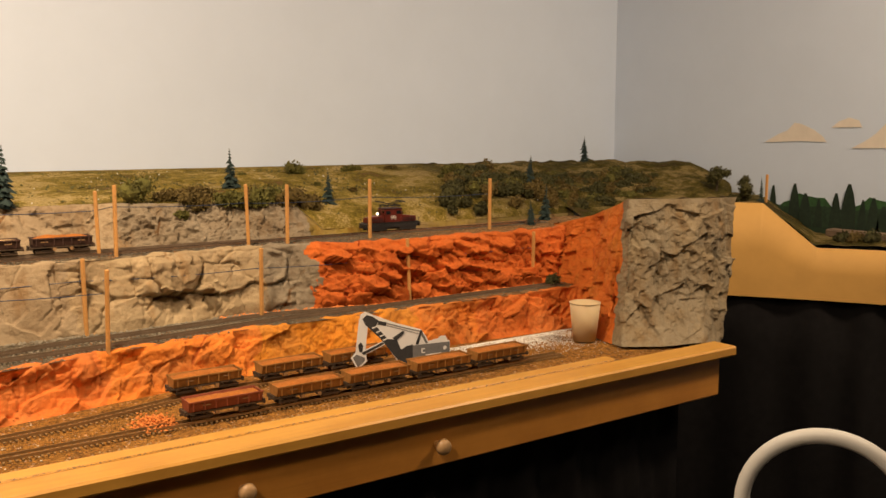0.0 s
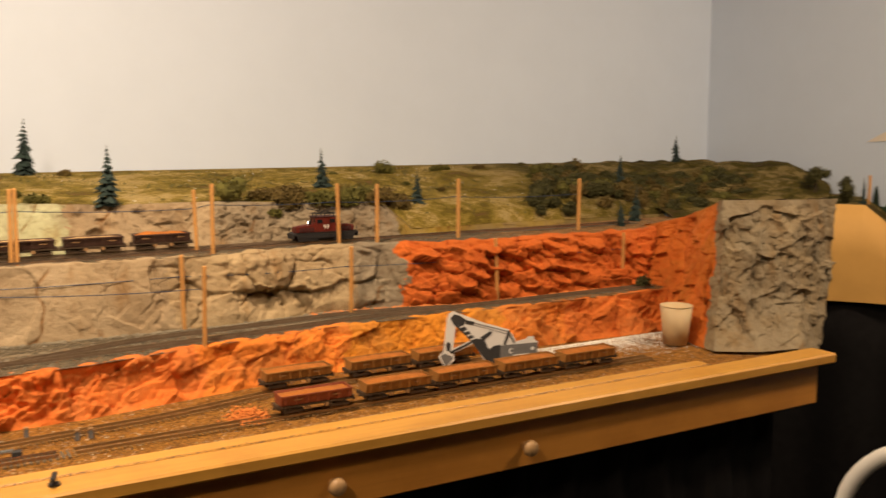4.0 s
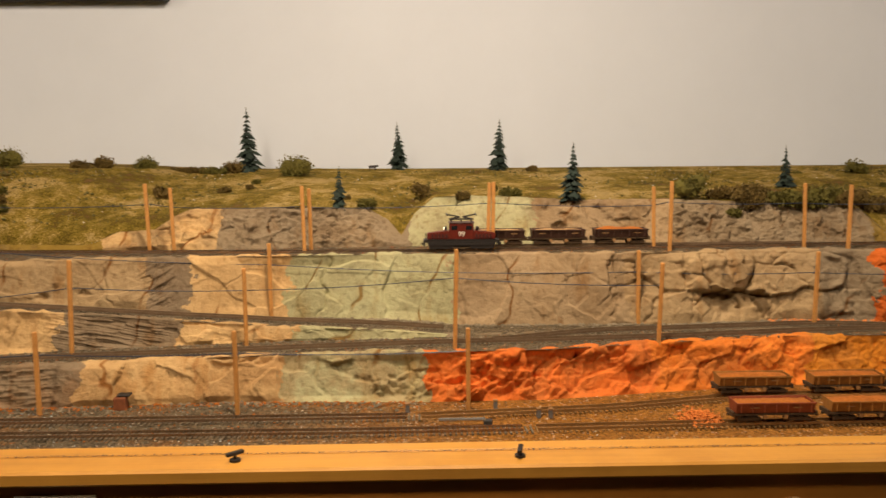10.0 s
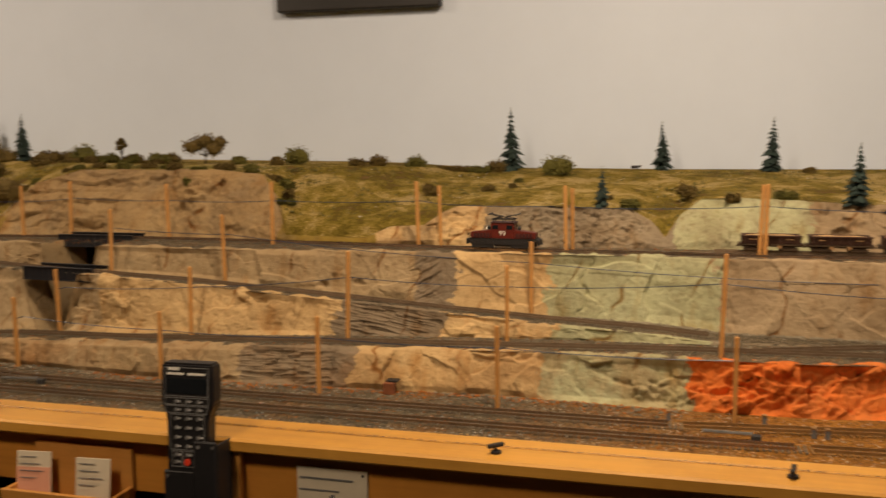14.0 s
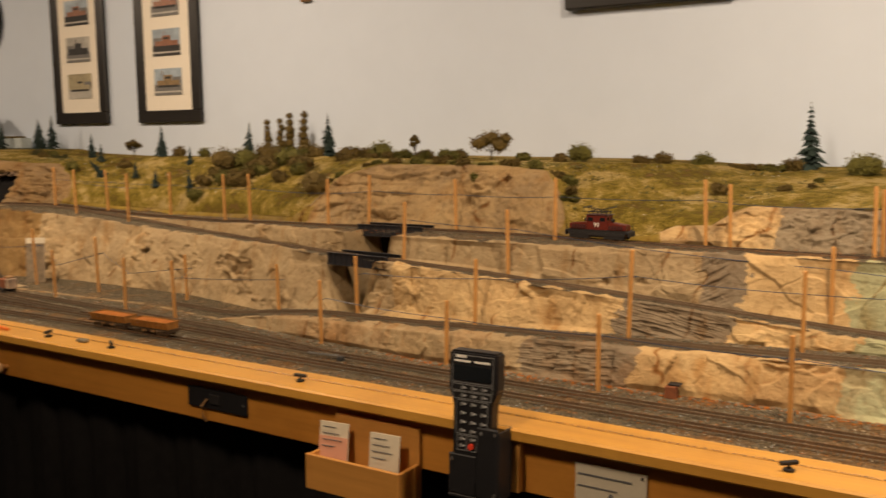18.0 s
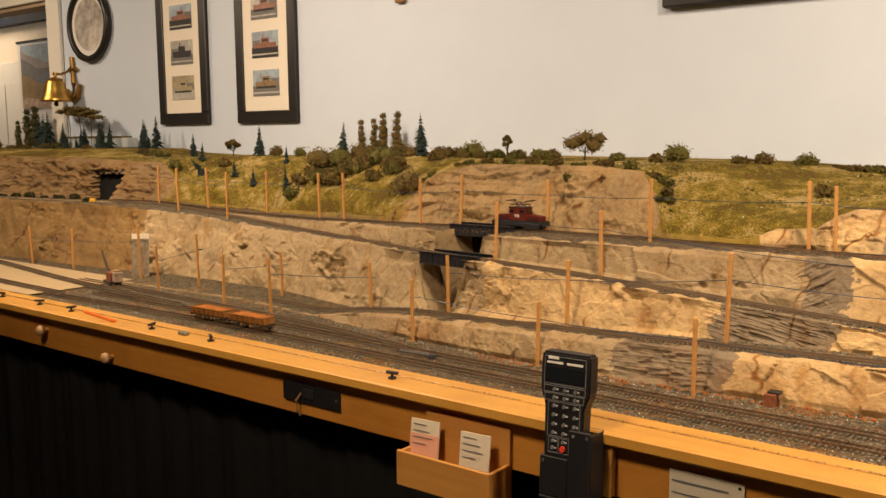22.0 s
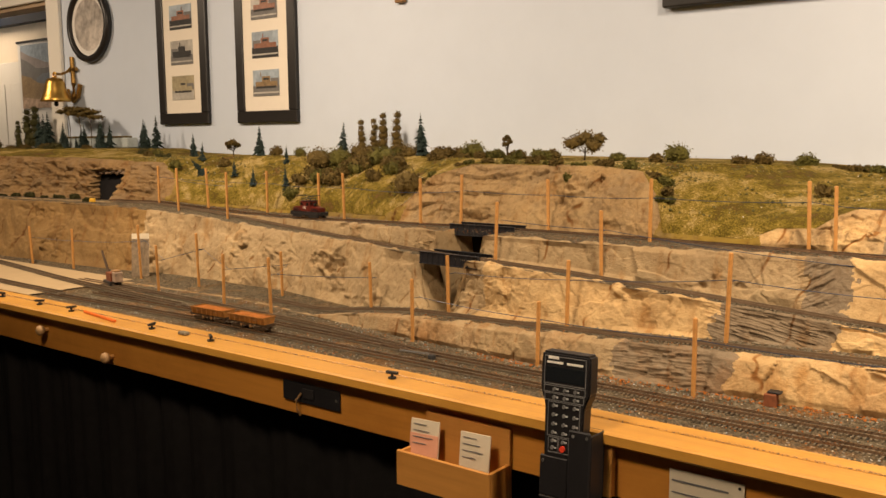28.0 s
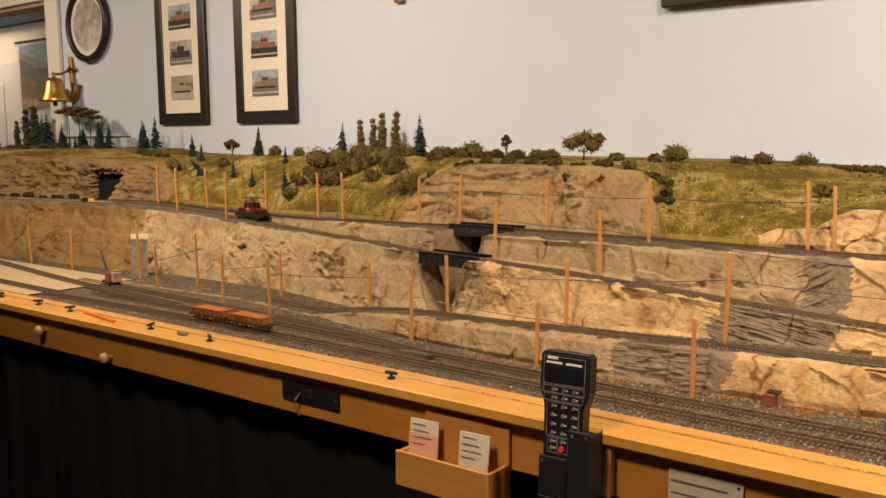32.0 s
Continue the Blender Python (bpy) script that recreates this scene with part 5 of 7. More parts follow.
def plant_mesh(name, vs, fs, mat):
    me = bpy.data.meshes.new(name)
    me.from_pydata(vs, [], fs)
    me.materials.append(MATS[mat])
    return me


def ground_z(x, y):
    """Height of the scenery at a place of the upper slopes."""
    X = np.array(x)
    ys = [float(f(X)) for f in (y_foot2b, top_of2b, y_back3, y_rock3, y_top)] + [WALL]
    zs = [float(f(X)) for f in (z_ramp, z_shelf3, z_shelf3, z_rock3, z_top, z_top)]
    if ys[3] < y < ys[4]:
        return UP + zs[3] + (zs[4] - zs[3]) * ((y - ys[3]) / (ys[4] - ys[3])) ** float(bulge(X))
    return UP + float(np.interp(y, ys, zs))


def conifer(x, y, h, seed, lean=0.0, z=None, girth=0.225, tint="pine_needle"):
    h *= 1.07
    ob = thing("conifer", pose(x, y, (ground_z(x, y) if z is None else z) - 0.004, lean, lean * 0.6, seed * 47 % 360), "dark blue-green model conifer on the hillside", "tree", "model conifers")
    part("trunk", rod(bmesh.new(), (0, 0, 0), (0, 0, h * 0.93), h * 0.016, 6, h * 0.004), "bark", ob)
    rng = random.Random(seed)
    vs, fs = [], []
    levels = 15
    for k in range(levels):
        f = k / (levels - 1)
        zz = h * (0.09 + 0.89 * f)
        r = h * girth * (1.02 - f) ** 0.85 * (0.85 + 0.3 * rng.random())
        n = 13 if f < 0.6 else 9
        for j in range(n):
            a = 2 * math.pi * (j + rng.random() * 0.8) / n + k
            rr = r * (0.38 + 0.85 * rng.random())
            zz = h * (0.09 + 0.89 * f) + rng.uniform(-0.045, 0.035) * h * (1 - 0.7 * f)
            d = Vector((math.cos(a), math.sin(a), 0))
            s = Vector((-d.y, d.x, 0)) * (rr * 0.30 + h * 0.006)
            b = len(vs)
            tip = d * rr + Vector((0, 0, zz - rr * 0.35 + rng.uniform(-0.01, 0.01) * h))
            mid = d * rr * 0.55
            vs += [(0, 0, zz + h * 0.018), tuple(mid + s + Vector((0, 0, zz - rr * 0.22))), tuple(tip), tuple(mid - s + Vector((0, 0, zz - rr * 0.22))), tuple(mid + Vector((0, 0, zz + h * 0.012)))]
            fs += [(b, b + 1, b + 4), (b + 4, b + 1, b + 2), (b, b + 4, b + 3), (b + 4, b + 2, b + 3)]
    vs.append((0, 0, h))
    vs += [(h * 0.008 * math.cos(t), h * 0.008 * math.sin(t), h * 0.93) for t in (0, 2.1, 4.2)]
    b = len(vs) - 4
    fs += [(b, b + 1, b + 2), (b, b + 2, b + 3), (b, b + 3, b + 1)]
    part("crown", plant_mesh("crown", vs, fs, tint), parent=ob)
    return ob


def poplar(x, y, h, seed, z=None, mat="leaf_olive"):
    h *= 1.09
    ob = thing("poplar", pose(x, y, (ground_z(x, y) if z is None else z) - 0.003), "tall narrow olive tree of stacked foliage clumps", "tree", "model poplars")
    part("trunk", rod(bmesh.new(), (0, 0, 0), (0, 0, h * 0.9), h * 0.014, 6, h * 0.006), "bark", ob)
    vs, fs, rng = [], [], random.Random(seed)
    blobs = []
    for k in range(6):
        f = k / 5
        r = h * (0.155 - 0.065 * f) * rng.uniform(0.85, 1.15)
        blobs.append((rng.uniform(-0.2, 0.2) * r, rng.uniform(-0.2, 0.2) * r, h * (0.17 + 0.76 * f), r, 0.95))
    vs, fs = leaf_cloud(blobs, 170, h * 0.016, seed)
    for k, b in enumerate(blobs):
        core(vs, fs, *b, seed + k)
    part("crown", plant_mesh("crown", vs, fs, mat), parent=ob)


def round_tree(x, y, h, w, seed, mat="leaf_olive", z=None):
    ob = thing("broadleaf_tree", pose(x, y, (ground_z(x, y) if z is None else z) - 0.003), "olive brown model tree with a spreading leafy crown", "tree", "model broadleaf trees")
    rng = random.Random(seed)
    bm = rod(bmesh.new(), (0, 0, 0), (w * 0.02, 0, h * 0.5), h * 0.035, 7, h * 0.02)
    tips = []
    for k in range(5):
        a = 2 * math.pi * k / 5 + rng.random()
        t = Vector((math.cos(a) * w * 0.27, math.sin(a) * w * 0.27, h * rng.uniform(0.55, 0.82)))
        rod(bm, (w * 0.01, 0, h * 0.3), t, h * 0.018, 5, h * 0.007)
        tips.append(t)
    part("trunk", bm, "bark", ob)
    blobs = [(t.x, t.y, t.z, w * rng.uniform(0.17, 0.24), 0.8) for t in tips] + [(0, 0, h * 0.84, w * 0.22, 0.8)]
    vs, fs = leaf_cloud(blobs, 150, 0.0030, seed)
    for k, b in enumerate(blobs):
        core(vs, fs, b[0], b[1], b[2], b[3] * 0.86, b[4], seed + k)
    part("crown", plant_mesh("crown", vs, fs, mat), parent=ob)


def clump(h, w, seed):
    """The leaves and hearts of a low bush."""
    rng = random.Random(seed * 13 + 1)
    blobs = []
    n = max(2, min(6, round(w / max(h, 0.012)) + 2))
    for k in range(n):
        f = (k + 0.5) / n - 0.5
        r = min(h * 0.62, w * 0.45) * rng.uniform(0.75, 1.05)
        blobs.append((f * (w - r), rng.uniform(-0.3, 0.3) * r, h * 0.42 + rng.uniform(-0.12, 0.15) * h, r, min(1.0, 0.55 * h / r + 0.15)))
    vs, fs = leaf_cloud(blobs, 190, 0.0027, seed)
    for k, b in enumerate(blobs):
        core(vs, fs, b[0], b[1], b[2], b[3] * 0.84, b[4], seed + k)
    return vs, fs


def bush(x, y, h, w, seed, mat="leaf_green", z=None):
    ob = new("bush", plant_mesh("bush", *clump(h, w, seed), mat))
    ob.matrix_basis = pose(x, y, (ground_z(x, y) if z is None else z) - 0.002)
    colour = {"leaf_green": "clumpy green foam bush on the grassy slope", "leaf_olive": "clumpy olive brown foam bush on the slope", "leaf_dark": "dark green foam bush among the trees"}[mat]
    return tagged(ob, colour, "bush", "model bushes")


def scrub(label, mat, places):
    """Scrub too dense to tell its bushes apart: places of (x, y, height, width, seed, ground)."""
    vs, fs = [], []
    for x, y, h, w, seed, z in places:
        a, b = clump(h, w, seed)
        fs.extend([tuple(len(vs) + i for i in f) for f in b])
        vs.extend([(x + p[0], y + p[1], (ground_z(x, y) if z is None else z) - 0.002 + p[2]) for p in a])
    return tagged(part("hill_scrub", plant_mesh("hill_scrub", vs, fs, mat)), label, "scrub", kind="stuff")


for k, p in enumerate([(0.300, 1.820, 0.108), (0.798, 1.992, 0.089), (0.970, 1.848, 0.075), (1.388, 1.640, 0.058), (1.483, 1.70, 0.083), (-0.421, 2.308, 0.149), (-0.156, 1.816, 0.078), (-0.051, 2.332, 0.116),
                       (0.196, 2.296, 0.123), (-2.279, 2.360, 0.116), (-1.839, 2.262, 0.130), (-2.571, 2.228, 0.110)]):
    conifer(*p, k + 1, lean=(1.5, -2, 2)[k % 3])
for k, p in enumerate([(-2.795, 2.104, 0.084), (-2.703, 2.072, 0.068), (-3.490, 2.360, 0.123), (-3.448, 2.345, 0.110), (-3.393, 2.360, 0.135), (-2.452, 2.012, 0.056), (-2.330, 1.988, 0.060), (-2.165, 1.980, 0.072), (-2.304, 2.112, 0.060)]):
    conifer(*p, k + 31, lean=(-1, 2, 1)[k % 3])
conifer(1.670, 1.984, 0.088, 51, -4, z=UP - 0.142)
conifer(2.203, 2.320, 0.098, 52, 0, z=UP - 0.099)
conifer(-2.60, 2.00, 0.078, 53, 38)
for k, p in enumerate([(-2.189, 2.360, 0.116), (-2.129, 2.360, 0.119), (-2.080, 2.350, 0.135), (-2.025, 2.360, 0.137)]):
    poplar(*p, 70 + k)
round_tree(-2.667, 2.184, 0.066, 0.065, 81)
round_tree(-1.373, 2.050, 0.072, 0.030, 82)
round_tree(-1.162, 2.090, 0.072, 0.128, 83)
round_tree(2.185, 1.745, 0.075, 0.090, 84, "leaf_dark", UP - 0.160)
for k, (x, y, h, w) in enumerate([(0.536, 1.820, 0.063, 0.066), (0.645, 1.808, 0.039, 0.061), (0.717, 1.808, 0.030, 0.057), (0.805, 1.812, 0.044, 0.082), (0.908, 1.820, 0.039, 0.061), (1.052, 2.192, 0.033, 0.052), (1.218, 2.192, 0.018, 0.060),
                                  (1.349, 2.204, 0.012, 0.041), (1.494, 2.076, 0.040, 0.046), (0.616, 1.792, 0.014, 0.028), (-0.536, 1.944, 0.027, 0.032), (-0.102, 1.808, 0.019, 0.033), (-0.909, 2.075, 0.045, 0.062), (-0.777, 2.136, 0.022, 0.045)]):
    bush(x, y, h, w, k + 100, ("leaf_green", "leaf_olive", "leaf_green")[k % 3])
for k, (x, y, h, w) in enumerate([(-0.733, 2.172, 0.034, 0.046), (-0.653, 2.220, 0.028, 0.052), (-0.56, 2.25, 0.014, 0.09), (-0.50, 2.25, 0.016, 0.07), (-0.454, 2.268, 0.026, 0.043), (-0.289, 2.184, 0.050, 0.076), (0.004, 1.920, 0.036, 0.037),
                                  (0.181, 1.836, 0.019, 0.046), (0.086, 1.820, 0.015, 0.024), (-1.069, 2.085, 0.022, 0.044), (-0.954, 2.062, 0.023, 0.029), (-1.583, 2.192, 0.049, 0.082), (-1.649, 2.204, 0.035, 0.053), (-1.280, 2.072, 0.029, 0.066)]):
    bush(x, y, h, w, k + 130, ("leaf_olive", "leaf_green")[k % 2])
for k, (x, y, h, w) in enumerate([(-2.451, 2.196, 0.037, 0.051), (-2.351, 2.224, 0.031, 0.043), (-2.109, 2.068, 0.066, 0.092), (-2.041, 2.100, 0.060, 0.092), (-1.970, 2.128, 0.056, 0.098), (-1.852, 2.100, 0.061, 0.088), (-1.830, 2.180, 0.038, 0.073), (-2.044, 2.004, 0.045, 0.072),
                                  (-1.572, 1.872, 0.059, 0.089), (-2.113, 1.960, 0.037, 0.055), (-1.800, 1.992, 0.036, 0.059), (-0.841, 1.864, 0.018, 0.033), (-0.819, 1.826, 0.020, 0.023), (-1.065, 1.842, 0.026, 0.025), (-1.988, 1.996, 0.051, 0.068), (-2.711, 1.964, 0.035, 0.046), (-2.567, 2.064, 0.029, 0.050)]):
    bush(x, y, h, w, k + 160, ("leaf_olive", "leaf_green")[k % 2])
rng = random.Random(5)
for k in range(110):
    x = rng.uniform(1.2, 2.15)
    y = rng.uniform(1.78, 2.10)
    if x / y < 0.70 or x > 1.58 and x / y > 1.10:
        continue
    bush(x, y, rng.uniform(0.015, 0.04), rng.uniform(0.03, 0.07), 200 + k, ("leaf_dark", "leaf_olive", "leaf_green")[k % 3], None if x < 1.6 else UP - 0.012 + float(corner_hill(x, y)))
for k in range(70):
    area = k % 5
    x, y = ((rng.uniform(0.58, 0.96), rng.uniform(1.80, 1.87)), (rng.uniform(-2.2, -1.6), rng.uniform(1.98, 2.22)), (rng.uniform(-2.15, -1.75), rng.uniform(2.02, 2.24)), (rng.uniform(-1.6, -1.2), rng.uniform(2.06, 2.2)), (rng.uniform(-0.6, 1.6), rng.uniform(1.85, 2.28)))[area]
    big = (0.030, 0.040, 0.036, 0.022, 0.012)[area]
    bush(x, y, big * rng.uniform(0.6, 1.2), big * rng.uniform(1.2, 2.2), 600 + k, ("leaf_olive", "leaf_green", "leaf_olive")[k % 3])
bush(2.152, 1.618, 0.088, 0.048, 241, "leaf_dark", UP - 0.182)
bush(2.148, 1.622, 0.125, 0.032, 242, "leaf_dark", UP - 0.185)
bush(2.140, 1.635, 0.022, 0.085, 240, "leaf_dark", UP - 0.182)
conifer(2.178, 1.588, 0.070, 54, 0, z=UP - 0.182, girth=0.15)
end_post = thing("trolley_pole", pose(2.185, 1.576, UP - 0.182), "square unpainted wooden pole beside the track", "pole", "trolley poles")
part("post", box(bmesh.new(), -0.0031, 0.0031, -0.0031, 0.0031, 0, 0.078, 0.001), "pole_wood", end_post)
thicket = []
for k in range(170):
    x, y = rng.uniform(1.2, 2.1), rng.uniform(1.76, 2.10)
    if x / y < 0.70 or x > 1.58 and x / y > 1.08:
        continue
    thicket.append((x, y, rng.uniform(0.02, 0.05), rng.uniform(0.02, 0.055), 820 + k, None if x < 1.6 else UP - 0.012 + float(corner_hill(x, y))))
scrub("dense dark green scrub over the hill in the corner", "leaf_dark", [p for k, p in enumerate(thicket) if k % 3])
scrub("olive brown scrub over the hill in the corner", "leaf_olive", [p for k, p in enumerate(thicket) if k % 3 == 0])

for k in range(14):
    bx = -1.56 + 0.74 * k / 13 + rng.uniform(-0.02, 0.02)
    by = float(y_rock3(np.array(bx))) + rng.uniform(0.004, 0.03)
    bush(bx, by, rng.uniform(0.008, 0.022), rng.uniform(0.025, 0.05), 880 + k, ("leaf_olive", "leaf_green")[k % 2])

# far end of the layout: wooded hilltop with a low pale roof
for k, (px, h) in enumerate([(-4.52, 0.13), (-4.42, 0.18), (-4.35, 0.19), (-4.31, 0.17), (-4.27, 0.16), (-4.23, 0.17)]):
    if k < 3:
        poplar(px, 2.33, h, 260 + k, UP - 0.040, "leaf_dark")
    else:
        conifer(px, 2.33, h, 260 + k, z=UP - 0.040)
for k, (px, h) in enumerate([(-4.10, 0.10), (-4.04, 0.12), (-3.90, 0.085), (-3.86, 0.11), (-3.78, 0.125), (-3.74, 0.10), (-3.70, 0.115), (-3.93, 0.06)]):
    conifer(px, 2.33 - 0.03 * (k % 2), h, 280 + k, z=UP - (0.040 if px < -3.62 else 0.066))
for k, (px, py, h, w) in enumerate([(-4.42, 2.16, 0.05, 0.10), (-4.62, 2.1, 0.05, 0.12), (-4.05, 2.12, 0.03, 0.08), (-3.80, 2.12, 0.035, 0.09), (-3.55, 2.1, 0.03, 0.07), (-3.25, 2.2, 0.035, 0.05), (-3.95, 2.16, 0.03, 0.10)]):
    bush(px, py, h, w, 300 + k, ("leaf_olive", "leaf_dark")[k % 2], UP - (0.042 if px < -3.6 else 0.07))
for k in range(26):
    hx = -4.7 + 1.75 * k / 25
    bush(hx + rng.uniform(-0.02, 0.02), 2.10 + rng.uniform(-0.05, 0.10), rng.uniform(0.012, 0.034), rng.uniform(0.04, 0.09), 700 + k, ("leaf_olive", "leaf_dark", "leaf_green")[k % 3], UP - (0.045 if hx < -3.6 else 0.068))
for k, (px, h) in enumerate([(-4.14, 0.11), (-3.99, 0.09), (-3.83, 0.095), (-3.67, 0.12), (-3.96, 0.075)]):
    conifer(px, 2.27, h, 340 + k, z=UP - 0.040)
shed = thing("low_building", pose(-3.905, 2.39, UP - 0.034), "low pale blue-grey model building with a flat roof", "building")
part("wall", box(bmesh.new(), -0.29, 0.29, -0.025, 0.025, 0, 0.044, 0.001), "shed_blue", shed)
part("roof", box(bmesh.new(), -0.21, 0.24, -0.03, 0.03, 0.044, 0.052, 0.001), "leaf_olive", shed, "mossy flat roof")
for k, (px, h) in enumerate([(-4.05, 0.185), (-3.96, 0.180), (-3.87, 0.165)]):
    ob = thing("umbrella_pine", pose(px, 2.34, UP - 0.040), "tall thin umbrella pine with a flat olive crown", "tree", "umbrella pines")
    part("trunk", tube(bmesh.new(), [(0, 0, 0), (0.006, 0, h * 0.5), (-0.006, 0, h * 0.92)], 0.0022, 6), "bark", ob)
    blobs = [(dx, dy, h * 0.95 + dz, 0.042, 0.32) for dx, dy, dz in ((-0.045, 0, 0), (0, 0.01, 0.012), (0.045, 0, -0.012))]
    vs, fs = leaf_cloud(blobs, 160, 0.004, 320 + k)
    for j, b in enumerate(blobs):
        core(vs, fs, *b, k + j)
    part("crown", plant_mesh("crown", vs, fs, "leaf_olive"), parent=ob)

# tunnel mouth in the far rocks
tun = thing("tunnel_portal", pose(-2.935, 1.85, UP - 0.213), "dark unlit tunnel mouth in brown rock", "tunnel")
bm = bmesh.new()
# a closed black block behind the hole stands in for the shade inside
ring = [(x - 0.022, y + 0.030, z) for x, y, z in ((-0.075, -0.045, -0.03), (0.085, -0.045, -0.03), (0.070, 0.030, 0.10), (-0.175, 0.030, 0.10))]
a = [bm.verts.new(p) for p in ring]
b = [bm.verts.new((p[0] - 0.04, p[1] + 0.06, p[2])) for p in ring]
bm.faces.new(a)
bm.faces.new(b[::-1])
for k in range(4):
    bm.faces.new((a[(k + 1) % 4], a[k], b[k], b[(k + 1) % 4]))
part("bore", bm, "black_cloth", tun, "solid black block standing for the dark of the tunnel")
for k in range(15):
    f = k / 14
    bm = bmesh.new()
    bmesh.ops.create_icosphere(bm, subdivisions=1, radius=1)
    for v in bm.verts:
        v.co = Vector((v.co.x * 0.013, v.co.y * 0.010, v.co.z * 0.007)) * (0.8 + 0.7 * noise.noise(v.co * 2 + Vector((k * 3.1, 0, 0))))
    bmesh.ops.translate(bm, verts=bm.verts, vec=(-0.145 + 0.185 * f, 0.028 + 0.004 * (k % 3), 0.097 + 0.005 * math.sin(k * 1.7)))
    part("lintel_stone", bm, "shade_rock", tun, "dark rough stone over the mouth")
bush(-2.93, 1.745, 0.014, 0.03, 400, "leaf_dark", UP - 0.212)
tagged(part("yellow_marker", box(bmesh.new(), -2.895, -2.865, 1.735, 1.745, UP - 0.213, UP - 0.199, 0.003), "car_yellow"), "small yellow block beside the tunnel mouth", "block")

# ---- small things on the layout ----
cup = thing("plastic_cup", pose(1.262, 1.325, UP + BASE + 0.001), "empty beige translucent plastic cup on the quarry floor", "cup")
part("wall", lathe(bmesh.new(), [(0.0, 0.002), (0.0225, 0.002), (0.0305, 0.078), (0.0292, 0.078), (0.0212, 0.004), (0.0, 0.004)][1:], 32), "cup_plastic", cup, smooth=True)
bm = bmesh.new()
rings = []
for k in range(24):
    a = 2 * math.pi * k / 24
    rings.append((0.0305 * math.cos(a), 0.0305 * math.sin(a), 0.078))
tube(bm, rings + rings[:2], 0.0011, 6)
part("rim", bm, "cup_plastic", cup, "rolled rim")


def card_shape(points, depth, y, scale=0.177 / 545.0, ox=340, oy=375):
    bm = bmesh.new()
    f = [bm.verts.new(((px - ox) * scale, y, (oy - py) * scale)) for px, py in points]
    b = [bm.verts.new((v.co.x, y + depth, v.co.z)) for v in f]
    bm.faces.new(f)
    bm.faces.new(b[::-1])
    for k in range(len(f)):
        j = (k + 1) % len(f)
        bm.faces.new((f[j], f[k], b[k], b[j]))
    bmesh.ops.recalc_face_normals(bm, faces=bm.faces)
    return bm


exc = thing("cutout_excavator", pose(0.845, 1.343, UP + BASE + 0.001, 0, 0, -24), "flat white card cut-out of a mining shovel standing between ore cars", "cut-out")
OUTLINE = [(228, 130), (238, 95), (262, 82), (292, 95), (430, 150), (560, 188), (585, 222), (600, 255), (655, 240), (668, 228), (695, 228), (706, 252), (718, 256), (718, 342), (545, 378), (482, 382), (480, 406), (455, 388), (385, 285), (350, 240), (275, 160), (262, 280), (268, 350), (218, 392), (182, 328), (208, 300)]
part("card", card_shape(OUTLINE, 0.0012, 0, ox=457, oy=407), "card_white", exc)
for nm, mat, y, pts in (
        ("printed_stick", "card_white", -0.0004, [(240, 322), (366, 262), (356, 242), (232, 298)]),
        ("printed_rod", "print_dark", -0.0009, [(250, 313), (360, 258), (354, 248), (242, 301)]),
        ("printed_mast", "print_dark", -0.0005, [(247, 120), (268, 98), (300, 108), (332, 130), (318, 160), (380, 232), (430, 240), (450, 290), (470, 300), (470, 374), (440, 356), (340, 228), (262, 152)]),
        ("printed_rung", "card_white", -0.0010, [(296, 168), (322, 158), (325, 163), (300, 174)]),
        ("printed_rung", "card_white", -0.0010, [(318, 192), (342, 182), (346, 188), (322, 198)]),
        ("printed_rung", "card_white", -0.0010, [(336, 214), (362, 204), (366, 210), (340, 220)]),
        ("printed_rung", "card_white", -0.0010, [(352, 236), (376, 226), (380, 232), (357, 242)]),
        ("printed_pulley", "print_dark", -0.0005, [(330, 132), (375, 142), (372, 162), (328, 152)]),
        ("printed_arm", "print_dark", -0.0010, [(405, 228), (464, 190), (470, 204), (425, 245)]),
        ("printed_strut", "print_dark", -0.0005, [(530, 268), (558, 190), (568, 198), (546, 270)]),
        ("printed_strut", "print_grey", -0.0005, [(566, 200), (598, 262), (586, 265), (558, 214)]),
        ("printed_rope", "print_grey", -0.0005, [(376, 146), (556, 196), (556, 200), (376, 151)]),
        ("printed_rope", "print_grey", -0.0005, [(376, 158), (550, 210), (550, 213), (376, 161)]),
        ("printed_house", "print_grey", -0.0005, [(515, 274), (716, 260), (716, 338), (545, 372), (515, 375)]),
        ("printed_cab", "print_dark", -0.0007, [(440, 300), (480, 276), (515, 268), (515, 376), (472, 379), (446, 352)]),
        ("printed_mark", "card_white", -0.0010, [(585, 326), (670, 318), (670, 323), (585, 331)]),
        ("printed_mark", "card_white", -0.0010, [(562, 292), (582, 290), (582, 296), (568, 298), (568, 312), (582, 312), (582, 318), (562, 318)]),
        ("printed_mark", "card_white", -0.0010, [(682, 286), (692, 280), (700, 288), (698, 300), (688, 304), (680, 298)]),
        ("printed_bucket", "print_grey", -0.0006, [(194, 326), (215, 310), (258, 330), (256, 346), (220, 382)]),
        ("printed_bucket", "print_dark", -0.0008, [(222, 262), (236, 244), (248, 262), (244, 300), (228, 296)])):
    part(nm, card_shape(pts, 0.0003, y, ox=457, oy=407), mat, exc, "printed grey detail" if mat == "print_grey" else "printed dark detail" if mat == "print_dark" else "")

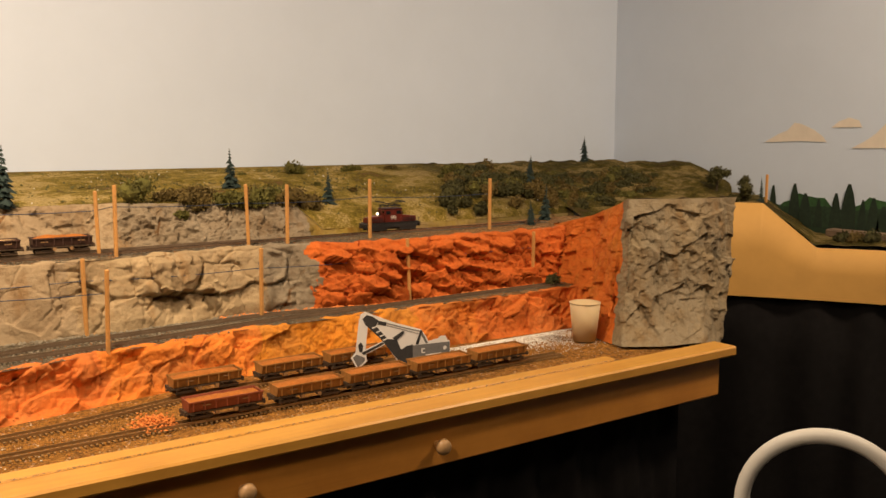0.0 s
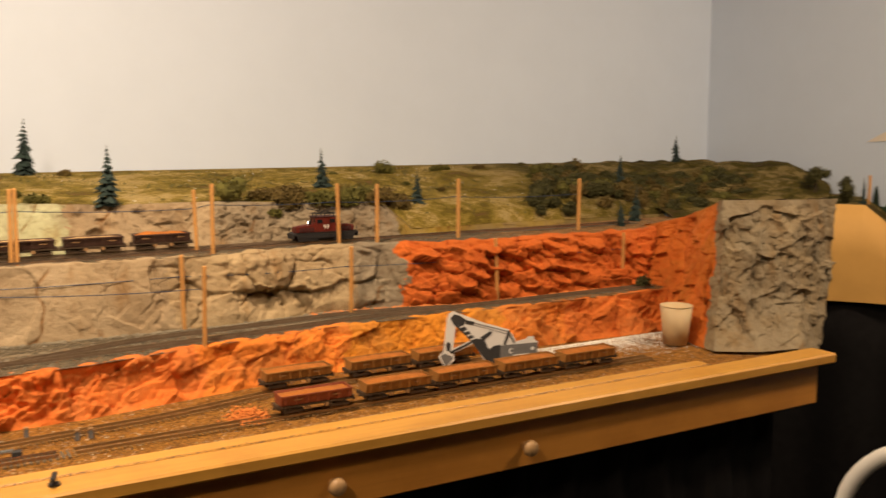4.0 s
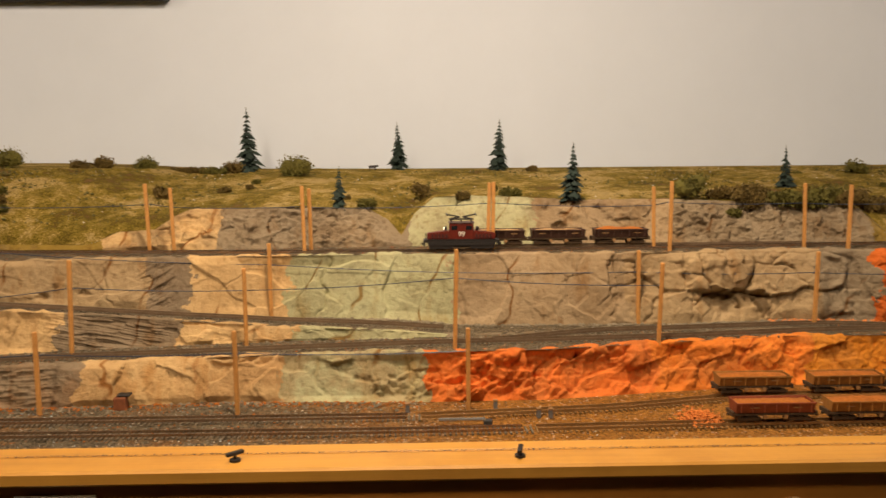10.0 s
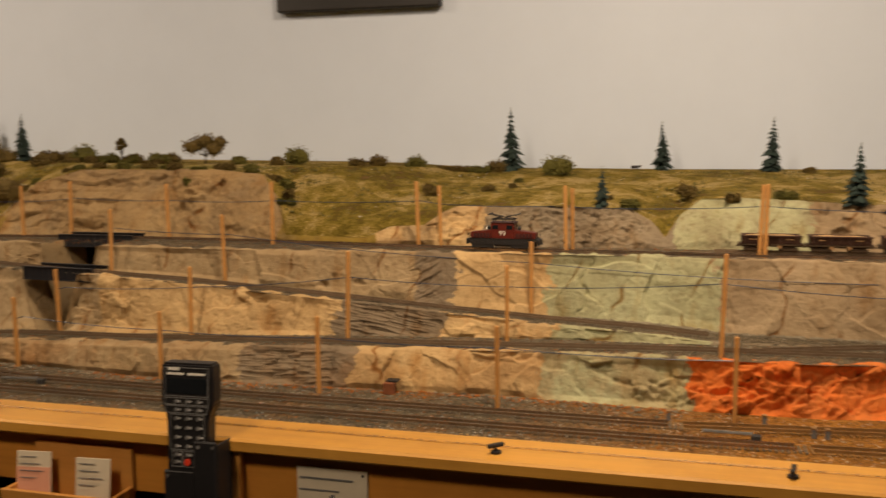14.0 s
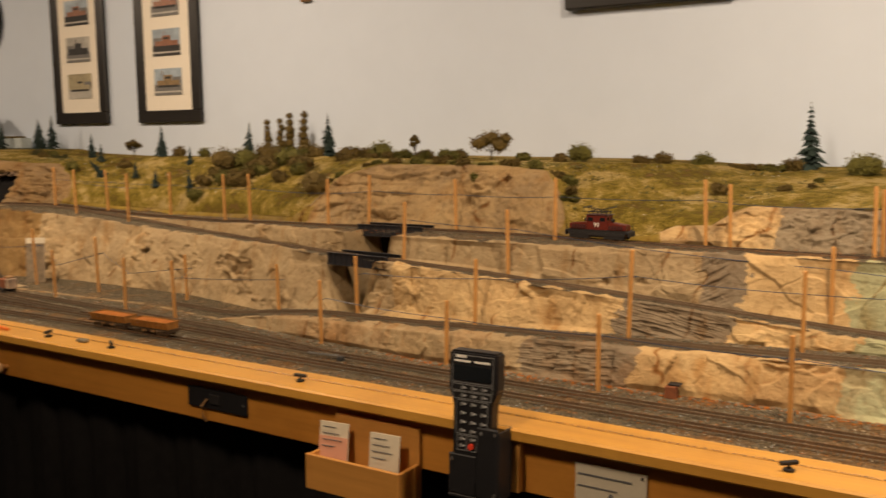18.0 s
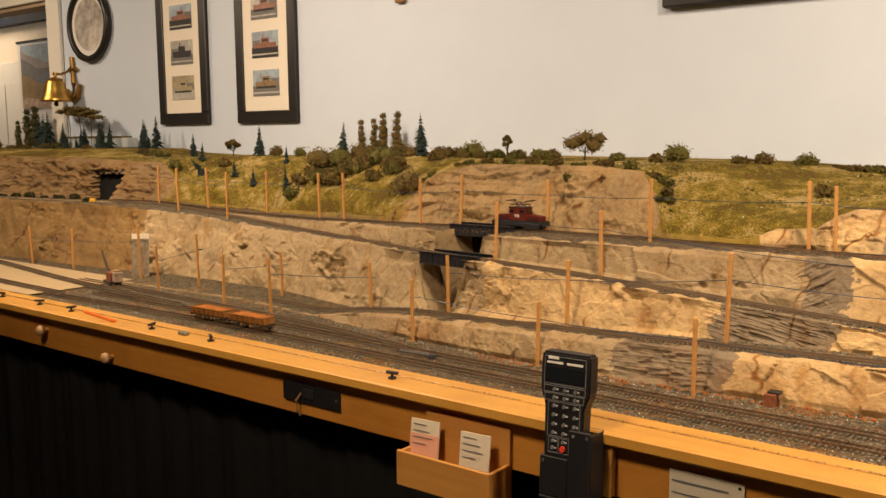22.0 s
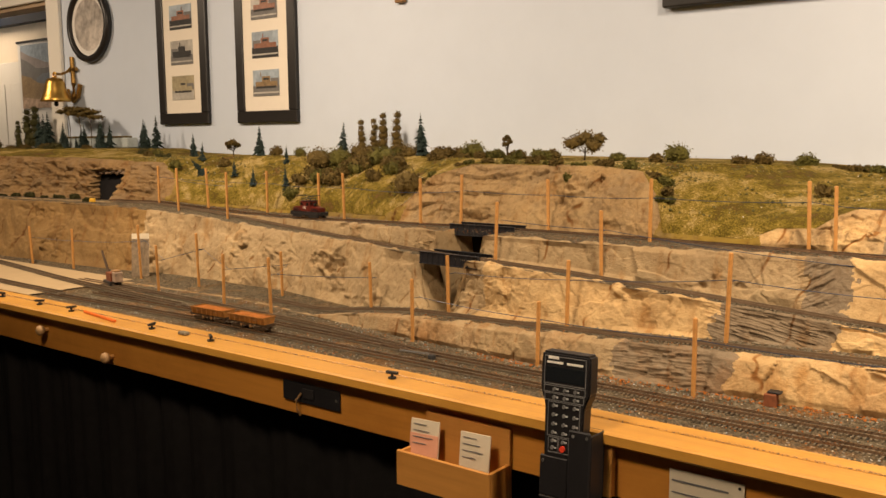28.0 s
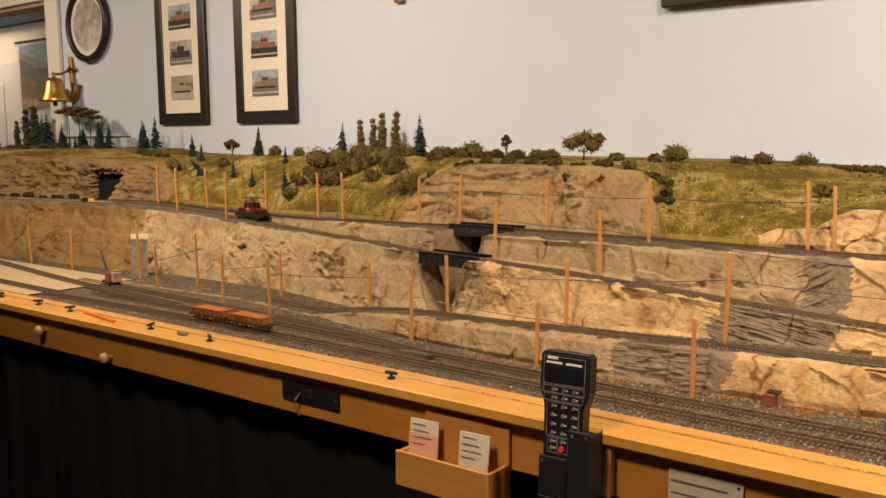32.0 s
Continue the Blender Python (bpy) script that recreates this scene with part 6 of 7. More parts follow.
board = thing("cutout_photo", pose(-2.365, 1.575, UP + BASE + 0.001, -8, 0, 38), "pale printed card leaning on the rock face", "cut-out")
part("card", box(bmesh.new(), -0.026, 0.026, 0, 0.0012, 0, 0.128), "card_cream", board)
part("printed_scene", box(bmesh.new(), -0.026, 0.026, -0.0006, -0.0002, 0, 0.112), "photo_rock", board, "brown printed picture")
crane = thing("model_crane", pose(-2.295, 1.44, UP + BASE + 0.004, 0, 0, -15), "small grey model crane with a raised jib", "crane")
part("base", box(bmesh.new(), -0.034, 0.030, -0.016, 0.016, 0.0, 0.010, 0.001), "loco_black", crane)
part("cab", box(bmesh.new(), -0.012, 0.026, -0.014, 0.014, 0.010, 0.034, 0.001), "bed_rust", crane, "brown wooden cab")
part("engine_house", box(bmesh.new(), 0.029, 0.052, -0.010, 0.014, 0.010, 0.038, 0.002), "print_brown", crane, "brown engine house")
part("roof", box(bmesh.new(), 0.020, 0.048, -0.010, 0.010, 0.0385, 0.043, 0.002), "car_pale", crane, "pale brown roof")
part("jib", rod(bmesh.new(), (-0.016, 0, 0.012), (-0.085, 0, 0.085), 0.0045, 6, 0.003), "car_black", crane, "dark raised jib")

for x, y in ((0.170, 1.312), (0.187, 1.311), (0.111, 1.356), (-0.02, 1.345)):
    ob = thing("lineside_box", pose(x, y, UP + BASE), "tiny grey switch box beside the track", "switch box", "switch boxes")
    part("body", box(bmesh.new(), -0.003, 0.003, -0.003, 0.003, 0, 0.012, 0.0006), "print_grey", ob)
    part("cap", box(bmesh.new(), -0.0034, 0.0034, -0.0034, 0.0034, 0.012, 0.015, 0.0006), "car_pale", ob, "pale cap")
for x, y, r in ((0.06, 1.281, -1), (-1.075, 1.300, 8)):
    ob = thing("point_motor", pose(x, y, UP + BASE + 0.006, 0, 0, r), "shiny metal switch mechanism beside the track", "switch machine", "switch machines")
    part("tube", rod(bmesh.new(), (-0.035, 0, 0.003), (0.03, 0, 0.003), 0.003, 8), "bright_steel", ob)
    part("case", box(bmesh.new(), 0.028, 0.040, -0.005, 0.005, -0.005, 0.003, 0.001), "print_dark", ob, "dark case")
adit = thing("timber_adit", pose(-0.452, 1.385, UP + BASE), "small rusty box at a dark hole in the rock", "mine adit")
part("box", box(bmesh.new(), -0.009, 0.009, -0.010, 0.006, 0, 0.019, 0.001), "bed_rust", adit)
part("lid", box(bmesh.new(), -0.006, 0.014, -0.004, 0.012, 0.0192, 0.0225, 0.001), "loco_black", adit, "dark lintel")
cow = thing("model_cow", pose(-0.115, 2.30, ground_z(-0.115, 2.30)), "tiny black model cow on the hilltop", "animal")
part("body", box(bmesh.new(), -0.010, 0.008, -0.003, 0.003, 0.006, 0.013, 0.001), "loco_black", cow)
part("head", box(bmesh.new(), 0.008, 0.014, -0.002, 0.002, 0.009, 0.014, 0.001), "loco_black", cow)
for lx in (-0.008, 0.006):
    for ly in (-0.002, 0.002):
        part("leg", rod(bmesh.new(), (lx, ly, 0), (lx, ly, 0.007), 0.001, 5), "loco_black", cow)

tagged(bush(1.335, 1.505, 0.024, 0.034, 930, "leaf_dark", UP - 0.322), "dark foam lump at the end of the middle track", "foam lump", "model bushes")

# loose stones and spilled ore
def rubble(name, label, mat, n, place, size, seed):
    rng = random.Random(seed)
    vs, fs = [], []
    for _ in range(n):
        x, y, z = place(rng)
        r = size * rng.uniform(0.35, 1.0) ** 1.5
        b = len(vs)
        for d in ((1, 0, 0), (-1, 0, 0), (0, 1, 0), (0, -1, 0), (0, 0, 1), (0, 0, -1)):
            vs.append((x + d[0] * r * rng.uniform(0.6, 1.2), y + d[1] * r * rng.uniform(0.6, 1.2), z + d[2] * r * rng.uniform(0.5, 0.9)))
        for t in ((0, 2, 4), (2, 1, 4), (1, 3, 4), (3, 0, 4), (2, 0, 5), (1, 2, 5), (3, 1, 5), (0, 3, 5)):
            fs.append(tuple(b + k for k in t))
    return tagged(part(name, plant_mesh(name, vs, fs, mat)), label, "rubble", kind="stuff")


def floor_at(lo, hi, ya, yb):
    def f(r):
        x = r.uniform(lo, hi)
        return x, ya(x) + (yb(x) - ya(x)) * r.random(), UP + BASE + 0.001
    return f


def foot_of(lo, hi, yf, zf, spread=0.022):
    def f(r):
        x = r.uniform(lo, hi)
        return x, float(yf(np.array(x))) - abs(r.gauss(0, spread)), UP + float(zf(np.array(x))) + 0.001
    return f


def on_hill(r):
    x = r.uniform(-3.0, 1.6)
    X = np.array(x)
    f = r.random() ** 0.8
    y = float(y_rock3(X)) + 0.01 + (float(y_top(X)) - float(y_rock3(X))) * f
    return x, y, ground_z(x, y)


rubble("straw_tufts", "straw-coloured grass tufts scattered on the hillside", "grass_tuft", 3500, on_hill, 0.0038, 21)
rubble("olive_tufts", "dark olive grass tufts scattered on the hillside", "grass_dark", 4500, on_hill, 0.0048, 22)
rubble("white_flecks", "pale stone flecks scattered on the hillside", "chalk", 500, on_hill, 0.0024, 23)
rubble("white_gravel", "white crushed stone spilled on the quarry floor", "chalk", 6500, lambda r: (r.gauss(1.13, 0.11), min(1.425, 1.44 - abs(r.gauss(0, 0.045))), UP + BASE + 0.001), 0.0019, 1)
rubble("white_dust", "white stone dust round the plastic cup", "chalk", 800, lambda r: (r.gauss(1.24, 0.06), min(1.425, r.gauss(1.355, 0.035)), UP + BASE + 0.001), 0.0015, 43)
rubble("orange_spill", "heap of orange ore beside the first car", "ore_orange", 500, lambda r: (r.gauss(0.40, 0.014), r.gauss(1.29, 0.018), UP + BASE + 0.001 + abs(r.gauss(0, 0.004))), 0.004, 2)
rubble("grey_ballast", "loose grey ballast stones along the front tracks", "ballast_grey", 5000, floor_at(-2.25, 0.0, lambda x: 1.205, lambda x: float(y_foot1(np.array(x)))), 0.0019, 3)
rubble("rust_ballast", "loose rust-coloured stones along the front tracks", "ore_rust", 1600, floor_at(-1.4, 0.1, lambda x: 1.215, lambda x: float(y_foot1(np.array(x)))), 0.0021, 4)
rubble("foot_rubble", "fallen stones at the foot of the lowest rock face", "ballast_grey", 700, foot_of(-1.4, 0.0, y_foot1, flat), 0.0045, 5)
rubble("ledge_rubble", "fallen stones along the middle shelf", "ballast_grey", 900, foot_of(-1.5, 0.6, y_foot2a, z_shelf2), 0.0035, 6)
rubble("red_rubble", "broken red rock at the foot of the red face", "ore_orange", 350, foot_of(0.62, 1.3, y_foot2b, z_ramp, 0.014), 0.0055, 7)
rubble("shelf_stones", "loose grey stones on the middle shelf", "ballast_grey", 3500, lambda r: (lambda x: (x, r.uniform(float(top_of1(np.array(x))) + 0.004, float(y_foot2b(np.array(x))) - 0.004), UP + float(z_shelf2(np.array(x))) + 0.001))(r.uniform(0.08, 1.3)), 0.0017, 8)
rubble("ramp_stones", "loose grey stones on the climbing track bed", "ballast_grey", 9000, lambda r: (lambda x: (x, r.uniform(float(top_of2a(np.array(x))) + 0.003, float(y_foot2b(np.array(x))) - 0.003), UP + float(z_ramp(np.array(x))) + 0.001))(r.uniform(-2.6, 0.05)), 0.0017, 9)
shelf = lambda lo, hi, ya, yb, z: (lambda r: (lambda x: (x, r.uniform(float(ya(np.array(x))) + 0.003, float(yb(np.array(x))) - 0.003), UP + float(z(np.array(x))) + 0.001))(r.uniform(lo, hi)))
rubble("pale_flecks", "pale chips scattered over the ballast", "card_cream", 900, floor_at(-2.3, 0.3, lambda x: 1.21, lambda x: float(y_foot1(np.array(x)))), 0.0018, 31)
rubble("blue_flecks", "blue-grey slate chips scattered over the ballast", "shed_blue", 500, floor_at(-2.3, -0.2, lambda x: 1.21, lambda x: float(y_foot1(np.array(x)))), 0.0021, 32)
rubble("rust_clumps", "rusty ore spilled at the foot of the lowest face", "ore_rust", 700, foot_of(-1.0, 0.0, y_foot1, flat, 0.012), 0.0034, 33)
rubble("foot_stones", "broken grey stones at the foot of the middle face", "ballast_grey", 900, foot_of(-0.2, 0.8, y_foot2b, z_ramp, 0.010), 0.0042, 34)
rubble("upper_stones", "loose brown stones beside the upper track", "ballast_grey", 3500, shelf(-2.7, 1.2, top_of2b, y_back3, z_shelf3), 0.0017, 35)
rubble("upper_rust", "rusty grit beside the upper track", "ore_rust", 2500, shelf(-2.7, 1.2, top_of2b, y_back3, z_shelf3), 0.0015, 36)
rubble("mid_rust", "rusty grit on the middle shelf", "ore_rust", 2000, shelf(-1.4, 1.2, top_of1, y_foot2a, z_shelf2), 0.0015, 37)
rubble("mid_chips", "grey chips on the middle shelf", "ballast_grey", 3000, shelf(-1.4, 0.1, top_of1, y_foot2a, z_shelf2), 0.0018, 38)
rubble("dirt_grit", "rust brown grit on the quarry floor", "ore_rust", 1200, floor_at(-0.05, 1.2, lambda x: 1.206, lambda x: float(y_foot1(np.array(x)))), 0.0014, 10)

rubble("edge_dirt", "dark dirt caught in the gap behind the cap rail", "shade_rock", 4200, lambda r: (r.uniform(-2.6, 1.2), r.gauss(1.1712, 0.0013), UP - 0.4005 + 0.0004 * r.random()), 0.0014, 41)
rubble("edge_chips", "pale plaster crumbs along the inner strip", "ore_tan", 900, lambda r: (r.uniform(-2.6, 1.2), 1.204 + abs(r.gauss(0, 0.004)), UP - 0.402), 0.0026, 42)
foot_x = [-4.3 + 1.32 * k / 15 for k in range(16)]
scrub("low dark green growth along the foot of the far rocks", "leaf_dark", [(fx, float(y_back3(np.array(fx))) - 0.012, 0.008 + 0.006 * (k % 3), 0.05 + 0.02 * (k % 2), 960 + k, UP + float(z_shelf3(np.array(fx)))) for k, fx in enumerate(foot_x)])

# ---- on the fascia ----
for x, z in ((0.775, -0.462), (0.464, -0.460), (-2.088, -0.451), (-1.813, -0.478), (0.16, -0.462)):
    ob = thing("wooden_knob", pose(x, 1.135, UP + z, 90, 0, 0), "small turned wooden knob on the fascia", "knob", "fascia knobs")
    part("stem", rod(bmesh.new(), (0, 0, 0), (0, 0, 0.012), 0.005, 12), "pole_wood", ob)
    part("head", lathe(bmesh.new(), [(0.004, 0.010), (0.010, 0.013), (0.0125, 0.018), (0.0115, 0.024), (0.007, 0.028)], 20), "knob_wood", ob, "rounded pale head", smooth=True)
for k, (x, y) in enumerate([(-2.335, 1.150), (-2.149, 1.150), (-2.004, 1.150), (-1.676, 1.145), (-1.479, 1.146), (-1.002, 1.149), (-0.232, 1.143), (0.124, 1.143)]):
    ob = thing("switch_knob", pose(x, y, UP - 0.400, 0, 0, 37 * k), "small black switch knob on the cap rail", "switch", "cap rail switches")
    part("stem", rod(bmesh.new(), (0, 0, 0), (0, 0, 0.010), 0.0022, 8), "loco_black", ob)
    part("base", rod(bmesh.new(), (0, 0, 0), (0, 0, 0.003), 0.007, 12), "loco_black", ob)
    part("lever", box(bmesh.new(), -0.012, 0.012, -0.003, 0.003, 0.008, 0.013, 0.001), "loco_black", ob)
tagged(part("pencil", tube(bmesh.new(), [(-1.96, 1.158, UP - 0.3965), (-1.80, 1.136, UP - 0.3965)], 0.0035, 6), "pencil_orange"), "orange pencil lying on the cap rail", "pencil")
tagged(part("eraser", box(bmesh.new(), -1.584, -1.560, 1.143, 1.157, UP - 0.400, UP - 0.393, 0.002), "ballast_grey"), "small grey rubber block on the cap rail", "eraser")

plate = thing("socket_plate", pose(-1.18, 1.133, UP - 0.455), "black rectangular socket plate on the fascia", "socket plate")
part("panel", box(bmesh.new(), -0.072, 0.072, -0.003, 0.0, -0.018, 0.018, 0.0008), "throttle_black", plate)
part("jack", box(bmesh.new(), -0.018, 0.010, -0.006, -0.003, -0.008, 0.010, 0.001), "loco_black", plate, "black jack")
part("cable", tube(bmesh.new(), [(-0.022, -0.005, 0.0), (-0.028, -0.012, -0.012), (-0.028, -0.010, -0.030), (-0.026, -0.004, -0.042)], 0.0022, 8), "car_pale", plate, "brown cable end")
part("screw", rod(bmesh.new(), (0.064, -0.0034, 0), (0.064, -0.003, 0), 0.003, 8), "bright_steel", plate)

tray = thing("card_box", pose(-0.840, 1.133, UP - 0.475), "open wooden card box screwed to the fascia", "box")
part("back", box(bmesh.new(), -0.072, 0.088, -0.006, 0.0, -0.066, 0.042, 0.001), "box_wood", tray)
part("front", box(bmesh.new(), -0.088, 0.088, -0.062, -0.056, -0.066, -0.010, 0.001), "box_wood", tray)
part("bottom", box(bmesh.new(), -0.082, 0.082, -0.056, -0.006, -0.066, -0.060), "box_wood", tray)
for x in (-0.088, 0.082):
    part("side", box(bmesh.new(), x - 0.0, x + 0.006, -0.056, -0.006, -0.066, -0.012, 0.001), "box_wood", tray)
for x, y, mat, rz in ((-0.898, 1.098, "card_pink", 6), (-0.797, 1.092, "card_cream", 4)):
    ob = thing("car_card", pose(x, y, UP - 0.533, -7, 0, rz), "pale printed card standing in the wooden box", "card", "cards in the box")
    part("sheet", box(bmesh.new(), -0.026, 0.026, 0, 0.003, 0, 0.092), "card_cream", ob)
    if mat == "card_pink":
        part("slip", box(bmesh.new(), -0.026, 0.026, -0.0012, -0.0004, 0, 0.070), mat, ob, "pink paper slip")
    for k in range(4):
        part("printed_line", box(bmesh.new(), -0.020, 0.004 + 0.006 * (k % 3), -0.0022, -0.0014, 0.084 - 0.010 * k, 0.0852 - 0.010 * k), "print_grey", ob)

thr = thing("handheld_throttle", pose(-0.632, 1.088, UP - 0.389, -4, 0, 3) @ Matrix.Diagonal((0.82, 1.0, 1.0, 1.0)), "black handheld train throttle with grey keypad in its holder", "controller")
bm = bmesh.new()
outline = [(-0.043, 0.098), (0.043, 0.098), (0.045, 0.090), (0.045, 0.044), (0.036, 0.026), (0.034, -0.085), (-0.034, -0.085), (-0.036, 0.026), (-0.045, 0.044), (-0.045, 0.090)]
f = [bm.verts.new((x, -0.013, z)) for x, z in outline]
b = [bm.verts.new((x, 0.013, z)) for x, z in outline]
bm.faces.new(f[::-1])
bm.faces.new(b)
for k in range(len(f)):
    j = (k + 1) % len(f)
    bm.faces.new((f[k], f[j], b[j], b[k]))
bmesh.ops.recalc_face_normals(bm, faces=bm.faces)
bmesh.ops.bevel(bm, geom=list(bm.edges), offset=0.003, segments=2, affect="EDGES")
body = part("body", bm, "throttle_black", thr)
part("screen", box(bmesh.new(), -0.035, 0.035, -0.0140, -0.0132, 0.058, 0.078, 0.0003), "dark_glass", body, "dark display")
def frame_line(x0, x1, z0, z1, parent):
    bm = bmesh.new()
    for a in ((x0, x1, z0, z0 + 0.001), (x0, x1, z1 - 0.001, z1), (x0, x0 + 0.001, z0, z1), (x1 - 0.001, x1, z0, z1)):
        box(bm, a[0], a[1], -0.0140, -0.0130, a[2], a[3])
    part("printed_frame", bm, "print_grey", parent, "grey printed outline")
frame_line(-0.038, 0.038, 0.054, 0.0925, body)
frame_line(-0.038, 0.038, 0.0425, 0.0525, body)
frame_line(-0.036, 0.036, 0.0315, 0.0418, body)
frame_line(-0.029, 0.030, -0.0175, 0.0305, body)
frame_line(-0.026, -0.008, -0.040, -0.0185, body)
frame_line(-0.007, 0.012, -0.040, -0.0185, body)
part("printed_mark", box(bmesh.new(), -0.031, -0.012, -0.0142, -0.0134, 0.0885, 0.0925), "chalk", body, "pale maker's mark bar")
part("printed_mark", box(bmesh.new(), -0.033, -0.004, -0.0142, -0.0134, 0.0825, 0.0855), "chalk", body, "pale model name bar")
part("printed_mark", box(bmesh.new(), 0.003, 0.032, -0.0142, -0.0134, 0.0825, 0.0855), "chalk", body, "pale model name bar")
for r, (z, n) in enumerate([(0.0475, 3), (0.0365, 3), (0.025, 3), (0.0125, 3), (0.0, 3), (-0.012, 3), (-0.0235, 2), (-0.033, 2)]):
    for k in range(n):
        x = (-0.018, 0.001, 0.020)[k]
        red = r == 7 and k == 1
        part("button", rod(bmesh.new(), (x, -0.0160, z), (x, -0.0128, z), 0.0046 if red else 0.0026, 10), "button_red" if red else "button_grey", body, "red stop button" if red else "grey rubber button")
        if not red:
            part("printed_key", box(bmesh.new(), x + 0.0032, x + 0.0072, -0.0141, -0.0134, z - 0.0012, z + 0.0012), "button_pale", body, "pale key legend bar")
holder = thing("throttle_holder", pose(-0.629, 1.106, UP - 0.445, -3, 0, 2) @ Matrix.Diagonal((0.74, 1.0, 1.0, 1.0)), "black plastic throttle holder on a wooden block", "holder")
part("pocket", box(bmesh.new(), 0.008, 0.052, -0.036, -0.031, -0.047, 0.051, 0.002), "throttle_black", holder, "black front pocket")
part("back_plate", box(bmesh.new(), -0.050, 0.052, 0.008, 0.012, -0.047, 0.046, 0.002), "throttle_black", holder)
part("bottom_plate", box(bmesh.new(), -0.050, 0.052, -0.036, 0.008, -0.052, -0.0475, 0.001), "throttle_black", holder)
part("side_plate", box(bmesh.new(), 0.048, 0.052, -0.031, 0.008, -0.047, 0.046, 0.001), "throttle_black", holder)
part("lower_pocket", box(bmesh.new(), -0.050, 0.0075, -0.036, -0.031, -0.047, 0.010, 0.002), "throttle_black", holder)
part("block", box(bmesh.new(), -0.060, 0.066, 0.0125, 0.026, -0.048, 0.030, 0.001), "box_wood", holder, "pale wooden backing block")
for x, z in ((0.046, 0.044), (0.046, -0.040), (-0.042, 0.002)):
    part("screw", rod(bmesh.new(), (x, -0.0375, z), (x, -0.0355, z), 0.0026, 8), "bright_steel", holder)
label_ = thing("fascia_sign", pose(-0.452, 1.133, UP - 0.462), "pale printed paper label under the cap rail", "sign")
part("sheet", box(bmesh.new(), -0.050, 0.050, -0.002, 0.0, -0.050, 0.026, 0.0003), "card_cream", label_)
part("printed_line", box(bmesh.new(), -0.046, 0.030, -0.0030, -0.0022, 0.010, 0.0125), "print_grey", label_)
part("printed_line", box(bmesh.new(), -0.046, 0.010, -0.0030, -0.0022, -0.006, -0.004), "print_grey", label_)
part("lever", rod(bmesh.new(), (0, -0.004, -0.02), (0.012, -0.03, 0.0), 0.003, 8), "loco_black", label_, "black lever end")
part("screw", rod(bmesh.new(), (0.044, -0.0034, 0.020), (0.044, -0.002, 0.020), 0.002, 8), "loco_black", label_)

# ---- on the long wall ----
def photo_frame(x0, x1, z0, count, seed, tones):
    """A tall black frame with a cream mat and a column of small photographs."""
    h = 0.11 + count * 0.148 + 0.04
    ob = thing("picture_frame", pose((x0 + x1) / 2, WALL - 0.001, UP + z0), "tall black frame with a column of small locomotive photographs", "picture frame", "framed photographs")
    w = (x1 - x0) / 2
    bw = 0.046
    for a, b, c, d in ((-w, w, 0, bw), (-w, w, h - bw, h), (-w, -w + bw, bw, h - bw), (w - bw, w, bw, h - bw)):
        part("rail", box(bmesh.new(), a, b, -0.019, 0, c, d, 0.003), "black_frame", ob)
    part("mat", box(bmesh.new(), -w + bw, w - bw, -0.012, -0.008, bw, h - bw), "mat_cream", ob, "cream mat board")
    for k in range(count):
        z = 0.103 + k * 0.148
        sky, ground, body = tones[k % len(tones)]
        ph = part("photograph", box(bmesh.new(), -0.076, 0.076, -0.0135, -0.0125, z, z + 0.101), sky, ob, "small printed photograph")
        part("printed_ground", box(bmesh.new(), -0.076, 0.076, -0.0145, -0.0137, z, z + 0.040), ground, ph)
        part("printed_engine", box(bmesh.new(), -0.060, 0.066, -0.0152, -0.0146, z + 0.036, z + 0.056, 0.0003), body, ph)
        part("printed_track", box(bmesh.new(), -0.076, 0.076, -0.0152, -0.0146, z + 0.010, z + 0.016), "photo_pale", ph)
        part("printed_wheels", box(bmesh.new(), -0.056, 0.060, -0.0158, -0.0153, z + 0.030, z + 0.038, 0.0002), "print_dark", ph)
        part("printed_window", box(bmesh.new(), -0.014, 0.018, -0.0158, -0.0153, z + 0.062, z + 0.070, 0.0002), "print_dark", ph)
        part("printed_mast", box(bmesh.new(), -0.030 + 0.02 * (k % 3), -0.026 + 0.02 * (k % 3), -0.0158, -0.0153, z + 0.076, z + 0.092), body, ph)
        part("printed_trees", box(bmesh.new(), 0.030 - 0.10 * (k % 2), 0.074 - 0.10 * (k % 2), -0.0145, -0.0137, z + 0.0405, z + 0.068), "print_grey", ph)
        part("printed_cab", box(bmesh.new(), -0.022, 0.026, -0.0152, -0.0146, z + 0.056, z + 0.076, 0.0003), body, ph)
    return ob


photo_frame(-3.462, -3.124, 0.066, 5, 1, [("photo_sepia", "photo_pale", "photo_sepia"), ("photo_pale", "print_grey", "print_dark"), ("photo_sky", "print_dark", "photo_rust")])
photo_frame(-2.938, -2.588, 0.064, 5, 2, [("photo_sky", "print_grey", "photo_gold"), ("photo_sky", "print_dark", "photo_rust"), ("photo_pale", "print_grey", "photo_rust")])
top = thing("picture_frame", pose(-0.872, WALL - 0.001, UP + 0.349), "wide black framed picture high on the wall", "picture frame")
for a, b, c, d in ((-0.235, 0.235, 0, 0.05), (-0.235, 0.235, 0.55, 0.60), (-0.235, -0.185, 0.05, 0.55), (0.185, 0.235, 0.05, 0.55)):
    part("rail", box(bmesh.new(), a, b, -0.035, 0, c, d, 0.004), "black_frame", top)
part("print", box(bmesh.new(), -0.185, 0.185, -0.012, -0.006, 0.05, 0.55), "photo_pale", top)
tagged(part("wall_hook", box(bmesh.new(), -2.09, -2.05, WALL - 0.02, WALL - 0.001, UP + 0.458, UP + 0.50, 0.003), "car_pale"), "small brown bracket on the wall", "bracket")

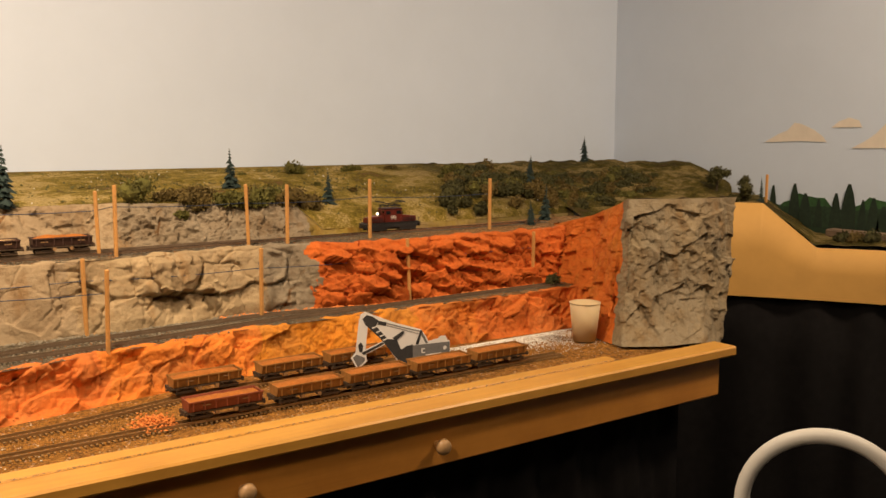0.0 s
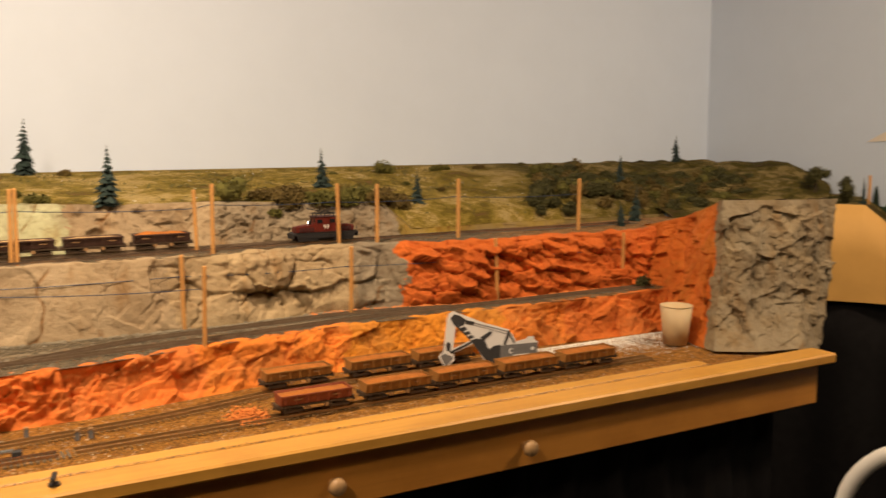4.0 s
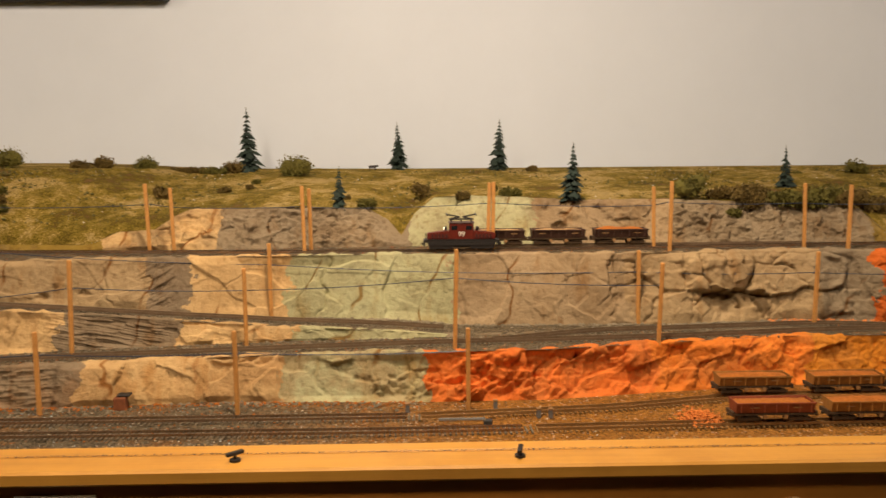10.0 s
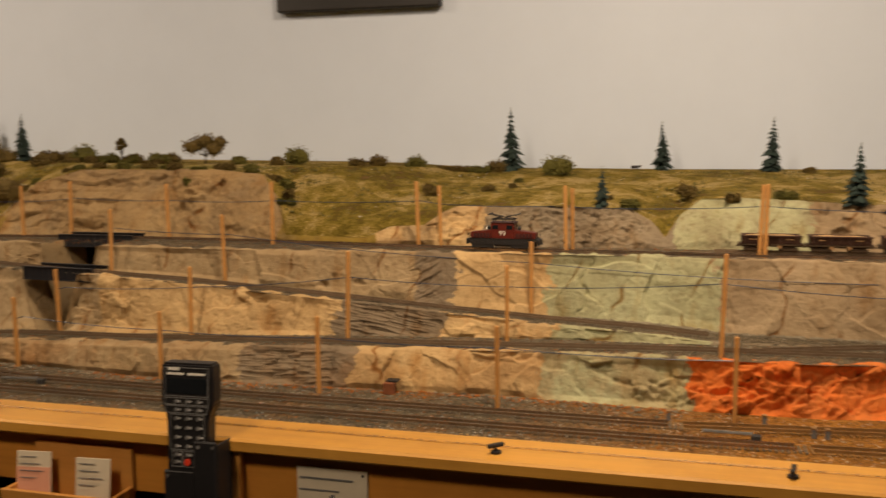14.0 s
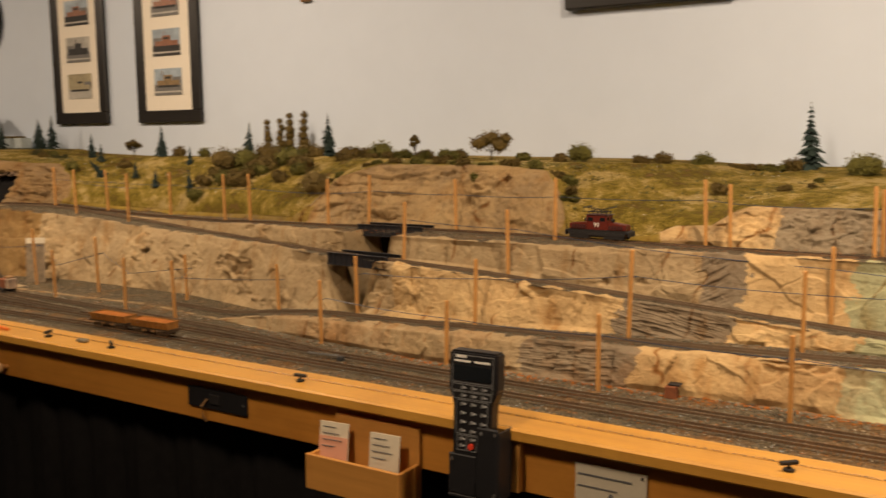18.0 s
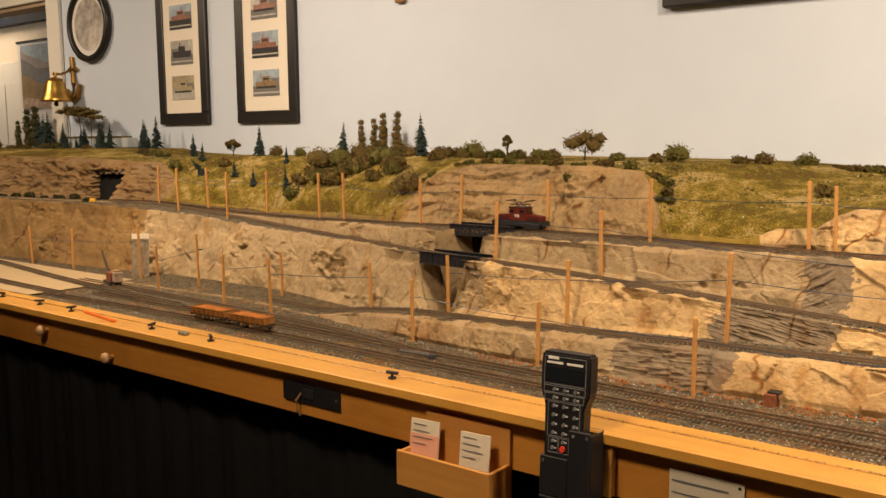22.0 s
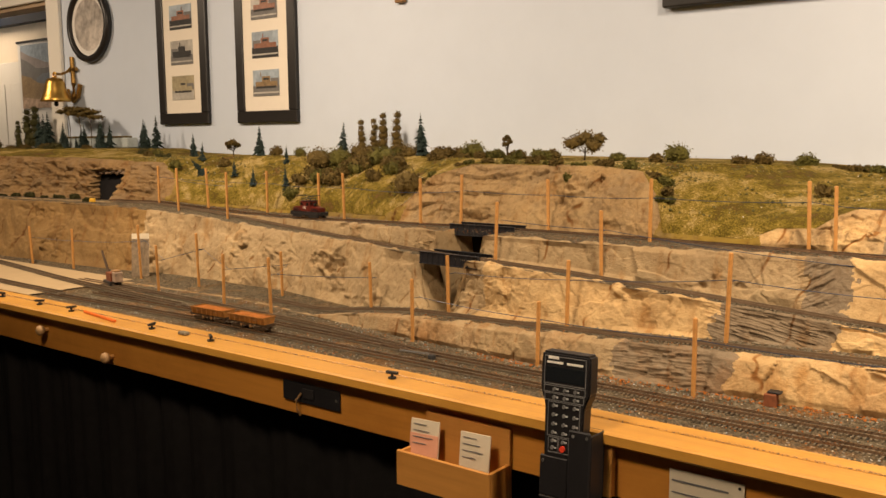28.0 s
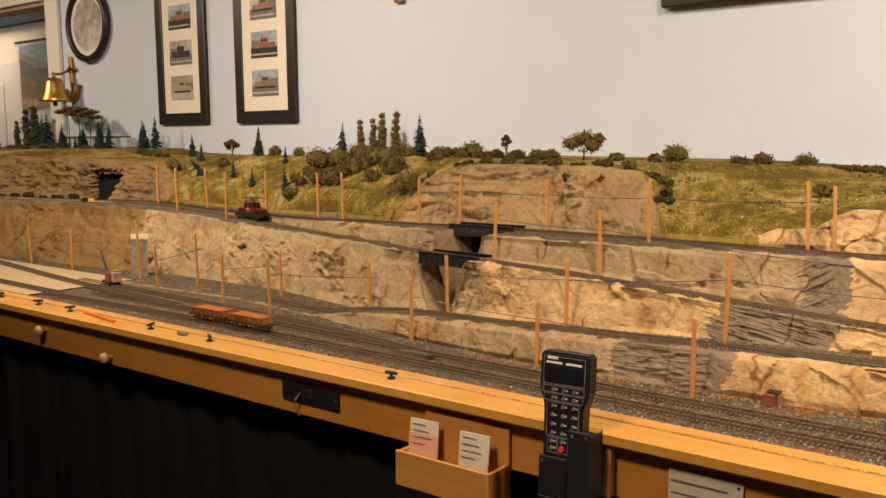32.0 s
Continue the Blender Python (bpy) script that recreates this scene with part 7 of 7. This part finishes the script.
clock = thing("wall_clock", pose(-3.995, WALL - 0.001, UP + 0.541, 90, 0, 0), "round black wall clock with a printed scene on its face", "clock")
part("case", lathe(bmesh.new(), [(0.170, 0.0), (0.176, 0.015), (0.174, 0.026), (0.162, 0.032), (0.147, 0.029), (0.145, 0.012), (0.02, 0.012)], 48), "black_frame", clock, smooth=True)
part("face", rod(bmesh.new(), (0, 0, 0.0125), (0, 0, 0.014), 0.145, 48), "card_white", clock, "white dial")
part("printed_scene", rod(bmesh.new(), (0, 0, 0.0142), (0, 0, 0.015), 0.122, 40), "clock_scene", clock, "grey and red printed dial picture")

bell = thing("brass_bell", pose(-4.165, WALL - 0.105, UP + 0.185), "polished brass bell on an anchor-shaped wall bracket", "bell")
part("bell_body", lathe(bmesh.new(), [(0.070, 0.0), (0.072, 0.006), (0.062, 0.022), (0.050, 0.055), (0.043, 0.090), (0.034, 0.108), (0.012, 0.114)], 36), "brass", bell, smooth=True)
part("clapper", lathe(bmesh.new(), [(0.006, -0.022), (0.011, -0.014), (0.009, -0.004), (0.003, 0.03)], 14), "loco_black", bell, "dark clapper", smooth=True)
part("crown_loop", tube(bmesh.new(), [(0.012 * math.cos(t), 0, 0.126 + 0.012 * math.sin(t)) for t in (i * 0.6 for i in range(11))], 0.0045, 8), "brass", bell)
part("arm", tube(bmesh.new(), [(0, 0, 0.132), (0.004, 0.03, 0.130), (0.004, 0.06, 0.142), (0.003, 0.094, 0.175)], 0.006, 8), "brass_old", bell, "old brass arm")
part("anchor", tube(bmesh.new(), [(-0.004, 0.094, 0.215), (0.003, 0.092, 0.16), (0.008, 0.090, 0.09), (0.004, 0.090, 0.03), (0.0, 0.090, 0.005)], 0.011, 8), "brass_old", bell, "old brass anchor shank")
part("anchor_fluke", tube(bmesh.new(), [(-0.05, 0.090, 0.060), (-0.030, 0.090, 0.018), (0.0, 0.089, 0.004), (0.045, 0.089, 0.026), (0.066, 0.090, 0.082)], 0.011, 8), "brass_old", bell, "old brass fluke")
part("anchor_bar", rod(bmesh.new(), (-0.026, 0.090, 0.150), (0.040, 0.090, 0.158), 0.009, 8), "brass_old", bell)

# doorway and what is seen through it
HEAD = 2.19
for name, x0, x1, z0, z1 in (("door_casing_right", DOOR_R, DOOR_R + 0.112, 0, HEAD + 0.10), ("door_casing_left", DOOR_L - 0.10, DOOR_L, 0, HEAD + 0.10), ("door_casing_head", DOOR_L, DOOR_R, HEAD, HEAD + 0.10)):
    slab(name, x0, x1, WALL - 0.022, WALL - 0.001, z0, z1, "trim_white", "white painted door casing", 0.004, "trim")
slab("door_jamb", DOOR_R - 0.02, DOOR_R - 0.001, WALL + 0.001, WALL + 0.099, 0, HEAD, "trim_white", "white painted door jamb", 0.001, "trim")
slab("door_head", DOOR_L, DOOR_R - 0.021, WALL + 0.001, WALL + 0.099, HEAD - 0.02, 2.199, "trim_shaded", "door head with its shade put into a brown colour", 0.001, "trim")
slab("hall_valance", -7.0, -5.2, 3.24, 3.295, UP + 0.80, UP + 0.93, "valance_blue", "dark blue band high on the hallway wall", 0.003, "valance")
door = thing("panel_door", pose(-6.45, 3.296, 0.0), "white panelled hallway door", "door")
part("leaf", box(bmesh.new(), -0.42, 0.44, -0.035, 0, 0.01, 2.05, 0.002), "trim_white", door)
for x in (-0.30, 0.04):
    for z0, z1 in ((0.25, 0.95), (1.15, 1.9)):
        part("panel", box(bmesh.new(), x, x + 0.26, -0.041, -0.036, z0, z1, 0.004), "trim_white", door)
cal = thing("wall_calendar", pose(-5.99, 3.25, UP + 0.18), "calendar with a mountain lake picture hanging in the hallway", "calendar")
part("sheet", box(bmesh.new(), -0.26, 0.26, -0.006, 0.0, -0.06, 0.49), "card_white", cal)
pic = part("picture", box(bmesh.new(), -0.22, 0.22, -0.008, -0.0065, 0.04, 0.47), "photo_sky", cal, "printed landscape")
def hill(points, mat, y):
    bm = bmesh.new()
    a = [bm.verts.new((x, y, z)) for x, z in points]
    b = [bm.verts.new((x, y + 0.0008, z)) for x, z in points]
    bm.faces.new(a)
    bm.faces.new(b[::-1])
    for k in range(len(a)):
        bm.faces.new((a[(k + 1) % len(a)], a[k], b[k], b[(k + 1) % len(a)]))
    bmesh.ops.recalc_face_normals(bm, faces=bm.faces)
    part("printed_hill", bm, mat, pic)
hill([(-0.22, 0.20), (0.22, 0.20), (0.22, 0.33), (0.10, 0.345), (0.0, 0.37), (-0.12, 0.40), (-0.22, 0.435)], "peak_mauve", -0.0092)
hill([(-0.22, 0.16), (0.22, 0.16), (0.22, 0.31), (0.08, 0.305), (-0.02, 0.31), (-0.12, 0.355), (-0.22, 0.385)], "print_grey", -0.0100)
hill([(-0.02, 0.20), (0.22, 0.20), (0.22, 0.275), (0.06, 0.27), (-0.02, 0.24)], "lake_blue", -0.0108)
hill([(-0.22, 0.04), (0.22, 0.04), (0.22, 0.17), (0.10, 0.20), (0.0, 0.21), (-0.10, 0.25), (-0.22, 0.27)], "photo_gold", -0.0116)
hill([(-0.22, 0.04), (0.22, 0.04), (0.22, 0.07), (0.0, 0.10), (-0.22, 0.12)], "print_brown", -0.0124)
part("printed_year", lettering("20", 0.085, pose(-0.13, -0.0068, -0.018, 90, 0, 0), "print_grey", 0.0004), parent=cal, label="grey printed figures 20")
part("top_bar", box(bmesh.new(), -0.27, 0.27, -0.012, 0.002, 0.485, 0.50), "loco_black", cal)

# ---- the side section: curved panel, track, painted backdrop ----
def side_panel():
    """A thin tan hardboard panel, bent in a gentle curve; its top steps down to the right."""
    n = 240
    az = np.radians(np.linspace(50.0, 74.0, n))
    x, y = 2.60 * np.sin(az), 2.60 * np.cos(az)
    deg = np.degrees(az)
    topz = np.interp(deg, [50, 54.0, 57.05, 74], [-0.176, -0.177, -0.292, -0.289])
    rows = [np.stack([x, y, UP + (-0.432) * (1 - f) + topz * f], -1) for f in (0, 0.5, 1)]
    back = [np.stack([x * 1.003, y * 1.003, UP + (-0.432) * (1 - f) + topz * f], -1) for f in (1, 0.5, 0)]
    return np.array(rows + back)


tagged(part("side_panel", grid_mesh("side_panel", side_panel(), "card_tan", False)), "plain tan hardboard fascia panel, bent in a curve", "fascia", kind="structure")


def ledge(r0, r1, z, a0, a1, bump, seed, za=None):
    az = np.radians(np.linspace(a0, a1, 70))[:, None]
    r = np.linspace(r0, r1, 16)[None]
    x, y = r * np.sin(az), r * np.cos(az)
    x = np.minimum(x, CORNER - 0.004 + 0 * y)
    zz = np.interp(np.degrees(az), [50, 53.9, 57.0, 74], [-0.180, -0.181, -0.284, -0.276]) + z + fbm(x * 40, y * 40, seed, 4) * bump
    return np.stack([x, y, UP + zz + 0 * x], -1)


tagged(part("side_ground", grid_mesh("side_ground", ledge(2.609, 3.3, 0.0, 50, 74, 0.014, 5), "hill_dark")), "dark grassy ground behind the tan panel", "model scenery", kind="structure")
slab("side_trackbed", 2.385, 2.43, 0.75, 1.52, UP - 0.285, UP - 0.262, "shade_rock", "rust brown track bed along the end wall", 0.004, "track bed")
for k in range(16):
    a = math.radians(58.6 + k * 0.85 + rng.uniform(-0.3, 0.3))
    bush(2.72 * math.sin(a) - 0.02, 2.72 * math.cos(a), rng.uniform(0.02, 0.045), rng.uniform(0.03, 0.06), 500 + k, ("leaf_dark", "leaf_olive", "leaf_dark")[k % 3], UP - 0.285)


def painted(name, pts, mat, label, lift):
    """A flat painted shape on the end wall: (y, height) points."""
    bm = bmesh.new()
    a = [bm.verts.new((CORNER - lift, y, UP + z)) for y, z in pts]
    b = [bm.verts.new((CORNER - lift + 0.0008, y, UP + z)) for y, z in pts]
    bm.faces.new(a)
    bm.faces.new(b[::-1])
    for k in range(len(a)):
        bm.faces.new((a[(k + 1) % len(a)], a[k], b[k], b[(k + 1) % len(a)]))
    bmesh.ops.recalc_face_normals(bm, faces=bm.faces)
    return tagged(part(name, bm, mat), label, "wall painting", "painted backdrop")


painted("painted_cloud", [(1.80, -0.018), (1.75, 0.008), (1.72, 0.018), (1.695, 0.042), (1.672, 0.038), (1.63, 0.020), (1.60, 0.0), (1.588, -0.016), (1.68, -0.014)], "cloud_cream", "cream cloud painted on the grey wall", 0.002)
painted("painted_cloud", [(1.575, 0.026), (1.55, 0.044), (1.52, 0.054), (1.49, 0.046), (1.480, 0.026)], "cloud_cream", "cream cloud painted on the grey wall", 0.002)
painted("painted_cloud", [(1.51, -0.034), (1.47, -0.014), (1.44, 0.006), (1.41, 0.036), (1.38, 0.048), (1.30, 0.052), (1.22, 0.02), (1.18, -0.03)], "cloud_cream", "cream cloud painted on the grey wall", 0.002)


def hump(c, w, h, base, n=14):
    return [(c + w, base)] + [(c + w * math.cos(math.pi * k / n), base + h * math.sin(math.pi * k / n) * (1 + 0.06 * math.sin(k * 2.3))) for k in range(1, n)] + [(c - w, base)]


painted("painted_hill", hump(1.64, 0.13, 0.125, -0.30), "paint_green", "green wooded hill painted on the wall", 0.002)
painted("painted_hill", hump(1.42, 0.11, 0.125, -0.30), "paint_green", "green wooded hill painted on the wall", 0.0032)
painted("painted_hill", hump(1.15, 0.20, 0.11, -0.30), "paint_green", "green wooded hill painted on the wall", 0.002)
painted("painted_hill", [(1.80, -0.31), (1.80, -0.20), (1.70, -0.215), (1.58, -0.205), (1.50, -0.215), (1.40, -0.20), (1.2, -0.21), (0.9, -0.20), (0.9, -0.31)], "paint_dark", "dark green woods painted on the wall", 0.0044)
for k, (y, z) in enumerate([(1.757, -0.150), (1.682, -0.142), (1.645, -0.170), (1.60, -0.185), (1.545, -0.165), (1.505, -0.136), (1.462, -0.180), (1.43, -0.172), (1.40, -0.195), (1.33, -0.15), (1.27, -0.17)]):
    w = 0.013 + 0.004 * (k % 3)
    painted("painted_tree", [(y + w * 1.15, -0.27), (y + w, z - 0.065), (y + w * 0.65, z - 0.03), (y + w * 0.2, z), (y - w * 0.2, z), (y - w * 0.65, z - 0.03), (y - w, z - 0.065), (y - w * 1.15, -0.27)], "paint_tree", "dark pointed tree painted on the wall", 0.0058)

# ---- white hoop standing in the aisle ----
hoop = thing("white_hoop_stand", pose(1.105, 0.70, -0.013, 0, 0, -57), "white tubular metal hoop standing in the aisle", "stand")
tube_pts = [(-0.105, 0, 0.0), (-0.105, 0, 0.5), (-0.105, 0, 1.0)] + [(-0.105 * math.cos(math.pi * k / 20), 0, 1.015 + 0.105 * math.sin(math.pi * k / 20)) for k in range(21)] + [(0.105, 0, 1.0), (0.105, 0, 0.5), (0.105, 0, 0.0)]
bm = bmesh.new()
pts = [Vector(p) for p in tube_pts]
rows = []
for i, p in enumerate(pts):
    d = (pts[min(i + 1, len(pts) - 1)] - pts[max(i - 1, 0)]).normalized()
    s, u = Vector((0, 1, 0)), d.cross(Vector((0, 1, 0)))
    rows.append([bm.verts.new(p + 0.0105 * (s * math.cos(2 * math.pi * k / 14) + u * math.sin(2 * math.pi * k / 14))) for k in range(14)])
for a, b in zip(rows, rows[1:]):
    for k in range(14):
        bm.faces.new((a[k], b[k], b[(k + 1) % 14], a[(k + 1) % 14]))
part("bent_tube", bm, "trim_white", hoop, smooth=True)
part("foot_bar", box(bmesh.new(), -0.13, 0.13, -0.10, 0.10, 0.013, 0.025, 0.003), "trim_white", hoop)


# ---- motion ----
def motions():
    """The locomotive runs along the upper track, and at the end comes back on the climbing track."""
    runs = [(0.0, 1.04), (1.0, 0.951), (2.0, 0.861), (3.0, 0.77), (3.5, 0.723), (5.5, 0.528), (7.0, 0.374), (9.0, 0.174), (11.0, -0.024), (13.0, -0.222), (14.5, -0.369), (16.5, -0.558), (18.0, -0.703), (20.0, -0.905), (22.0, -1.117), (23.0, -1.231), (24.0, -1.345), (25.5, -1.525), (27.5, -1.804), (28.0, -1.881), (29.0, -2.021), (29.8, -2.129)]
    rows = []
    for t, x in runs:
        dy = float(y_main3(np.array(x + 0.05)) - y_main3(np.array(x - 0.05))) / 0.1
        rows.append((t, pose(x, float(y_main3(np.array(x))), UP + float(z_shelf3(np.array(x))) + 0.001 + RAIL, 0, 0, 0.6 * math.degrees(math.atan(dy)))))
    for t, x in [(30.0, -2.335), (30.4, -2.297), (31.2, -2.193), (32.0, -2.100)]:
        rows.append((t, pose(x, float(y_ramp(np.array(x))), UP + float(z_ramp(np.array(x))) + 0.001 + RAIL, 0, 0, -6)))
    walk(loco, rows)


motions()
